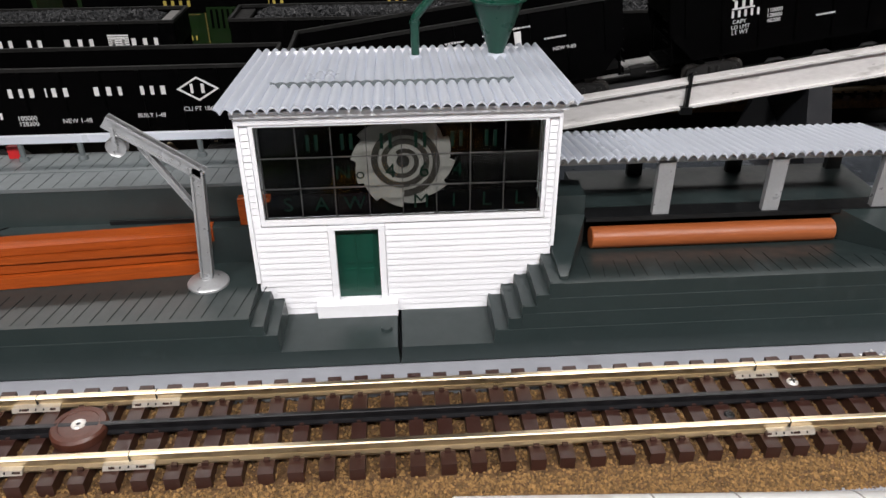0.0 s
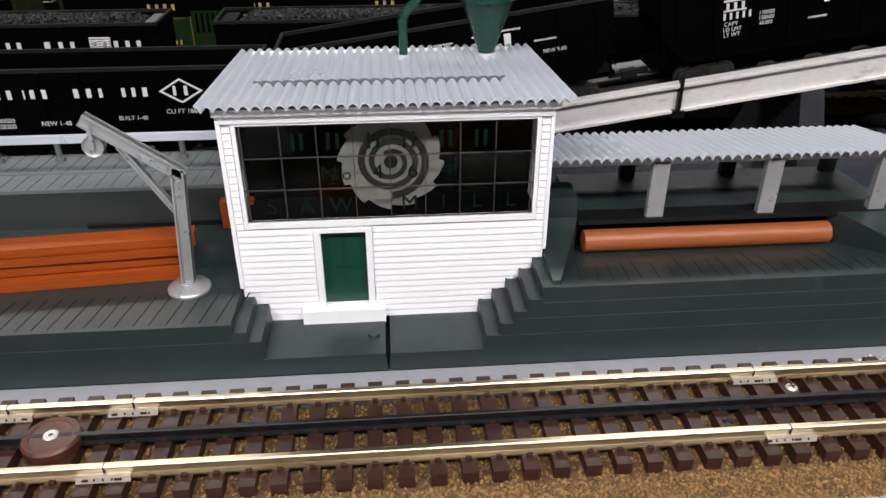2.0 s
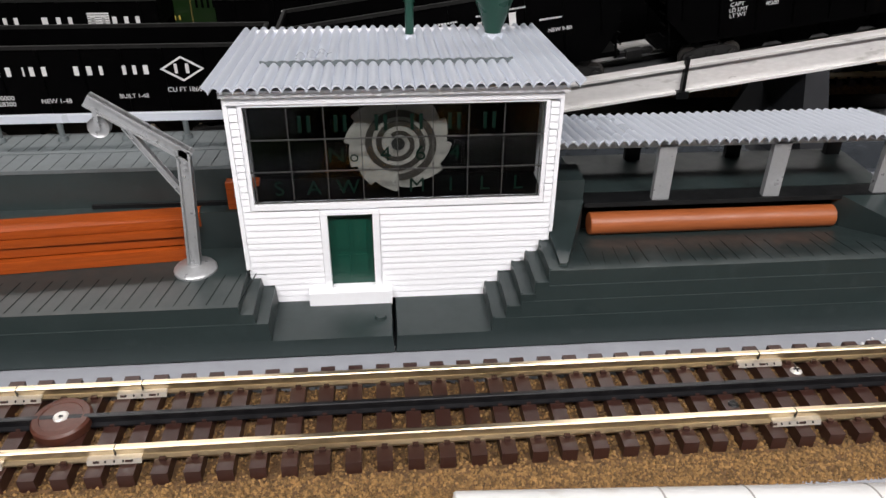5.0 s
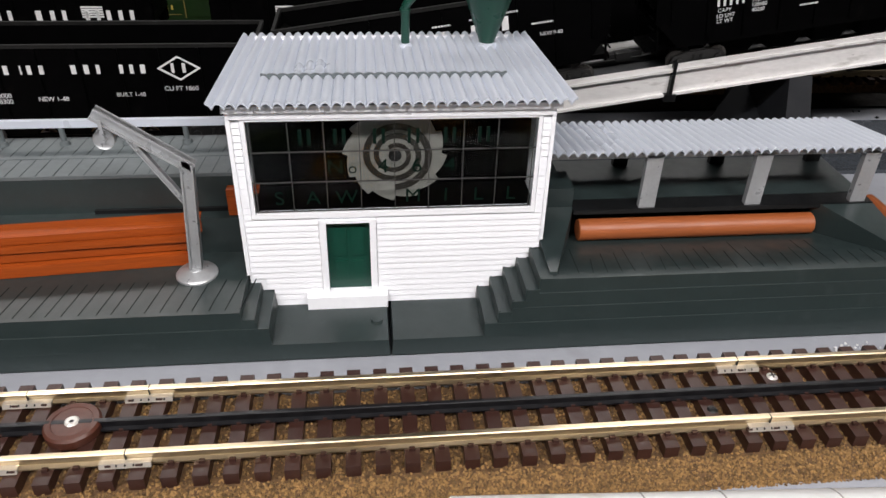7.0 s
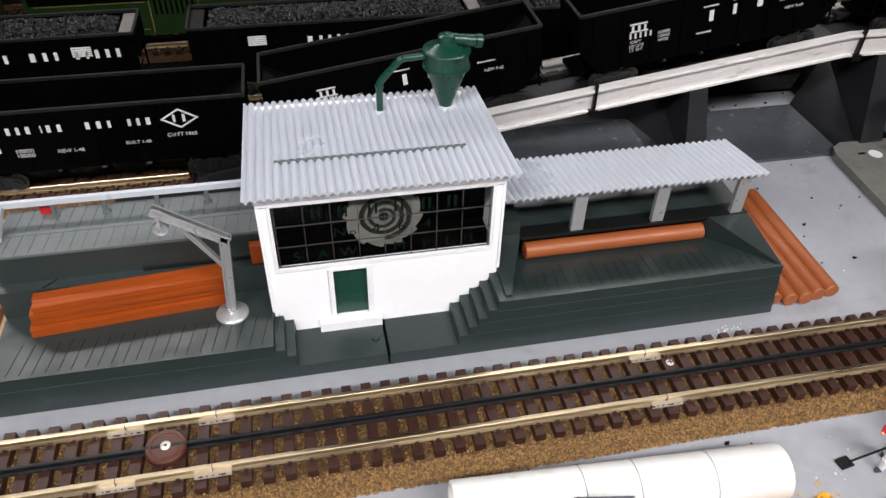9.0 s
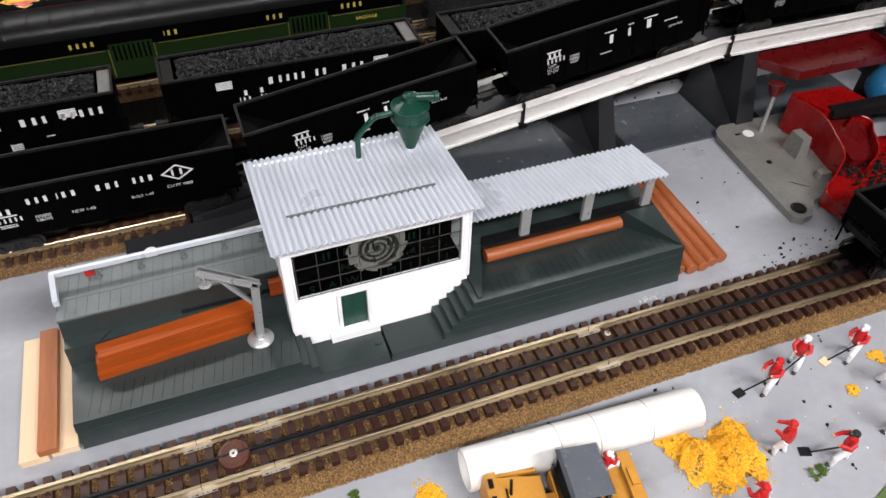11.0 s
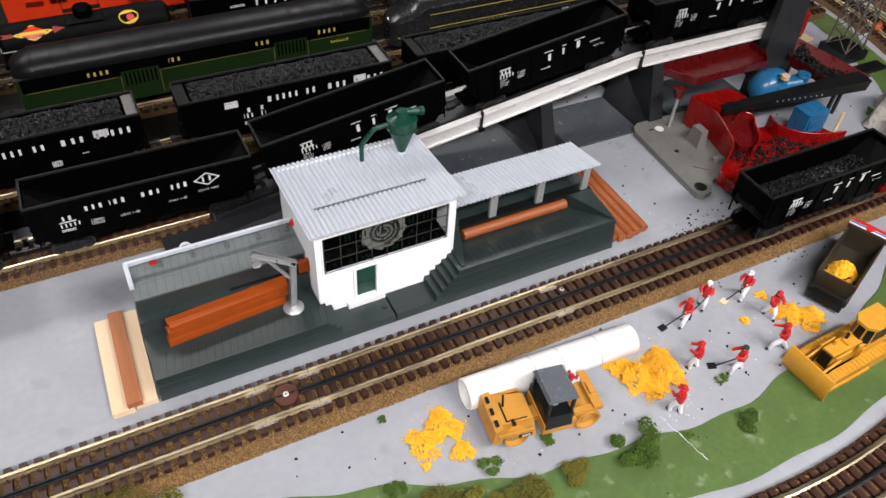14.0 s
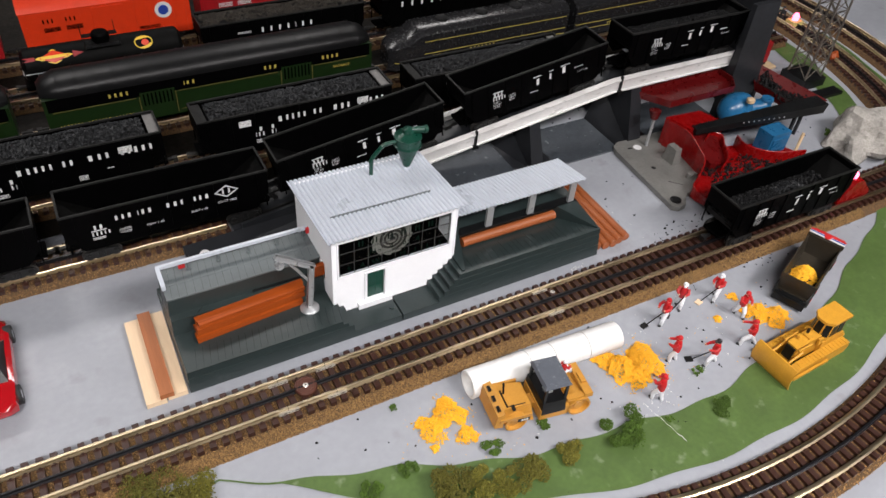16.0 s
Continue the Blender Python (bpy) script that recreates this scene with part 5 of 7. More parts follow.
def diesel(m, L, nose, label):
    car = thing("diesel_locomotive", label, "locomotive", m, "diesel units")
    W = 0.0275
    prof = car_profile(W, 0.0080, 0.0560, 0.0700)
    secs = []
    if nose:
        for x, kw, kz in ((0.0, 0.50, 0.52), (0.006, 0.74, 0.62), (0.016, 0.90, 0.70), (0.030, 0.97, 0.76), (0.034, 0.97, 0.80), (0.050, 1.0, 0.99), (0.060, 1.0, 1.0)):
            secs.append((x, [(y * kw, 0.008 + (z - 0.008) * kz) for y, z in prof]))
    else:
        secs.append((0.0, prof))
    secs.append((L, prof))
    b = Mesh()
    rows = [[b.bm.verts.new((x, y, z)) for y, z in ps] for x, ps in secs]
    for r0, r1 in zip(rows, rows[1:]):
        for i in range(len(prof)):
            b.bm.faces.new((r0[i], r0[(i + 1) % len(prof)], r1[(i + 1) % len(prof)], r1[i]))
    b.bm.faces.new(rows[0]), b.bm.faces.new(rows[-1])
    part("body", b, mat("glossy_black_paint", (0.014, 0.014, 0.015), 0.22, var=0.2), car)
    b = Mesh()
    s0 = 0.055 if nose else 0.004
    for z in (0.0205, 0.0300, 0.0500):
        b.box(s0, -W - 0.0005, z, L - 0.004, -W + 0.0003, z + 0.0009)
    if nose:
        for k in range(6):
            x0, x1 = 0.008 + k * 0.008, 0.016 + k * 0.008
            y0, y1 = [-W * q for q in ((0.78, 0.90, 0.935, 0.97, 0.985, 1.0, 1.0)[k], (0.78, 0.90, 0.935, 0.97, 0.985, 1.0, 1.0)[k + 1])]
            b.hull8([(x0, y0 - 0.0012, 0.0205), (x0, y0 - 0.0012, 0.0214), (x0, y0 + 0.0006, 0.0205), (x0, y0 + 0.0006, 0.0214), (x1, y1 - 0.0012, 0.0205), (x1, y1 - 0.0012, 0.0214), (x1, y1 + 0.0006, 0.0205), (x1, y1 + 0.0006, 0.0214)])
    part("stripe", b, M_GOLD, car, "thin yellow side stripe")
    b = Mesh()
    letter_bars(b, L * 0.42, 0.0232, 0.0048, (0.0055,) * 7, -W - 0.0006)
    letter_bars(b, 0.070, 0.0232, 0.0040, (0.0035,) * 3, -W - 0.0006)
    tagged(part("lettering", b, M_GOLD, car, "yellow painted lettering"), kind="stuff")
    for x in ((L * 0.30, L * 0.52, L * 0.72, L * 0.9) if nose else (L * 0.2, L * 0.45, L * 0.7)):
        b = Mesh()
        b.lathe([(0.0105, 0.0660), (0.0105, 0.0705), (0.0092, 0.0718), (0.0030, 0.0712)], (x, 0, 0), 20)
        part("roof_fan", b, M_ROOFG, car)
    if nose:
        b = Mesh()
        b.hull8([(0.0345, -0.016, 0.0560), (0.0470, -0.016, 0.0660), (0.0345, -0.001, 0.0560), (0.0470, -0.001, 0.0660), (0.0355, -0.016, 0.0550), (0.0480, -0.016, 0.0650), (0.0355, -0.001, 0.0550), (0.0480, -0.001, 0.0650)])
        part("windscreen", b, M_DARK, car, "dark cab windscreen")
        b = Mesh()
        b.tube((0.0070, 0, 0.0390), (0.0010, 0, 0.0392), 0.0040, n=16)
        part("headlamp", b, M_CHROME, car)
    for x in (0.060, L - 0.050):
        bogie(car, x)
    return car


diesel(pose(0.1730, 0.5130, RAILZ), 0.320, True, "glossy black streamlined diesel with thin yellow stripes")
diesel(pose(0.5080, 0.5130, RAILZ), 0.300, False, "glossy black booster unit with thin yellow stripes")


def tank_car(m):
    car = thing("tank_car", "black tank car with a dome platform and coloured signs", "tank car", m, "tank cars")
    b = Mesh()
    prof = [(0.004, -0.107), (0.016, -0.1055), (0.0215, -0.101), (0.0225, -0.096)]
    b.lathe(prof + [(r, -x) for r, x in prof[::-1]], (0, 0, 0.0400), 36, "x")
    part("tank", b, M_BLACKIN, car)
    b = Mesh()
    b.box(-0.108, -0.0245, 0.0150, 0.108, 0.0245, 0.0205)
    part("frame", b, M_BLACK, car)
    b = Mesh()
    for s in (-1, 1):
        b.tube((-0.104, s * 0.0245, 0.0385), (0.104, s * 0.0245, 0.0385), 0.0007, n=8)
        b.tube((s * 0.106, -0.0245, 0.0385), (s * 0.106, 0.0245, 0.0385), 0.0007, n=8)
    part("handrail", b, M_SILVER, car, "thin pale handrail")
    b = Mesh()
    b.lathe([(0.0120, 0.0560), (0.0120, 0.0705), (0.0100, 0.0730), (0.0030, 0.0738)], (0.0, 0, 0), 24)
    part("dome", b, M_BLACK, car)
    b = Mesh()
    for s in (-1, 1):
        for k in range(6):
            b.box(-0.0235, s * (0.0130 + k * 0.0017), 0.0600, 0.0235, s * (0.0130 + k * 0.0017) + 0.0010, 0.0612)
        for x in (-0.0230, 0.0220):
            b.box(x, s * 0.0125, 0.0602, x + 0.0012, s * 0.0230, 0.0610)
            b.tube((x, s * 0.0225, 0.0605), (x, s * 0.0225, 0.0760), 0.0006, n=6)
    tagged(part("dome_platform", b, M_ROOFG, car, "slatted dome platform"), kind="stuff")

    def on_tank(name, pts, ang, lift, material, label):
        """A painted sign wrapped on the side of the tank."""
        bb = Mesh()
        vs = [bb.bm.verts.new((x, -(0.0225 + lift) * math.cos(ang + s / 0.0225), 0.0400 + (0.0225 + lift) * math.sin(ang + s / 0.0225))) for x, s in pts]
        bb.bm.faces.new(vs)
        part(name, bb, material, car, label)

    on_tank("sign", [(-0.088, 0), (-0.064, 0.0115), (-0.040, 0), (-0.064, -0.0095)], 0.72, 0.0004, M_YELLOW, "orange and yellow diamond sign")
    on_tank("sign", [(-0.083, -0.0002), (-0.064, 0.0094), (-0.045, -0.0002), (-0.064, -0.0078)], 0.72, 0.0008, M_ORANGE, "orange and yellow diamond sign")
    on_tank("sign_bar", [(-0.080, -0.0018), (-0.080, 0.0020), (-0.048, 0.0020), (-0.048, -0.0018)], 0.72, 0.0012, M_YELLOW, "plain bar of sign lettering")
    on_tank("arrow", [(-0.104, -0.002), (-0.097, 0.0005), (-0.104, 0.003), (-0.088, 0.003), (-0.088, -0.002)], 0.72, 0.0006, M_BOXRED, "red arrow tail")
    on_tank("arrow", [(-0.040, -0.004), (-0.040, 0.005), (-0.026, 0.0005)], 0.72, 0.0006, M_BOXRED, "red arrow head")
    on_tank("disc", [(0.053 + 0.0125 * math.cos(k * 0.4189), 0.0095 * math.sin(k * 0.4189)) for k in range(15)], 0.78, 0.0004, M_YELLOW, "yellow round emblem")
    on_tank("disc", [(0.055 + 0.0050 * math.cos(k * 0.5236), 0.0045 * math.sin(k * 0.5236) - 0.001) for k in range(12)], 0.78, 0.0009, M_ORANGE, "red shape in the emblem")
    b = Mesh()
    letter_bars(b, 0.0420, 0.0300, 0.0050, (0.0045, 0.0045, 0.0015, 0.0050), -0.0233)
    small_rows(b, -0.085, 0.0245, 0.045, 3, -0.0248)
    tagged(part("lettering", b, M_LETTER, car), kind="stuff")
    for s in (-1, 1):
        bogie(car, s * 0.075)
        coupler(car, s * 0.108, s)
    return car


tank = tank_car(pose(-0.2060, 0.6320, RAILZ))
copy_thing(tank, pose(-0.4600, 0.6320, RAILZ))


def boxcar(m, material, label, disc=False):
    car = thing("boxcar", label, "boxcar", m, "boxcars")
    a, W = 0.118, 0.0265
    b = Mesh()
    b.box(-a, -W, 0.0130, a, W, 0.0740)
    b.bevel(0.0006)
    part("body", b, material, car)
    b = Mesh()
    b.prism([(-W - 0.001, 0.0738), (0, 0.0800), (W + 0.001, 0.0738)], "x", -a - 0.001, a + 0.001)
    part("roof", b, material, car)
    for i in range(13):
        x = -a + 0.006 + i * (2 * a - 0.012) / 12
        b = Mesh()
        b.box(x - 0.0008, -W - 0.0008, 0.0150, x + 0.0008, -W + 0.0002, 0.0720)
        part("side_rib", b, material, car)
    b = Mesh()
    b.box(-0.022, -W - 0.0016, 0.0160, 0.022, -W, 0.0700)
    b.bevel(0.0005)
    part("door", b, material, car, "sliding boxcar door")
    b = Mesh()
    for x in (-0.090, -0.060):
        letter_bars(b, x, 0.0560, 0.0060, (0.004, 0.004, 0.004), -W - 0.0012)
        small_rows(b, x, 0.0480, 0.022, 4, -W - 0.0012)
    small_rows(b, 0.040, 0.0300, 0.030, 3, -W - 0.0012)
    tagged(part("lettering", b, M_BLACK if disc else M_LETTER, car), kind="stuff")
    if disc:
        b = Mesh()
        b.tube((0.078, -W - 0.0012, 0.0520), (0.078, -W + 0.0002, 0.0520), 0.0125, n=28)
        part("emblem", b, M_LETTER, car, "round white emblem")
        b = Mesh()
        b.tube((0.078, -W - 0.0016, 0.0520), (0.078, -W - 0.0010, 0.0520), 0.0075, n=20)
        part("emblem_centre", b, M_BLUESTRIPE, car, "blue centre of the emblem")
    for s in (-1, 1):
        bogie(car, s * 0.085)
        coupler(car, s * (a + 0.002), s)
    return car


boxcar(pose(-0.1820, 0.7420, RAILZ), M_ORANGE, "bright orange boxcar with dark lettering", True)
boxcar(pose(0.0700, 0.7420, RAILZ), M_BOXRED, "deep red boxcar with pale lettering")
boxcar(pose(-0.4500, 0.7420, RAILZ), M_BOXRED, "deep red boxcar with pale lettering")

# ---- brown sheet under the rear tracks, shade between the cars in its colour ----
b = Mesh()
b.box(-1.30, 0.330, 0.0003, 0.600, 1.250, 0.0020)
tagged(part("yard_floor", b, M_YARD), "brown floor between the yard tracks, darkened for shade", "floor", kind="structure")

# ---- coal ramp ----
ramp = thing("coal_ramp", "long sloping metal ramp for hopper cars on grey supports", "track ramp", pose(0, 0, 0))


def ramp_piece(name, y0, y1, dz0, dz1, x0, x1, material, label=""):
    b = Mesh()
    xs = [x0] + [x for x in (0.395,) if x0 < x < x1] + [x1]
    for xa, xb in zip(xs, xs[1:]):
        za, zb = ramp_z(xa), ramp_z(xb)
        b.hull8([(xa, y0, za + dz0), (xa, y0, za + dz1), (xa, y1, za + dz0), (xa, y1, za + dz1), (xb, y0, zb + dz0), (xb, y0, zb + dz1), (xb, y1, zb + dz0), (xb, y1, zb + dz1)])
    b.bevel(0.0004)
    part(name, b, material, ramp, label)


for s in (-1, 1):
    yo = 0.273 + s * 0.0275
    ramp_piece("flange", yo - 0.0012, yo + 0.0012, -0.0115, 0.0050, 0.045, 0.640, M_RAMP, "worn silver ramp flange")
    ramp_piece("flange_lip", yo - 0.0045, yo + 0.0045, 0.0044, 0.0062, 0.045, 0.640, M_RAMP, "worn silver ramp flange")
    for k in (-0.0030, -0.0010, 0.0010, 0.0030):
        ramp_piece("flange_ridge", yo + k - 0.0005, yo + k + 0.0005, 0.0060, 0.0069, 0.045, 0.640, M_RAMP, "worn silver ramp flange")
    ramp_piece("flange_foot", yo - 0.0042, yo + 0.0042, -0.0125, -0.0110, 0.045, 0.640, M_RAMP, "worn silver ramp flange")
    ramp_piece("approach_side", yo - 0.0020, yo + 0.0020, -0.0125, 0.0030, -0.130, 0.0445, M_PYLON, "dark grey ramp approach")
    ramp_piece("ramp_rail", 0.273 + s * 0.01715 - 0.0012, 0.273 + s * 0.01715 + 0.0012, -0.0035, 0.0, -0.140, 0.640, M_STEEL)
ramp_piece("deck", 0.2465, 0.2995, -0.0060, -0.0035, -0.140, 0.640, M_PYLON, "dark ramp deck")
b = Mesh()
for y0, y1 in ((0.2200, 0.2440),):
    b.hull8([(-0.200, y0, 0.0), (-0.200, y0, 0.004), (-0.200, y1, 0.0), (-0.200, y1, 0.0110), (0.04, y0, 0.0), (0.04, y0, 0.005), (0.04, y1, 0.0), (0.04, y1, 0.0230)])
part("approach_skirt", b, M_PYLON, ramp, "dark grey sloping skirt")
b = Mesh()
b.tube((-0.180, 0.2260, 0.0040), (-0.180, 0.2250, 0.0084), 0.0058, n=24)
part("label_disc", b, M_LETTER, ramp, "round white label with a plain dark bar")
b = Mesh()
b.box(-0.1835, 0.2238, 0.0082, -0.1765, 0.2268, 0.0088)
part("label_bar", b, M_DARK, ramp)
for x, w in ((0.178, 0.0012), (0.404, 0.0012)):
    b = Mesh()
    b.box(x - w, 0.2405, ramp_z(x) - 0.016, x + w, 0.2440, ramp_z(x) + 0.011)
    b.box(x - 0.004, 0.2398, ramp_z(x) - 0.016, x + 0.004, 0.2440, ramp_z(x) - 0.011)
    part("clip", b, M_DARK, ramp, "black joint clip")
for x, w in ((0.2680, 0.0100), (0.4350, 0.0110)):
    b = Mesh()
    zt = ramp_z(x) - 0.0127
    b.hull8([(x - w, 0.2180, 0.002), (x - w * 0.8, 0.2420, zt), (x - w, 0.3300, 0.002), (x - w * 0.8, 0.3040, zt), (x + w, 0.2180, 0.002), (x + w * 0.8, 0.2420, zt), (x + w, 0.3300, 0.002), (x + w * 0.8, 0.3040, zt)])
    b.bevel(0.0008)
    part("support", b, M_PYLON, ramp, "dark grey ramp support")
    for s in (-1, 1):
        b = Mesh()
        b.hull8([(x + s * w, 0.2240, 0.002), (x + s * w, 0.2240, 0.0035), (x + s * w, 0.300, 0.002), (x + s * w, 0.300, zt * 0.7), (x + s * 0.030, 0.2240, 0.002), (x + s * 0.030, 0.2240, 0.003), (x + s * 0.030, 0.300, 0.002), (x + s * 0.030, 0.300, 0.0035)])
        part("gusset", b, M_PYLON, ramp)
b = Mesh()
b.hull8([(0.603, 0.222, 0.0), (0.612, 0.232, 0.178), (0.603, 0.240, 0.0), (0.612, 0.240, 0.178), (0.668, 0.222, 0.0), (0.660, 0.232, 0.178), (0.668, 0.240, 0.0), (0.660, 0.240, 0.178)])
b.box(0.644, 0.240, 0.0, 0.664, 0.310, 0.176)
b.bevel(0.0012)
part("end_tower", b, M_PYLON, ramp, "tall dark grey end tower")
b = Mesh()
b.box(-0.02, 0.2160, 0.0002, 0.600, 0.3000, 0.0030)
b.bevel(0.0006)
part("base_sheet", b, mat("shiny_grey_base_sheet", (0.050, 0.057, 0.066), 0.20, var=0.15, scale=30, dark=(0.035, 0.04, 0.046), amount=0.0), ramp, "shiny blue-grey base sheet")

# ---- coal loader ----
loader = thing("coal_loader", "red coal conveyor with blue motor on a grey diecast plate", "coal loader", pose(0.0090, 0.0060, 0))
b = Mesh()
outline = [(0.3760, 0.0720), (0.3840, 0.0660), (0.3960, 0.0680), (0.4120, 0.0850), (0.4560, 0.0880), (0.5400, 0.0900), (0.5450, 0.2060), (0.5300, 0.2160), (0.3980, 0.2180), (0.3880, 0.2120), (0.3840, 0.2020)]
b.prism(outline, "z", 0.0002, 0.0075)
b.bevel(0.0018, 2)
part("plate", b, M_DIECAST, loader, "dull grey diecast base plate")
b = Mesh()
b.lathe([(0.0075, 0.0072), (0.0075, 0.0084), (0.0055, 0.0088), (0.0050, 0.0080), (0.0030, 0.0080)], (0.3890, 0.0800, 0), 24)
part("mounting_eye", b, M_DARK, loader, "dark mounting eye")
b = Mesh()
b.tube((0.4180, 0.1960, 0.0074), (0.4180, 0.1960, 0.0080), 0.0058, n=24)
part("label_disc", b, M_LETTER, loader, "small round white label")
b = Mesh()
b.tube((0.4340, 0.1960, 0.0070), (0.4340, 0.1960, 0.0640), 0.0022, n=14)
part("pole", b, M_SILVER, loader, "thin steel pole")
b = Mesh()
b.hull8([(0.4360, 0.1420, 0.0072), (0.4385, 0.1450, 0.0300), (0.4360, 0.1650, 0.0072), (0.4385, 0.1620, 0.0300), (0.4500, 0.1420, 0.0072), (0.4490, 0.1450, 0.0300), (0.4500, 0.1650, 0.0072), (0.4490, 0.1620, 0.0300)])
b.bevel(0.002, 2)
part("pedestal", b, M_DIECAST, loader)
b = Mesh()
tt = [(0.4260, 0.2420), (0.4580, 0.1960), (0.5780, 0.1950), (0.5930, 0.2150), (0.5930, 0.2450)]
b.prism(tt, "z", 0.0640, 0.0665)
for p, q in zip(tt, tt[1:] + tt[:1]):
    d = (Vector(q) - Vector(p)).normalized()
    n = Vector((-d[1], d[0])) * 0.0012
    b.prism([p, q, (q[0] + n[0], q[1] + n[1]), (p[0] + n[0], p[1] + n[1])], "z", 0.0660, 0.0740)
b.tube((0.4340, 0.1960, 0.0520), (0.4340, 0.1980, 0.0645), 0.0050, 0.0085, 16)
part("receiving_tray", b, M_DKRED, loader, "dark red receiving tray on a pole")


def curve(pts, n=6):
    """Smooth line through points of three numbers."""
    out = []
    q = [pts[0]] + list(pts) + [pts[-1]]
    for i in range(1, len(q) - 2):
        for k in range(n):
            t = k / n
            out.append(tuple(0.5 * (2 * q[i][j] + (q[i + 1][j] - q[i - 1][j]) * t + (2 * q[i - 1][j] - 5 * q[i][j] + 4 * q[i + 1][j] - q[i + 2][j]) * t * t
                                    + (3 * q[i][j] - q[i - 1][j] - 3 * q[i + 1][j] + q[i + 2][j]) * t ** 3) for j in range(3)))
    return out + [tuple(pts[-1])]


def curved_wall(b, pts, z0, t=0.0018):
    """Upright sheet along a line of (x, y, top) points."""
    line = curve(pts)
    rows = []
    for i, p in enumerate(line):
        d = Vector(line[min(i + 1, len(line) - 1)]) - Vector(line[max(i - 1, 0)])
        nrm = Vector((-d[1], d[0], 0)).normalized() * (t / 2)
        rows.append([b.bm.verts.new((p[0] + s * nrm[0], p[1] + s * nrm[1], z)) for s, z in ((-1, z0), (1, z0), (1, p[2]), (0.4, p[2] + 0.0006), (-0.4, p[2] + 0.0006), (-1, p[2]))])
    for r0, r1 in zip(rows, rows[1:]):
        for j in range(6):
            b.bm.faces.new((r0[j], r0[(j + 1) % 6], r1[(j + 1) % 6], r1[j]))
    b.bm.faces.new(rows[0]), b.bm.faces.new(rows[-1])


b = Mesh()
b.prism([(0.4560, 0.1950), (0.4680, 0.1570), (0.5270, 0.1520), (0.5150, 0.1900)], "z", 0.0074, 0.0500)
b.bevel(0.0026, 3)
part("hopper_box", b, M_RED, loader, "bright red loader housing")
b = Mesh()
curved_wall(b, [(0.4560, 0.1880, 0.0490), (0.4640, 0.1580, 0.0480), (0.4590, 0.1260, 0.0420), (0.4530, 0.1060, 0.0360), (0.4300, 0.0890, 0.0290), (0.4140, 0.0800, 0.0250), (0.4130, 0.0660, 0.0210), (0.4190, 0.0520, 0.0180)], 0.0076)
part("chute_wall", b, M_RED, loader, "glossy red curved chute wall")
b = Mesh()
curved_wall(b, [(0.4860, 0.1420, 0.0400), (0.5030, 0.1500, 0.0410), (0.5160, 0.1420, 0.0390), (0.5110, 0.1300, 0.0350), (0.5000, 0.1070, 0.0290), (0.4800, 0.0960, 0.0240)], 0.0120)
part("scoop", b, M_RED, loader, "red curved scoop under the conveyor")
b = Mesh()
curved_wall(b, [(0.5490, 0.1400, 0.0300), (0.5440, 0.1200, 0.0300), (0.5560, 0.1000, 0.0300), (0.5800, 0.0860, 0.0290), (0.6200, 0.0760, 0.0280)], 0.0100, 0.0024)
part("wing_wall", b, M_RED, loader, "red curved wing of the coal tray")
b = Mesh()
b.hull8([(0.470, 0.1080, 0.0120), (0.470, 0.1080, 0.0240), (0.466, 0.1560, 0.0120), (0.466, 0.1560, 0.0400), (0.505, 0.1080, 0.0120), (0.505, 0.1080, 0.0150), (0.515, 0.1560, 0.0120), (0.515, 0.1560, 0.0380)])
b.bevel(0.0008)
part("chute_floor", b, M_DKRED, loader, "dark red sloping chute floor")
b = Mesh()
b.prism([(0.4150, 0.0520), (0.6400, 0.0500), (0.6150, 0.1250), (0.5450, 0.1420), (0.4650, 0.1500), (0.4560, 0.1100), (0.4160, 0.0820)], "z", 0.0076, 0.0120)
b.bevel(0.0008)
part("base_tray", b, M_RED, loader, "bright red lower coal tray")
b = Mesh()
b.tube((0.4390, 0.1110, 0.0074), (0.4390, 0.1110, 0.0150), 0.0042, 0.0036, 16)
b.box(0.4350, 0.1090, 0.0074, 0.4520, 0.1130, 0.0120)
part("bracket", b, M_DIECAST, loader)
P = [(RNG.uniform(0.455, 0.600), RNG.uniform(0.066, 0.118), 0.0130 + RNG.uniform(0, 0.0035)) for _ in range(650)]
tagged(from_lists("spilled_coal", *crumbs(P, 0.0010, 0.0026), M_COALB, loader), kind="stuff")
b = Mesh()
b.hull8([(0.4720, 0.1500, 0.0440), (0.4720, 0.1500, 0.0520), (0.4740, 0.1620, 0.0440), (0.4740, 0.1620, 0.0520), (0.6860, 0.1150, 0.0500), (0.6900, 0.1150, 0.0640), (0.6860, 0.1400, 0.0500), (0.6920, 0.1400, 0.0640)])
b.bevel(0.0006)
beam_ = part("conveyor_frame", b, M_DARK, loader, "long black conveyor frame with punched holes")
for k in range(9):
    b = Mesh()
    x = 0.548 + k * 0.0085
    y = 0.1500 - (x - 0.472) * 0.1620
    b.tube((x, y - 0.0005, 0.0530), (x, y + 0.0012, 0.0530), 0.0012, n=10)
    part("punched_hole", b, M_SILVER, beam_)
b = Mesh()
b.blob((0.5850, 0.1850, 0.0400), 0.0290, 3, (1.05, 0.80, 0.85), 0.02, 3)
b.tube((0.5900, 0.1800, 0.0400), (0.6180, 0.1640, 0.0500), 0.0130, 0.0110, 20)
b.tube((0.6180, 0.1640, 0.0480), (0.6180, 0.1640, 0.0600), 0.0085, 0.0070, 20)
b.tube((0.6180, 0.1640, 0.0600), (0.6180, 0.1640, 0.0630), 0.0095, 0.0085, 20)
part("motor_housing", b, M_BLUE, loader, "blue rounded motor housing")
b = Mesh()
b.box(0.5760, 0.1040, 0.0121, 0.6130, 0.1300, 0.0440)
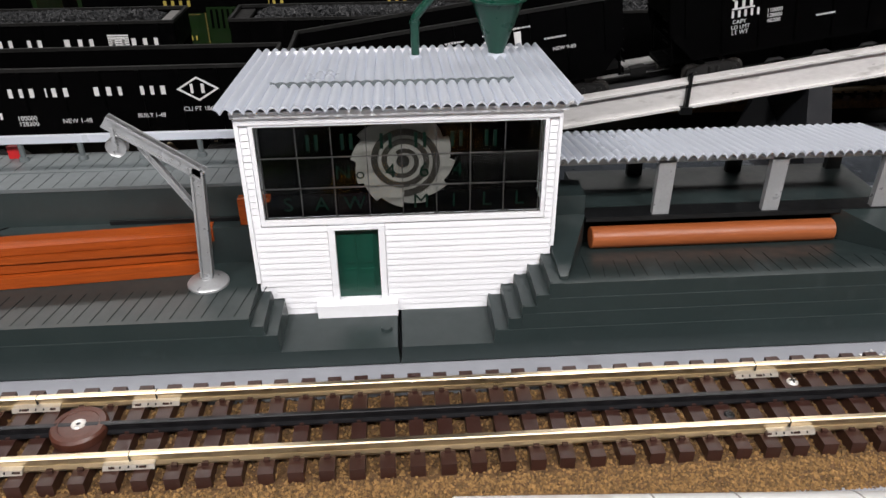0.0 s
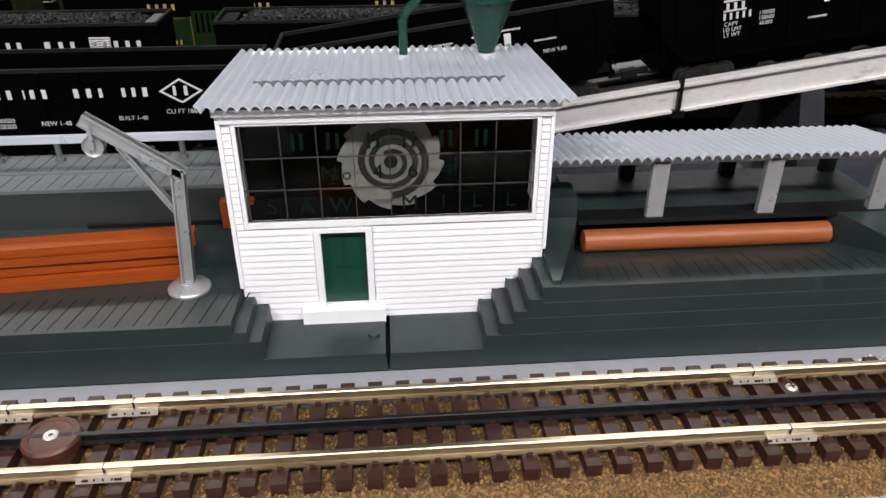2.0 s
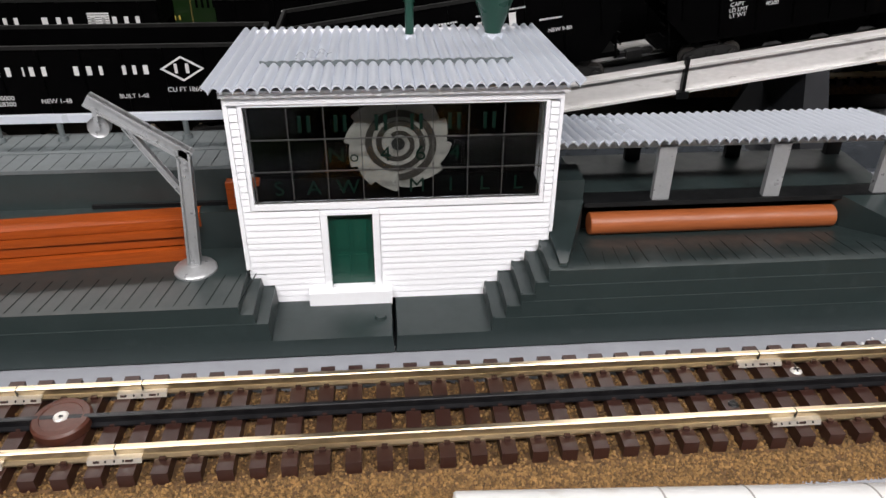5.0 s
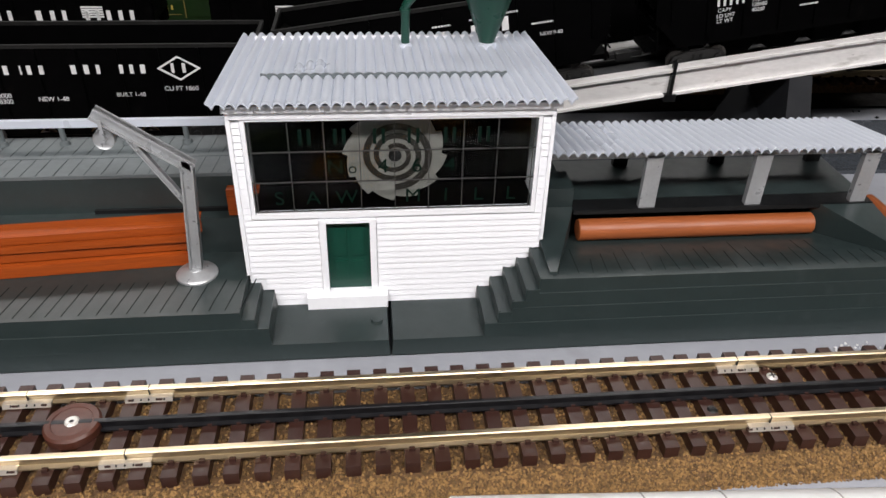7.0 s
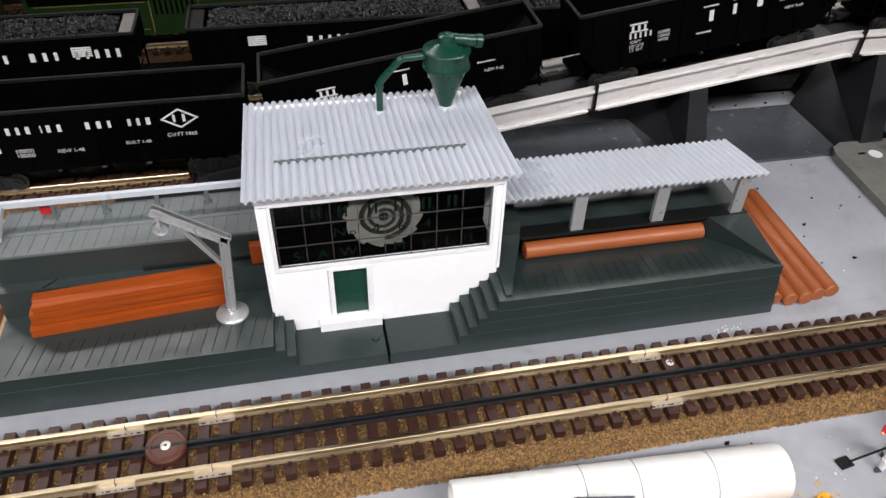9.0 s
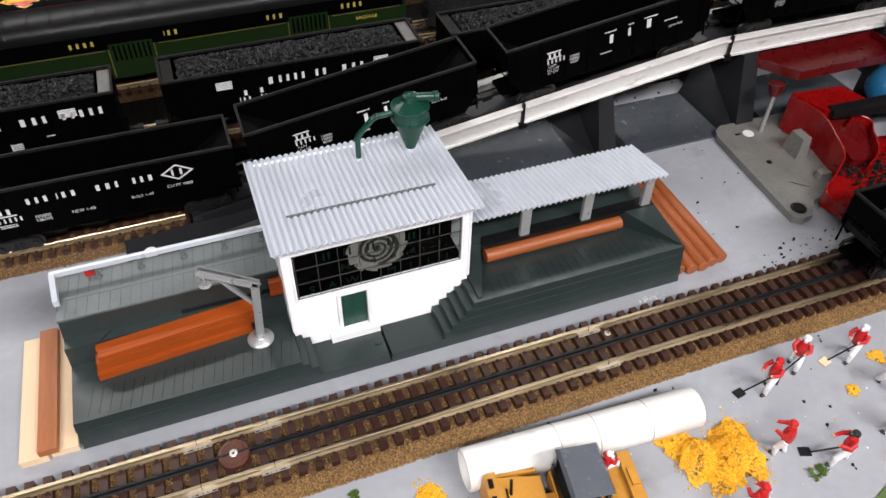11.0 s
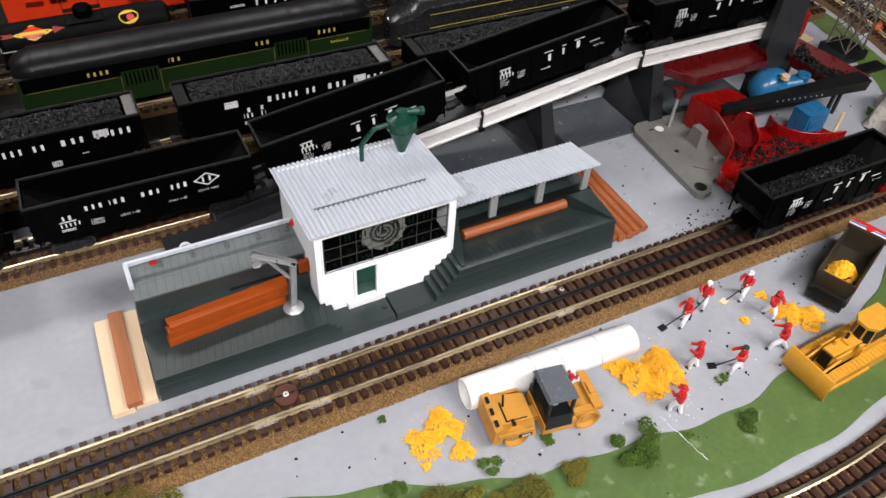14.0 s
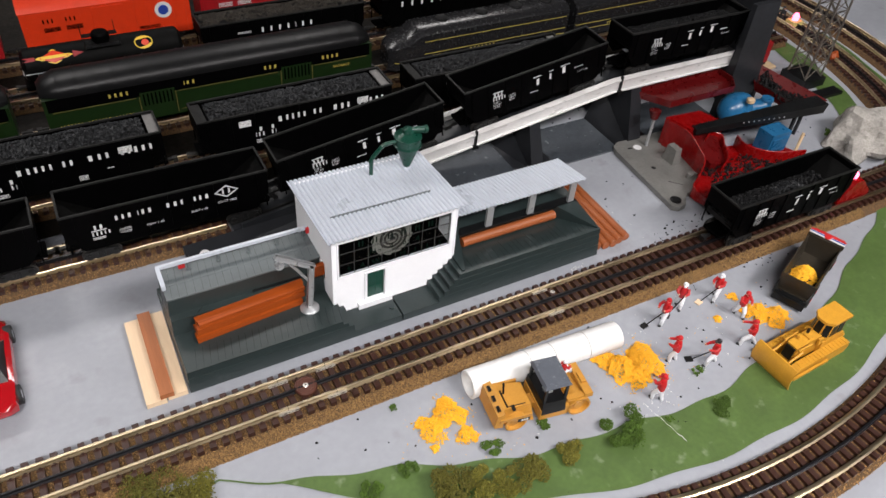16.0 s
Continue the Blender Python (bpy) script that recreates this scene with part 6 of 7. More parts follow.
b.box(0.5800, 0.1020, 0.0200, 0.6090, 0.1042, 0.0360)
b.bevel(0.0040, 3)
part("gear_box", b, M_BLUE, loader, "blue rounded gear box")
b = Mesh()
b.lathe([(0.0060, 0.066), (0.0060, 0.071), (0.0035, 0.0725)], (0.5840, 0.1660, -0.0040), 18)
part("filler_cap", b, M_TAN, loader, "cream filler cap")
b = Mesh()
b.tube((0.6080, 0.0840, 0.0110), (0.6190, 0.0900, 0.0480), 0.0022, n=12)
b.blob((0.6080, 0.0840, 0.0125), 0.0050, 2, rough=0.1, sub=2)
part("lever", b, M_TAN, loader, "cream plastic lever")
b = Mesh()
rim = [(0.6400, 0.2120), (0.6900, 0.2520), (0.7060, 0.1290), (0.6500, 0.1270)]
pan = [(0.6440, 0.2080), (0.6700, 0.2280), (0.6780, 0.1400), (0.6530, 0.1330)]
b.prism(pan, "z", 0.0440, 0.0458)
for i in range(4):
    j = (i + 1) % 4
    b.hull8([(*pan[i], 0.0440), (*pan[i], 0.0458), (*rim[i], 0.0575), (*rim[i], 0.0590), (*pan[j], 0.0440), (*pan[j], 0.0458), (*rim[j], 0.0575), (*rim[j], 0.0590)])
part("storage_tray", b, M_DKRED, loader, "faded red storage tray with sloping sides")
for px, py in pan:
    b = Mesh()
    b.box(px - 0.002, py - 0.002, 0.0, px + 0.002, py + 0.002, 0.0445)
    part("tray_leg", b, M_PYLON, loader)
P = []
while len(P) < 620:
    x, y = RNG.uniform(0.645, 0.688), RNG.uniform(0.134, 0.228)
    if x - 0.646 > (y - 0.205) * 1.2 and x < 0.676 + 0.008 * math.sin(y * 60):
        P.append((x, y, 0.0500 + RNG.uniform(0, 0.009) + max(0, x - 0.672) * 0.5))
tagged(from_lists("stored_coal", *crumbs(P, 0.0018, 0.0034), M_COALB, loader), kind="stuff")

b = Mesh()
b.tube((0.4080, 0.1480, 0.0073), (0.4080, 0.1480, 0.0077), 0.0030, n=16)
part("plate_hole", b, M_DARK, loader, "dark hole in the plate")
b = Mesh()
b.box(0.4030, 0.1968, 0.0079, 0.4090, 0.1992, 0.0083)
part("label_bar", b, M_DARK, loader)
b = Mesh()
b.hull8([(0.4060, 0.1150, 0.0074), (0.4060, 0.1150, 0.0077), (0.4200, 0.1020, 0.0074), (0.4200, 0.1020, 0.0077), (0.4067, 0.1156, 0.0074), (0.4067, 0.1156, 0.0077), (0.4207, 0.1026, 0.0074), (0.4207, 0.1026, 0.0077)])
part("plate_slot", b, M_DARK, loader)
P = []
for _ in range(420):
    a, k = RNG.uniform(0, 6.283), math.sqrt(RNG.random())
    P.append((0.4900 + 0.030 * k * math.cos(a), 0.0025 + 0.017 * k * math.sin(a), RAILZ + 0.0375 + 0.014 * (1 - k)))
tagged(from_lists("coal_pile", *crumbs(P, 0.0012, 0.0028), M_COAL), "small pile of black coal inside the hopper car", "coal", kind="stuff")

# ---- track bumper with a lit lamp ----
bump = thing("track_bumper", "red track bumper with a glowing red lamp", "track bumper", pose(0.6150, 0.0, RAILZ))
b = Mesh()
b.prism([(-0.030, -0.001), (0.032, -0.001), (0.030, 0.006), (0.006, 0.028), (-0.006, 0.028), (-0.030, 0.006)], "y", -0.0150, 0.0150)
b.bevel(0.0015, 2)
part("body", b, M_RED, bump)
b = Mesh()
b.lathe([(0.0040, 0.027), (0.0044, 0.031), (0.0038, 0.035), (0.0015, 0.037)], (-0.0010, -0.004, 0), 18)
part("lamp", b, M_GLOWRED, bump, "glowing red lamp")

# ---- yard on the near side: pipe, machines, foam, figures ----
b = Mesh()
n = 40
prof = [(0.0142, 0.0), (0.0148, 0.0006), (0.0148, 0.1742), (0.0142, 0.1750), (0.0126, 0.1750), (0.0126, 0.0)]
rings = []
for r, h in prof:
    rings.append([b.bm.verts.new((h, r * math.cos(2 * math.pi * i / n), r * math.sin(2 * math.pi * i / n))) for i in range(n)])
for k in range(len(prof)):
    r0, r1 = rings[k], rings[(k + 1) % len(prof)]
    for i in range(n):
        b.bm.faces.new((r0[i], r0[(i + 1) % n], r1[(i + 1) % n], r1[i]))
pipe = thing("pipe", "white plastic pipe lying on the grey yard", "pipe", pose(-0.0015, -0.0640, 0.0149, 0, 0, -3.0))
part("tube", b, M_PVC, pipe)
for x in (0.0660, 0.0940, 0.1340):
    b = Mesh()
    b.lathe([(0.01475, -0.0004), (0.0150, -0.0002), (0.0150, 0.0002), (0.01475, 0.0004)], (x, 0, 0), 40, "x")
    part("joint_line", b, mat("grey_pipe_joint", (0.40, 0.38, 0.36), 0.6), pipe)


def roller():
    v = thing("road_roller", "yellow tandem road roller model with black canopy", "road roller", pose(0.0490, -0.1050, 0.0012, 0, 0, -9.0))
    b = Mesh()
    b.hull8([(-0.0490, -0.0200, 0.0110), (-0.0470, -0.0195, 0.0270), (-0.0490, 0.0200, 0.0090), (-0.0470, 0.0195, 0.0270), (-0.0400, -0.0200, 0.0090), (-0.0400, -0.0195, 0.0300), (-0.0400, 0.0200, 0.0090), (-0.0400, 0.0195, 0.0300)])
    b.hull8([(-0.0400, -0.0170, 0.0120), (-0.0400, -0.0150, 0.0300), (-0.0400, 0.0170, 0.0120), (-0.0400, 0.0150, 0.0300), (-0.0080, -0.0190, 0.0080), (-0.0110, -0.0130, 0.0270), (-0.0080, 0.0190, 0.0080), (-0.0110, 0.0130, 0.0270)])
    b.box(-0.0440, -0.0212, 0.0185, -0.0120, -0.0190, 0.0225)
    b.box(-0.0440, 0.0190, 0.0185, -0.0120, 0.0212, 0.0225)
    b.bevel(0.0016, 2)
    part("rear_body", b, M_CAT, v)
    b = Mesh()
    b.hull8([(-0.0020, -0.0195, 0.0050), (-0.0020, -0.0195, 0.0180), (-0.0020, 0.0195, 0.0050), (-0.0020, 0.0195, 0.0180), (0.0280, -0.0195, 0.0050), (0.0280, -0.0195, 0.0180), (0.0280, 0.0195, 0.0050), (0.0280, 0.0195, 0.0180)])
    b.hull8([(0.0250, -0.0190, 0.0225), (0.0250, -0.0185, 0.0262), (0.0250, -0.0130, 0.0225), (0.0250, -0.0130, 0.0262), (0.0520, -0.0190, 0.0232), (0.0500, -0.0185, 0.0262), (0.0520, -0.0130, 0.0232), (0.0500, -0.0130, 0.0262)])
    b.hull8([(0.0250, 0.0170, 0.0120), (0.0250, 0.0170, 0.0250), (0.0250, 0.0212, 0.0120), (0.0250, 0.0200, 0.0250), (0.0520, 0.0170, 0.0150), (0.0500, 0.0170, 0.0240), (0.0520, 0.0212, 0.0150), (0.0500, 0.0200, 0.0240)])
    b.box(0.0430, -0.0190, 0.0235, 0.0515, 0.0190, 0.0285)
    b.box(0.0450, -0.0060, 0.0275, 0.0500, 0.0060, 0.0310)
    b.box(-0.0080, -0.0060, 0.0070, 0.0000, 0.0060, 0.0150)
    b.bevel(0.0012, 2)
    part("front_body", b, M_CAT, v)
    for x, r in ((-0.0270, 0.0110), (0.0395, 0.0118)):
        b = Mesh()
        b.lathe([(r * 0.12, -0.0180), (r * 0.38, -0.0180), (r * 0.44, -0.0165), (r * 0.80, -0.0165), (r * 0.86, -0.0204), (r, -0.0204), (r, 0.0204), (r * 0.86, 0.0204), (r * 0.80, 0.0165), (r * 0.44, 0.0165), (r * 0.38, 0.0180), (r * 0.12, 0.0180)], (x, 0, r), 36, "y")
        part("drum", b, M_CAT, v)
    b = Mesh()
    b.hull8([(-0.0010, -0.0203, 0.0130), (-0.0010, -0.0185, 0.0290), (-0.0010, 0.0203, 0.0130), (-0.0010, 0.0185, 0.0290), (0.0240, -0.0203, 0.0130), (0.0230, -0.0185, 0.0280), (0.0240, 0.0203, 0.0130), (0.0230, 0.0185, 0.0280)])
    b.bevel(0.001)
    part("operator_platform", b, M_DARK, v, "black operator platform")
    for x in (0.0010, 0.0225):
        for y in (-0.0160, 0.0160):
            b = Mesh()
            b.box(x - 0.0012, y - 0.0012, 0.0270, x + 0.0012, y + 0.0012, 0.0490)
            part("canopy_post", b, M_DARK, v)
    b = Mesh()
    b.hull8([(-0.0020, -0.0180, 0.0480), (0.0000, -0.0160, 0.0512), (-0.0020, 0.0180, 0.0480), (0.0000, 0.0160, 0.0512), (0.0260, -0.0180, 0.0480), (0.0240, -0.0160, 0.0512), (0.0260, 0.0180, 0.0480), (0.0240, 0.0160, 0.0512)])
    b.bevel(0.0012, 2)
    # blue-grey base colour carries the overhead reflection on a black canopy
    part("canopy", b, mat("canopy_with_sheen", (0.10, 0.11, 0.13), 0.22, var=0.1), v, "black canopy, greyed for its reflected sheen")
    b = Mesh()
    b.box(0.0060, -0.0080, 0.0270, 0.0130, 0.0000, 0.0300)
    b.box(0.0120, -0.0080, 0.0280, 0.0135, 0.0000, 0.0370)
    part("seat", b, M_SILVER, v, "pale grey seat")
    b = Mesh()
    b.tube((-0.0330, 0.0030, 0.0290), (-0.0330, 0.0060, 0.0410), 0.0011, n=8)
    b.box(-0.0360, -0.0130, 0.0296, -0.0350, 0.0060, 0.0312)
    b.box(-0.0360, -0.0130, 0.0296, -0.0170, -0.0122, 0.0300)
    part("exhaust", b, M_DARK, v, "black exhaust stack")
    for x, y in ((-0.0440, -0.0120), (-0.0440, 0.0120), (-0.0440, 0.0), (-0.030, -0.0148)):
        b = Mesh()
        b.box(x - 0.0015, y - 0.0030, 0.0284, x + 0.0015, y + 0.0030, 0.0302)
        part("louvre", b, M_DARK, v)
    b = Mesh()
    b.box(-0.0260, -0.0216, 0.0140, -0.0140, -0.0210, 0.0185)
    part("badge", b, M_DARK, v, "black badge strip")
    b = Mesh()
    for k in range(3):
        b.box(-0.0230 + k * 0.0026, -0.0219, 0.0152, -0.0212 + k * 0.0026, -0.0214, 0.0176)
    tagged(part("badge_bars", b, M_LETTER, v, "plain pale bars on the badge"), kind="stuff")
    return v


roller()


def dozer():
    v = thing("bulldozer", "yellow crawler bulldozer model with a wide front blade", "bulldozer", pose(0.3525, -0.1715, 0.0012, 0, 0, 3.0) @ Matrix.Diagonal((1.06, 0.98, 1.12, 1.0)))
    b = Mesh()
    pr = []
    for i in range(9):
        a = -0.9 + i * 0.225
        pr.append((-0.0470 - 0.010 * math.cos(a) + 0.004, 0.0125 + 0.0125 * math.sin(a) / math.sin(0.9)))
    pr2 = [(x + 0.0016, z) for x, z in pr[::-1]]
    b.prism(pr + pr2, "y", -0.0270, 0.0235)
    part("blade", b, M_CATD, v, "wide yellow blade")
    for s in (-1, 1):
        b = Mesh()
        prof = []
        for i in range(10):
            a = math.pi / 2 + math.pi * i / 9
            prof.append((-0.0290 + 0.0072 * math.cos(a), 0.0074 + 0.0072 * math.sin(a)))
        for i in range(10):
            a = -math.pi / 2 + math.pi * i / 9
            prof.append((0.0390 + 0.0066 * math.cos(a), 0.0068 + 0.0066 * math.sin(a)))
        b.prism(prof, "y", s * 0.0165 - 0.0048, s * 0.0165 + 0.0048)
        b.bevel(0.0008)
        tr = part("crawler_track", b, M_CATD, v)
        for k in range(15):
            b = Mesh()
            b.box(-0.0300 + k * 0.0049, s * 0.0165 - 0.0050, 0.0130, -0.0256 + k * 0.0049, s * 0.0165 + 0.0050, 0.0148)
            part("track_shoe", b, M_CATD, tr)
        b = Mesh()
        b.box(-0.0420, s * 0.0235 - 0.0012, 0.0060, 0.0100, s * 0.0235 + 0.0012, 0.0090)
        part("push_arm", b, M_CATD, v)
    b = Mesh()
    b.hull8([(-0.0300, -0.0072, 0.0080), (-0.0290, -0.0064, 0.0280), (-0.0300, 0.0072, 0.0080), (-0.0290, 0.0064, 0.0280), (0.0080, -0.0075, 0.0080), (0.0060, -0.0070, 0.0305), (0.0080, 0.0075, 0.0080), (0.0060, 0.0070, 0.0305)])
    b.box(0.0060, -0.0115, 0.0080, 0.0400, 0.0115, 0.0230)
    b.bevel(0.0012, 2)
    part("hood", b, M_CATD, v)
    b = Mesh()
    b.box(-0.0310, -0.0056, 0.0120, -0.0288, 0.0056, 0.0262)
    part("grille", b, M_DARK, v, "black radiator grille")
    b = Mesh()
    for s in (-1, 1):
        b.tube((-0.0440, s * 0.0100, 0.0150), (-0.0220, s * 0.0100, 0.0230), 0.0014, n=10)
        b.tube((-0.0300, s * 0.0090, 0.0280), (-0.0120, s * 0.0095, 0.0290), 0.0012, n=10)
    part("lift_cylinder", b, M_CATD, v)
    b = Mesh()
    def cab_ring(k, z):
        return [(x * k + 0.0205 * (1 - k), y * k, z) for x, y in ((0.0040, -0.0050), (0.0110, -0.0112), (0.0340, -0.0112), (0.0340, 0.0112), (0.0110, 0.0112), (0.0040, 0.0050))]
    lo, hi = cab_ring(1.0, 0.0230), cab_ring(0.90, 0.0450)
    vs = [b.bm.verts.new(p) for p in lo + hi]
    for i in range(6):
        j = (i + 1) % 6
        b.bm.faces.new((vs[i], vs[j], vs[6 + j], vs[6 + i]))
    b.bm.faces.new(vs[:6]), b.bm.faces.new(vs[6:])
    cab = part("cab", b, M_CATD, v)
    for i in range(6):
        j = (i + 1) % 6
        a0, a1, c0, c1 = Vector(lo[i]), Vector(lo[j]), Vector(hi[i]), Vector(hi[j])
        out = (a1 - a0).cross(Vector((0, 0, 1))).normalized() * 0.0004
        cuts = ((0.10, 0.90),) if i != 1 and i != 3 else ((0.06, 0.47), (0.55, 0.94))
        for u0, u1 in cuts:
            q = []
            for u, w in ((u0, 0.22), (u1, 0.22), (u1, 0.92), (u0, 0.92)):
                q.append(a0.lerp(a1, u).lerp(c0.lerp(c1, u), w))
            g = Mesh()
            g.hull8([tuple(p + o) for p in (q[0], q[1]) for o in (out, -out)] + [tuple(p + o) for p in (q[3], q[2]) for o in (out, -out)])
            part("cab_window", g, M_DARK, cab, "dark cab window")
    b = Mesh()
    rf = [(0.0030, -0.0055), (0.0100, -0.0122), (0.0370, -0.0122), (0.0370, 0.0122), (0.0100, 0.0122), (0.0030, 0.0055)]
    b.prism(rf, "z", 0.0447, 0.0475)
    b.bevel(0.0009)
    part("cab_roof", b, M_CATD, v)
    b = Mesh()
    b.box(-0.0100, -0.0040, 0.0290, -0.0020, 0.0040, 0.0312)
    b.tube((-0.0180, 0.0040, 0.0280), (-0.0180, 0.0040, 0.0330), 0.0018, n=12)
    b.box(0.0000, -0.0105, 0.0220, 0.0060, -0.0080, 0.0290)
    b.box(0.0000, 0.0080, 0.0220, 0.0060, 0.0105, 0.0290)
    b.bevel(0.0005)
    part("hood_fittings", b, M_CATD, v)
    b = Mesh()
    b.box(0.0400, -0.0030, 0.0090, 0.0520, 0.0030, 0.0130)
    b.box(0.0480, -0.0100, 0.0090, 0.0510, 0.0100, 0.0125)
    b.hull8([(0.0480, -0.0015, 0.0020), (0.0490, -0.0015, 0.0100), (0.0480, 0.0015, 0.0020), (0.0490, 0.0015, 0.0100), (0.0500, -0.0015, 0.0020), (0.0520, -0.0015, 0.0100), (0.0500, 0.0015, 0.0020), (0.0520, 0.0015, 0.0100)])
    part("ripper", b, M_CATD, v)
    b = Mesh()
    b.tube((-0.0050, 0.0030, 0.0280), (-0.0050, 0.0030, 0.0360), 0.0016, n=10)
    part("exhaust", b, M_DARK, v)


dozer()


def dump_truck():
    v = thing("dump_truck", "olive-brown toy dump truck with red cab, loaded with orange foam", "dump truck", pose(0.4400, -0.0925, 0.0, 0, 0, 22.7))
    b = Mesh()
    X0, X1, Y, Z0, Z1, T = -0.048, 0.040, 0.0200, 0.0150, 0.0400, 0.0016
    for s in (-1, 1):
        b.hull8([(X0 + 0.005, s * (Y - 0.003), Z0), (X0, s * Y, Z1), (X0 + 0.005, s * (Y - 0.003 - T), Z0), (X0, s * (Y - T), Z1), (X1, s * (Y - 0.003), Z0), (X1, s * Y, Z1), (X1, s * (Y - 0.003 - T), Z0), (X1, s * (Y - T), Z1)])
    b.box(X0 + 0.004, -Y + 0.003, Z0 - 0.001, X1, Y - 0.003, Z0 + 0.001)
    b.hull8([(X0 + 0.005, -Y + 0.003, Z0), (X0, -Y + T, Z1), (X0 + 0.005, Y - 0.003, Z0), (X0, Y - T, Z1), (X0 + 0.0066, -Y + 0.003, Z0), (X0 + T, -Y + T, Z1), (X0 + 0.0066, Y - 0.003, Z0), (X0 + T, Y - T, Z1)])
    b.box(X1 - T, -Y + T, Z0, X1, Y - T, Z1 + 0.003)
    part("bed", b, M_TRUCKB, v, "olive-brown open dump bed")
    b = Mesh()
    b.box(X1, -Y - 0.001, Z1 - 0.002, X1 + 0.010, Y + 0.001, Z1 + 0.004)
    part("cab_shield", b, M_TRUCKB, v)
    for y0, y1, m in ((-0.0210, 0.0210, M_LETTER), (-0.0205, -0.0030, M_BLUESTRIPE), (0.0030, 0.0205, M_BLUESTRIPE)):
        b = Mesh()
        k = 0.0 if m is M_LETTER else 0.0005
        b.box(X1 + 0.001 + (0.0005 if k == 0 else 0.0030), y0, Z1 + 0.0040, X1 + 0.0092 - (0.0 if k == 0 else 0.0035), y1, Z1 + 0.0046 + k)
        part("stripe", b, m, v)
    b = Mesh()
    b.tube((X1 + 0.0050, 0, Z1 + 0.0040), (X1 + 0.0050, 0, Z1 + 0.0054), 0.0042, n=16)
    b.box(X1 + 0.0070, -0.021, Z1 + 0.0040, X1 + 0.0098, 0.021, Z1 + 0.0051)
    part("emblem", b, M_FIGR, v, "red round emblem")
    b = Mesh()
    b.box(X1 + 0.001, -0.0180, 0.0090, X1 + 0.0240, 0.0180, 0.0370)
    b.bevel(0.003, 2)
    part("cab", b, M_FIGR, v, "bright red cab")
    b = Mesh()
    b.box(-0.050, -0.0120, 0.0070, 0.050, 0.0120, 0.0140)
    b.box(-0.052, -0.0180, 0.0040, -0.046, 0.0180, 0.0130)
    part("chassis", b, M_DARK, v)
    for x in (-0.034, -0.012, 0.050):
        for s in (-1, 1):
            b = Mesh()
            b.lathe([(0.0040, -0.0036), (0.0085, -0.0036), (0.0094, -0.0026), (0.0094, 0.0026), (0.0085, 0.0036), (0.0040, 0.0036)], (0, 0, 0), 24, "y")
            o = part("tyre", b, M_RUBBER, v)
            o.matrix_basis = pose(x, s * 0.0165, 0.0095)
            w = Mesh()
            w.lathe([(0.0010, -0.0039), (0.0042, -0.0038), (0.0042, 0.0038), (0.0010, 0.0039)], (0, 0, 0), 16, "y")
            part("rim", w, M_FIGR, o, "red wheel rim")


dump_truck()


def foam(name, blobs, count, label, lo=0.0004, hi=0.0012):
    """A heap of foam crumbs over a few round mounds: (x, y, radius, height)."""
    P = []
    for x, y, r, h, share in blobs:
        for _ in range(int(5.0 * count * share)):
            a, k = RNG.uniform(0, 6.283), math.sqrt(RNG.random()) ** 0.9
            stray = RNG.random() < 0.04
            q = k * (1.35 if stray else 1) * (1 + 0.22 * math.sin(3 * a + x * 90) + 0.12 * math.sin(7 * a + y * 200))
            z = 0 if stray or q > 1 else 1.5 * h * (1 - q ** 1.6) * RNG.uniform(0.8, 1.0) * (1 + 0.35 * noise.noise(Vector((q * r * math.cos(a) * 160 + x * 50, q * r * math.sin(a) * 160, 1.0))))
            P.append((x + r * q * math.cos(a), y + r * q * math.sin(a) * 0.9, 0.0008 + z))
    tagged(from_lists(name, *crumbs(P, lo, hi), M_FOAM), label, "foam crumbs", kind="stuff")


foam("foam_heap", [(0.160, -0.104, 0.018, 0.010, 0.3), (0.182, -0.112, 0.022, 0.014, 0.42), (0.150, -0.088, 0.012, 0.003, 0.08), (0.192, -0.098, 0.015, 0.008, 0.15), (0.168, -0.123, 0.013, 0.005, 0.1)], 2100, "heap of bright orange foam crumbs on the grey yard")
foam("foam_heap", [(0.352, -0.106, 0.015, 0.008, 0.4), (0.368, -0.120, 0.016, 0.009, 0.5), (0.346, -0.075, 0.006, 0.002, 0.06), (0.305, -0.094, 0.005, 0.002, 0.04)], 950, "flat heap of bright orange foam crumbs")
foam("foam_heap", [(-0.030, -0.078, 0.017, 0.007, 0.45), (-0.052, -0.084, 0.014, 0.004, 0.25), (-0.026, -0.066, 0.008, 0.004, 0.1), (-0.024, -0.106, 0.010, 0.004, 0.14), (-0.058, -0.106, 0.004, 0.002, 0.03), (-0.050, -0.098, 0.008, 0.001, 0.03)], 1150, "spread heap of bright orange foam crumbs")
tc, ts = math.cos(radians(22.7)), math.sin(radians(22.7))
P = []
for _ in range(620):
    a, k = RNG.uniform(0, 6.283), math.sqrt(RNG.random())
    u, w = -0.012 + 0.024 * k * math.cos(a), 0.0145 * k * math.sin(a)
    P.append((0.4400 + u * tc - w * ts, -0.0925 + u * ts + w * tc, 0.0170 + 0.0150 * (1 - k ** 1.5)))
tagged(from_lists("foam_load", *crumbs(P, 0.0012, 0.0026), M_FOAM), "load of orange foam crumbs in the truck bed", "foam crumbs", kind="stuff")


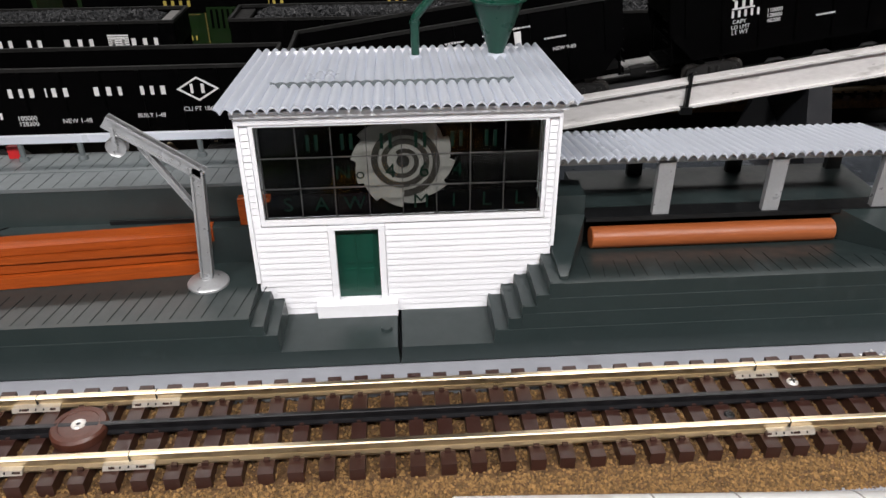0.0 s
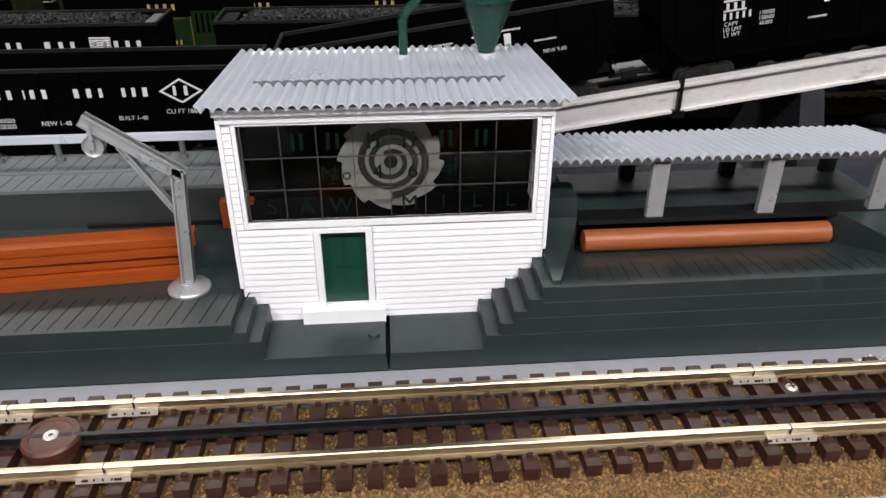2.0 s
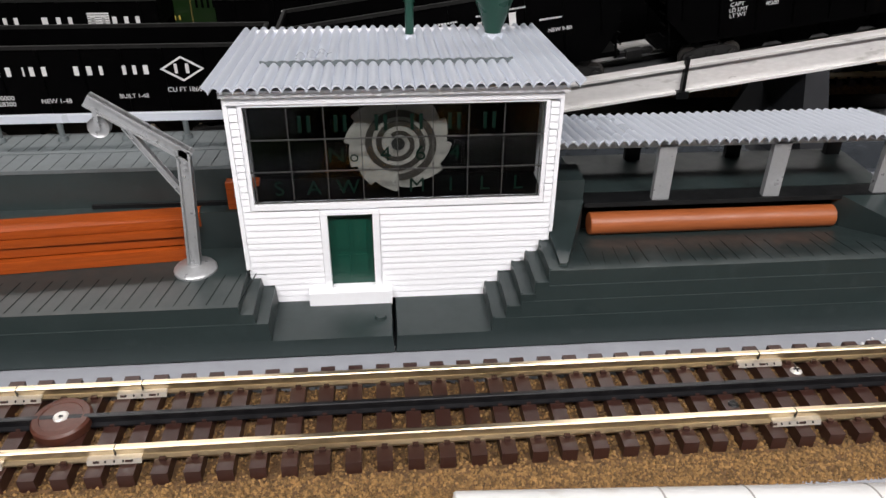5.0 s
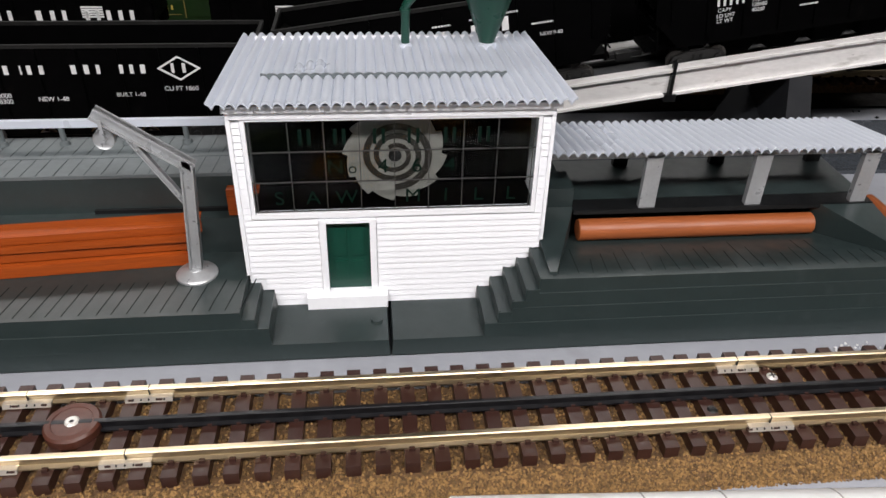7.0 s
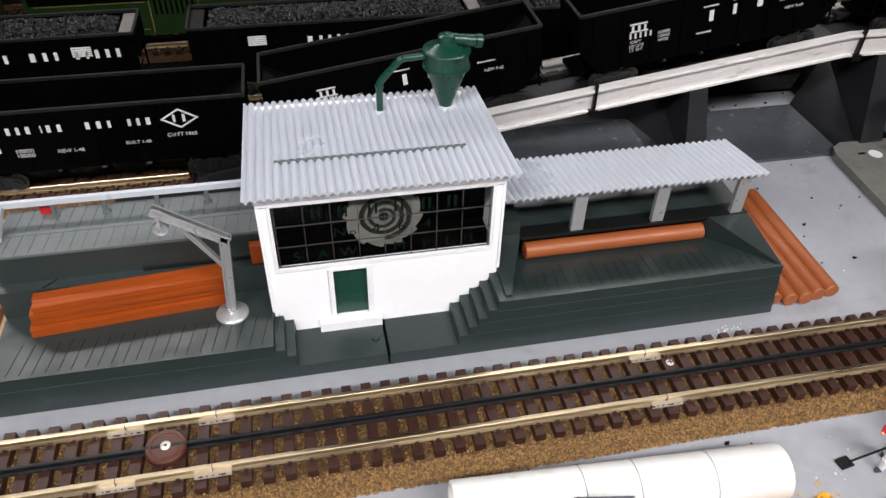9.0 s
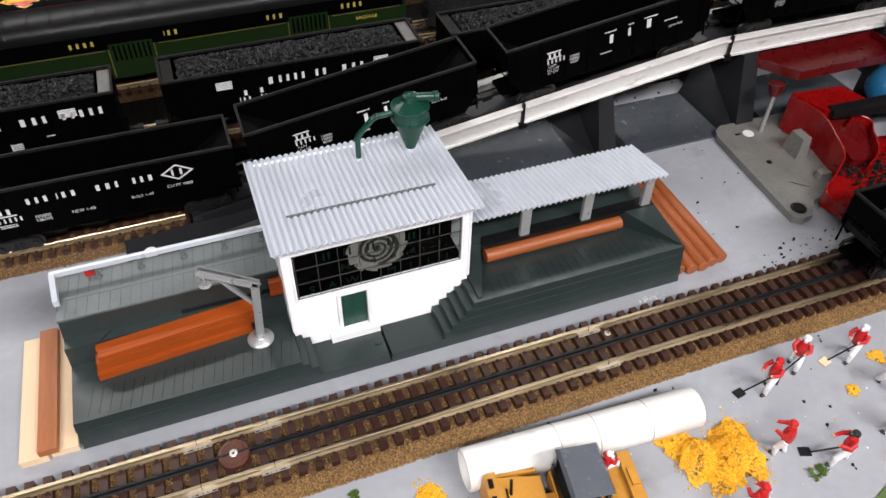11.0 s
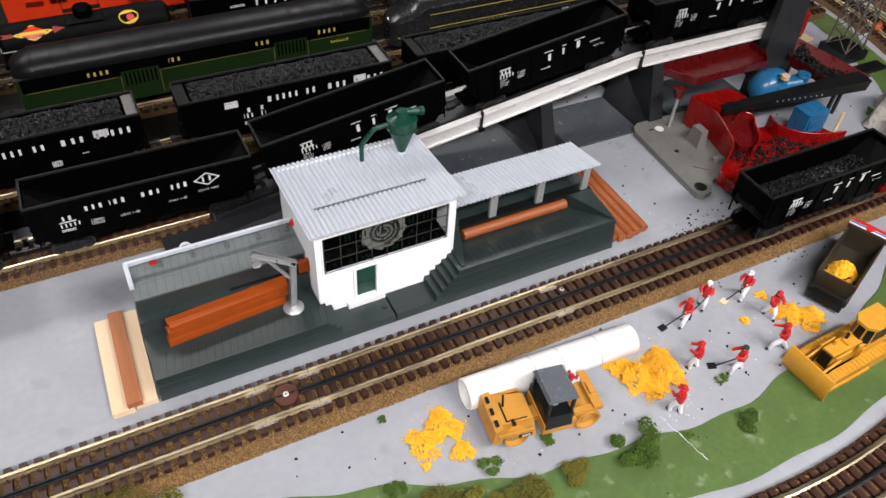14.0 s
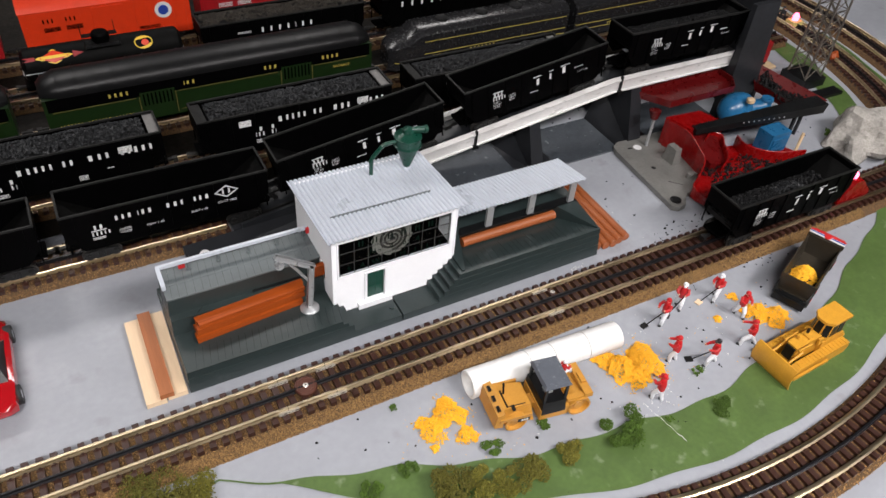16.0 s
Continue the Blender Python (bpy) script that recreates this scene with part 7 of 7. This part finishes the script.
def figurine(x, y, yaw, lean=0.0, stride=0.3, arms=(0.8, 0.5), cap=3, tool=None, z=0.0, seated=False, s=1.10, shirt=1, pants=0):
    """A painted plastic worker, one mesh."""
    b = Mesh()
    hip = 0.0165
    L = pose(0, 0, hip, 0, 0, 0) @ pose(0, 0, 0, 0, lean, 0)
    for k in (-1, 1):
        f = (k * stride * 0.014, k * 0.0028, 0.0010) if not seated else (0.012, k * 0.0030, 0.0100)
        kn = (k * stride * 0.009 + 0.0015, k * 0.0027, 0.0085) if not seated else (0.010, k * 0.003, 0.0165)
        b.tube((0, k * 0.0020, hip), kn, 0.0024, 0.0021, 10, slot=pants)
        b.tube(kn, f, 0.0021, 0.0016, 10, slot=pants)
        b.blob((f[0] + 0.0012, f[1], f[2] + 0.0002), 0.0020, k + 2, (1.5, 0.85, 0.7), 0.05, 1, slot=3)
    b.tube(L @ Vector((0, 0, -0.001)), L @ Vector((0.0004, 0, 0.0060)), 0.0034, 0.0040, 12, slot=shirt)
    b.tube(L @ Vector((0.0004, 0, 0.0060)), L @ Vector((0.0006, 0, 0.0125)), 0.0040, 0.0026, 12, slot=shirt)
    hd = L @ Vector((0.0012, 0, 0.0158))
    b.blob(hd, 0.0024, 1, (1, 0.9, 1.1), 0.04, 2, slot=2)
    b.lathe([(0.0027, 0.0004), (0.0026, 0.0018), (0.0016, 0.0029), (0.0004, 0.0031)], hd, 14, slot=cap)
    b.tube(hd + Vector((0.0010, 0, 0.0006)), hd + Vector((0.0038, 0, 0.0003)), 0.0017, 0.0012, 8, slot=cap)
    for k, lift in zip((-1, 1), arms):
        sh = L @ Vector((0.0004, k * 0.0040, 0.0112))
        el = L @ Vector((0.0030 * lift + 0.001, k * 0.0056, 0.0062 + 0.002 * lift))
        ha = L @ Vector((0.0085 * lift + 0.001, k * 0.0032, 0.0030 + 0.0055 * lift))
        b.tube(sh, el, 0.0018, 0.0015, 8, slot=shirt)
        b.tube(el, ha, 0.0015, 0.0011, 8, slot=shirt)
        b.blob(ha, 0.0012, k, (1, 1, 1), 0.05, 1, slot=2)
    if tool is not None:
        h0 = L @ Vector((0.0060, 0.0035, 0.0080))
        h1 = L @ Vector((0.0075, -0.0030, 0.0030))
        end = Vector((0.0165, -0.0060, 0.0012))
        b.tube(h0, end, 0.0006, 0.0006, 6, slot=4)
        b.box(end[0] - 0.001, end[1] - 0.0035, 0.0004, end[0] + 0.0065, end[1] + 0.0025, 0.0014, slot=tool)
    o = part("figurine", b, [M_FIGW, M_FIGR, M_FIGS, M_FIGD, M_STEEL, M_PINE])
    o.matrix_world = pose(x, y, z, 0, 0, yaw) @ Matrix.Scale(s, 4)
    tagged(o, {1: "painted plastic worker figurine, red shirt and light trousers", 3: "dark painted plastic figurine standing by a small stand"}[shirt], "figurine", "worker figurines")


figurine(0.169, -0.151, 100, 0.12, 0.25, (0.8, 0.8), 1)
figurine(0.217, -0.119, 130, 0.25, 0.2, (1.0, 0.9), 1)
figurine(0.252, -0.139, 160, 0.42, 0.45, (1.2, 1.0), 3, 4)
figurine(0.309, -0.136, 140, 0.55, 0.55, (1.3, 0.6), 1)
figurine(0.331, -0.099, 250, 0.35, 0.35, (0.9, 0.9), 1)
figurine(0.325, -0.067, 195, 0.35, 0.45, (1.0, 0.9), 0, 5)
figurine(0.276, -0.060, 215, 0.35, 0.30, (1.1, 0.9), 0, 4)
figurine(0.243, -0.071, 190, 0.50, 0.35, (1.1, 0.9), 1, 4)
figurine(0.0800, -0.1020, 10, 0.15, 0.2, (0.9, 0.9), 0, None, 0.0235, True, 0.8)
figurine(0.9530, 0.4290, 200, 0.05, 0.1, (0.6, 0.6), 3, None, 0.0, False, 1.1, 3, 3)


def bush(x, y, r, h, material, n, label, z=0.001):
    P = []
    lumps = [(x + RNG.uniform(-0.8, 0.8) * r, y + RNG.uniform(-0.65, 0.65) * r, h * RNG.uniform(0.25, 0.6), r * RNG.uniform(0.22, 0.5)) for _ in range(9)]
    for _ in range(int(2.4 * n)):
        lx, ly, lz, lr = RNG.choice(lumps)
        d = Vector((RNG.gauss(0, 1), RNG.gauss(0, 1), RNG.gauss(0, 0.8))).normalized() * lr * RNG.uniform(0.55, 1.08)
        P.append((lx + d[0], ly + d[1], max(z, z + lz + d[2] * 0.8)))
    tagged(from_lists("bush", *crumbs(P, 0.0004, 0.0012), material), label, "bush", "lichen bushes")


G, O = "clump of green lichen on the painted grass", "clump of olive-brown lichen on the painted grass"
for x, y, r, h, m, n, lb in ((0.112, -0.171, 0.024, 0.020, M_BUSH, 1500, G), (0.055, -0.164, 0.016, 0.015, M_BUSHB, 800, O), (-0.061, -0.148, 0.023, 0.024, M_BUSHB, 1500, O), (-0.033, -0.162, 0.022, 0.024, M_BUSHB, 1400, O),
                              (0.003, -0.167, 0.018, 0.018, M_BUSHB, 1000, O), (0.224, -0.187, 0.013, 0.009, M_BUSH, 450, G), (0.232, -0.141, 0.006, 0.003, M_BUSH, 90, G), (-0.290, -0.050, 0.034, 0.022, M_BUSHB, 2000, O),
                              (-0.256, -0.056, 0.020, 0.016, M_BUSHB, 900, O), (-0.090, -0.116, 0.009, 0.008, M_BUSH, 300, G), (-0.127, -0.122, 0.012, 0.008, M_BUSH, 420, G), (-0.010, -0.131, 0.010, 0.007, M_BUSH, 300, G), (0.046, -0.128, 0.007, 0.005, M_BUSH, 170, G), (0.314, -0.150, 0.005, 0.005, M_BUSH, 110, G),
                              (0.770, 0.085, 0.014, 0.016, M_BUSH, 400, G), (0.735, 0.120, 0.010, 0.014, M_BUSH, 260, G), (-0.075, -0.050, 0.004, 0.003, M_BUSH, 50, G), (0.165, -0.176, 0.004, 0.003, M_BUSH, 50, G)):
    bush(x, y, r, h, m, n, lb)


def scatter(name, spots, lo, hi, material, label, category):
    P = []
    for x0, x1, y0, y1, n in spots:
        P += [(RNG.uniform(x0, x1), RNG.uniform(y0, y1), 0.0005) for _ in range(n)]
    tagged(from_lists(name, *crumbs(P, lo, hi, flat=0.7), material), label, category, kind="stuff")


scatter("coal_bits", [(0.24, 0.40, 0.03, 0.21, 26), (0.33, 0.42, 0.026, 0.06, 40), (-0.16, 0.45, -0.16, -0.04, 46), (0.38, 0.60, -0.05, -0.036, 30), (0.02, 0.33, -0.05, -0.04, 10), (-0.05, 0.2, -0.24, -0.18, 16), (0.5, 0.8, 0.04, 0.2, 40)], 0.0006, 0.0022, M_COALB, "scattered black coal bits", "coal bits")
scatter("coal_bits", [(0.30, 0.60, 0.218, 0.25, 70), (0.28, 0.42, 0.22, 0.33, 60)], 0.0012, 0.0024, M_COALB, "scattered black coal bits", "coal bits")
scatter("chips", [(0.24, 0.40, 0.03, 0.2, 10), (0.0, 0.33, -0.16, -0.05, 46), (0.12, 0.20, -0.165, -0.14, 30), (0.198, 0.222, 0.034, 0.042, 22), (-0.1, 0.3, -0.24, -0.17, 30)], 0.0004, 0.0013, M_LETTER, "scattered white chips", "chips")
scatter("foam_bits", [(0.09, 0.40, -0.15, -0.06, 80), (-0.09, 0.02, -0.14, -0.055, 50), (0.01, 0.3, -0.22, -0.16, 14)], 0.0003, 0.0009, M_FOAM, "scattered orange foam bits", "foam bits")

# crack across the yard paint, turning into a pale scratch on the green
def scratch(name, path, w, material, label):
    verts, faces = [], []
    line = []
    for (xa, ya), (xb, yb) in zip(path, path[1:]):
        for k in range(8):
            line.append((xa + (xb - xa) * k / 8 + RNG.uniform(-0.0008, 0.0008), ya + (yb - ya) * k / 8))
    for i, (x, y) in enumerate(line):
        v = w * RNG.uniform(0.3, 1.4)
        verts += [(x - v, y, 0.0016), (x + v, y + v, 0.0016)]
        if i:
            faces.append((2 * i - 2, 2 * i - 1, 2 * i + 1, 2 * i))
    tagged(from_lists(name, verts, faces, material), label, "crack", kind="structure")


scratch("paint_crack", [(0.150, -0.048), (0.147, -0.060), (0.151, -0.072), (0.148, -0.083), (0.150, -0.100)], 0.0003, M_PYLON, "thin dark crack across the painted board")
scratch("paint_scratch", [(0.153, -0.150), (0.156, -0.166), (0.159, -0.182), (0.164, -0.205)], 0.00022, M_LETTER, "pale scratch across the green paint")

# red flags on the platform rail
flag = thing("signal_marker", "small red plastic marker fixed to the house corner", "marker", pose(-0.0840, 0.1440, 0.0765))
b = Mesh()
b.box(-0.0030, -0.0020, -0.0030, 0.0016, 0.0020, 0.0030)
b.bevel(0.0006)
part("marker", b, M_FIGR, flag)
b = Mesh()
b.box(-0.2180, 0.1490, 0.0666, -0.2115, 0.1525, 0.0735)
tagged(part("red_tag", b, M_FIGR), "small red plastic tag standing on the loading platform", "tag")

# ---- red toy car at the edge ----
sport = thing("toy_car", "glossy red toy sports car parked on the grey board", "toy car", pose(-0.4080, 0.1450, 0.0, 0, 0, 90))
b = Mesh()
secs = [(-0.062, 0.018, 0.010, 0.017), (-0.056, 0.0245, 0.006, 0.0205), (-0.030, 0.0265, 0.005, 0.0230), (0.010, 0.0270, 0.005, 0.0220), (0.040, 0.0265, 0.005, 0.0190), (0.056, 0.0240, 0.006, 0.0150), (0.063, 0.0170, 0.008, 0.0120)]
rows = []
for x, w, z0, z1 in secs:
    rows.append([b.bm.verts.new((x, y, z)) for y, z in ((-w * 0.95, z0), (-w, (z0 + z1) * 0.5), (-w * 0.96, z1 * 0.90), (-w * 0.80, z1), (0, z1 * 1.04), (w * 0.80, z1), (w * 0.96, z1 * 0.90), (w, (z0 + z1) * 0.5), (w * 0.95, z0))])
for r0, r1 in zip(rows, rows[1:]):
    for i in range(9):
        b.bm.faces.new((r0[i], r0[(i + 1) % 9], r1[(i + 1) % 9], r1[i]))
b.bm.faces.new(rows[0]), b.bm.faces.new(rows[-1])
part("body", b, M_CARRED, sport)
b = Mesh()
b.hull8([(-0.034, -0.0215, 0.0215), (-0.022, -0.0165, 0.0330), (-0.034, 0.0215, 0.0215), (-0.022, 0.0165, 0.0330), (0.024, -0.0215, 0.0205), (0.006, -0.0165, 0.0330), (0.024, 0.0215, 0.0205), (0.006, 0.0165, 0.0330)])
b.bevel(0.0015, 2)
part("cabin_glass", b, M_DARK, sport, "dark tinted windows")
b = Mesh()
b.hull8([(-0.024, -0.0165, 0.0325), (-0.022, -0.0150, 0.0342), (-0.024, 0.0165, 0.0325), (-0.022, 0.0150, 0.0342), (0.008, -0.0165, 0.0325), (0.005, -0.0150, 0.0342), (0.008, 0.0165, 0.0325), (0.005, 0.0150, 0.0342)])
part("roof", b, M_CARRED, sport)
for x in (-0.040, 0.040):
    for s in (-1, 1):
        b = Mesh()
        b.lathe([(0.0060, -0.0038), (0.0090, -0.0038), (0.0096, -0.0028), (0.0096, 0.0028), (0.0090, 0.0038), (0.0060, 0.0038)], (0, 0, 0), 24, "y")
        o = part("tyre", b, M_RUBBER, sport)
        o.matrix_basis = pose(x, s * 0.0240, 0.0096)
        w = Mesh()
        w.lathe([(0.0012, -0.0042), (0.0062, -0.0036), (0.0062, 0.0036), (0.0012, 0.0042)], (0, 0, 0), 16, "y")
        part("rim", w, M_CHROME, o, "bright spoked rim")

# ---- far right: lattice tower, rock, small stands, grass between the tracks ----
tower = thing("lattice_tower", "grey metal lattice light tower on a black base", "tower", pose(0.8270, 0.2585, 0.0))
b = Mesh()
b.box(-0.0250, -0.0250, 0.0, 0.0250, 0.0250, 0.0160)
b.bevel(0.0015)
part("base", b, M_DARK, tower, "black tower base")
HT = 0.42


def leg(k, t):
    w = 0.0185 - 0.0085 * t
    return Vector((w * k[0], w * k[1], 0.016 + (HT - 0.016) * t))


C4 = [(-1, -1), (1, -1), (1, 1), (-1, 1)]
for k in C4:
    b = Mesh()
    b.tube(leg(k, 0), leg(k, 1), 0.0017, n=8)
    part("leg", b, M_TOWER, tower)
b = Mesh()
for i in range(14):
    t0, t1 = i / 14.0, (i + 1) / 14.0
    for j in range(4):
        p, q = C4[j], C4[(j + 1) % 4]
        b.tube(leg(p, t0), leg(q, t1), 0.0009, n=6)
        b.tube(leg(q, t0), leg(p, t1), 0.0009, n=6)
        b.tube(leg(p, t1), leg(q, t1), 0.0008, n=6)
tagged(part("lattice", b, M_TOWER, tower), kind="stuff")
b = Mesh()
b.box(0.815 - 0.012, 0.2000, 0.0, 0.860, 0.2200, 0.0060)
b.bevel(0.001)
tagged(part("black_block", b, M_DARK), "flat black plastic block beside the tower", "block")

b = Mesh()
b.blob((0.7700, 0.0850, 0.0050), 0.0560, 5, (1.15, 0.85, 0.85), 0.55, 4)
for v in b.bm.verts:
    v.co += v.co.normalized() * 0.005 * noise.noise(v.co * 70)
    v.co.z = max(v.co.z, 0.0002)
tagged(part("rock", b, M_STONE, smooth=False), "craggy grey plaster rock standing beside the track", "rock")
stand = thing("small_stand", "cream box stand with a red lit top", "stand", pose(0.963, 0.406, 0))
b = Mesh()
b.box(-0.012, -0.010, 0.0, 0.012, 0.010, 0.020)
b.bevel(0.002)
part("box", b, M_TRIM, stand)
b = Mesh()
b.lathe([(0.005, 0.020), (0.006, 0.028), (0.003, 0.033)], (0, 0, 0), 14)
part("top", b, M_GLOWRED, stand, "glowing red top")
stand = thing("small_stand", "white round stand with an orange figure shape", "stand", pose(0.928, 0.281, 0))
b = Mesh()
b.lathe([(0.016, 0), (0.016, 0.003), (0.013, 0.006), (0.004, 0.009)], (0, 0, 0), 20)
part("base", b, M_LETTER, stand)
b = Mesh()
b.blob((0, 0, 0.016), 0.009, 4, (1, 0.7, 1), 0.4, 2)
part("top", b, M_LUMBER, stand, "orange-brown top")
caboose = thing("caboose", "red car end standing behind the ramp tower", "railway car", pose(0.770, 0.340, 0.0))
b = Mesh()
b.box(-0.060, -0.024, 0.012, 0.030, 0.024, 0.048)
b.bevel(0.001)
part("body", b, M_BOXRED, caboose)
b = Mesh()
b.box(-0.060, -0.020, 0.004, 0.034, 0.020, 0.0118)
part("underframe", b, M_STEEL, caboose)
b = Mesh()
b.box(-0.080, -0.032, 0.0002, 0.050, 0.032, 0.0038)
part("track_bed", b, M_TAN, caboose)


def ring_band(r0, r1, a0, a1, z, material, label):
    vs, fs = [], []
    for i in range(61):
        a = a0 + (a1 - a0) * i / 60
        for r in (r0 + 0.002 * math.sin(a * 40), r1 + 0.002 * math.sin(a * 33 + 1)):
            vs.append((CX + r * math.cos(a), CY + r * math.sin(a), z))
        if i:
            fs.append((2 * i - 2, 2 * i, 2 * i + 1, 2 * i - 1))
    tagged(from_lists("grass_strip", vs, fs, material), label, "grass", kind="structure")


ring_band(0.640, 0.684, -0.62, 0.35, 0.0010, M_GRASS, "green painted strip inside the loop track")
ring_band(0.768, 0.782, -0.62, 0.45, 0.0010, M_GRASS, "narrow green painted strip between the loop tracks")
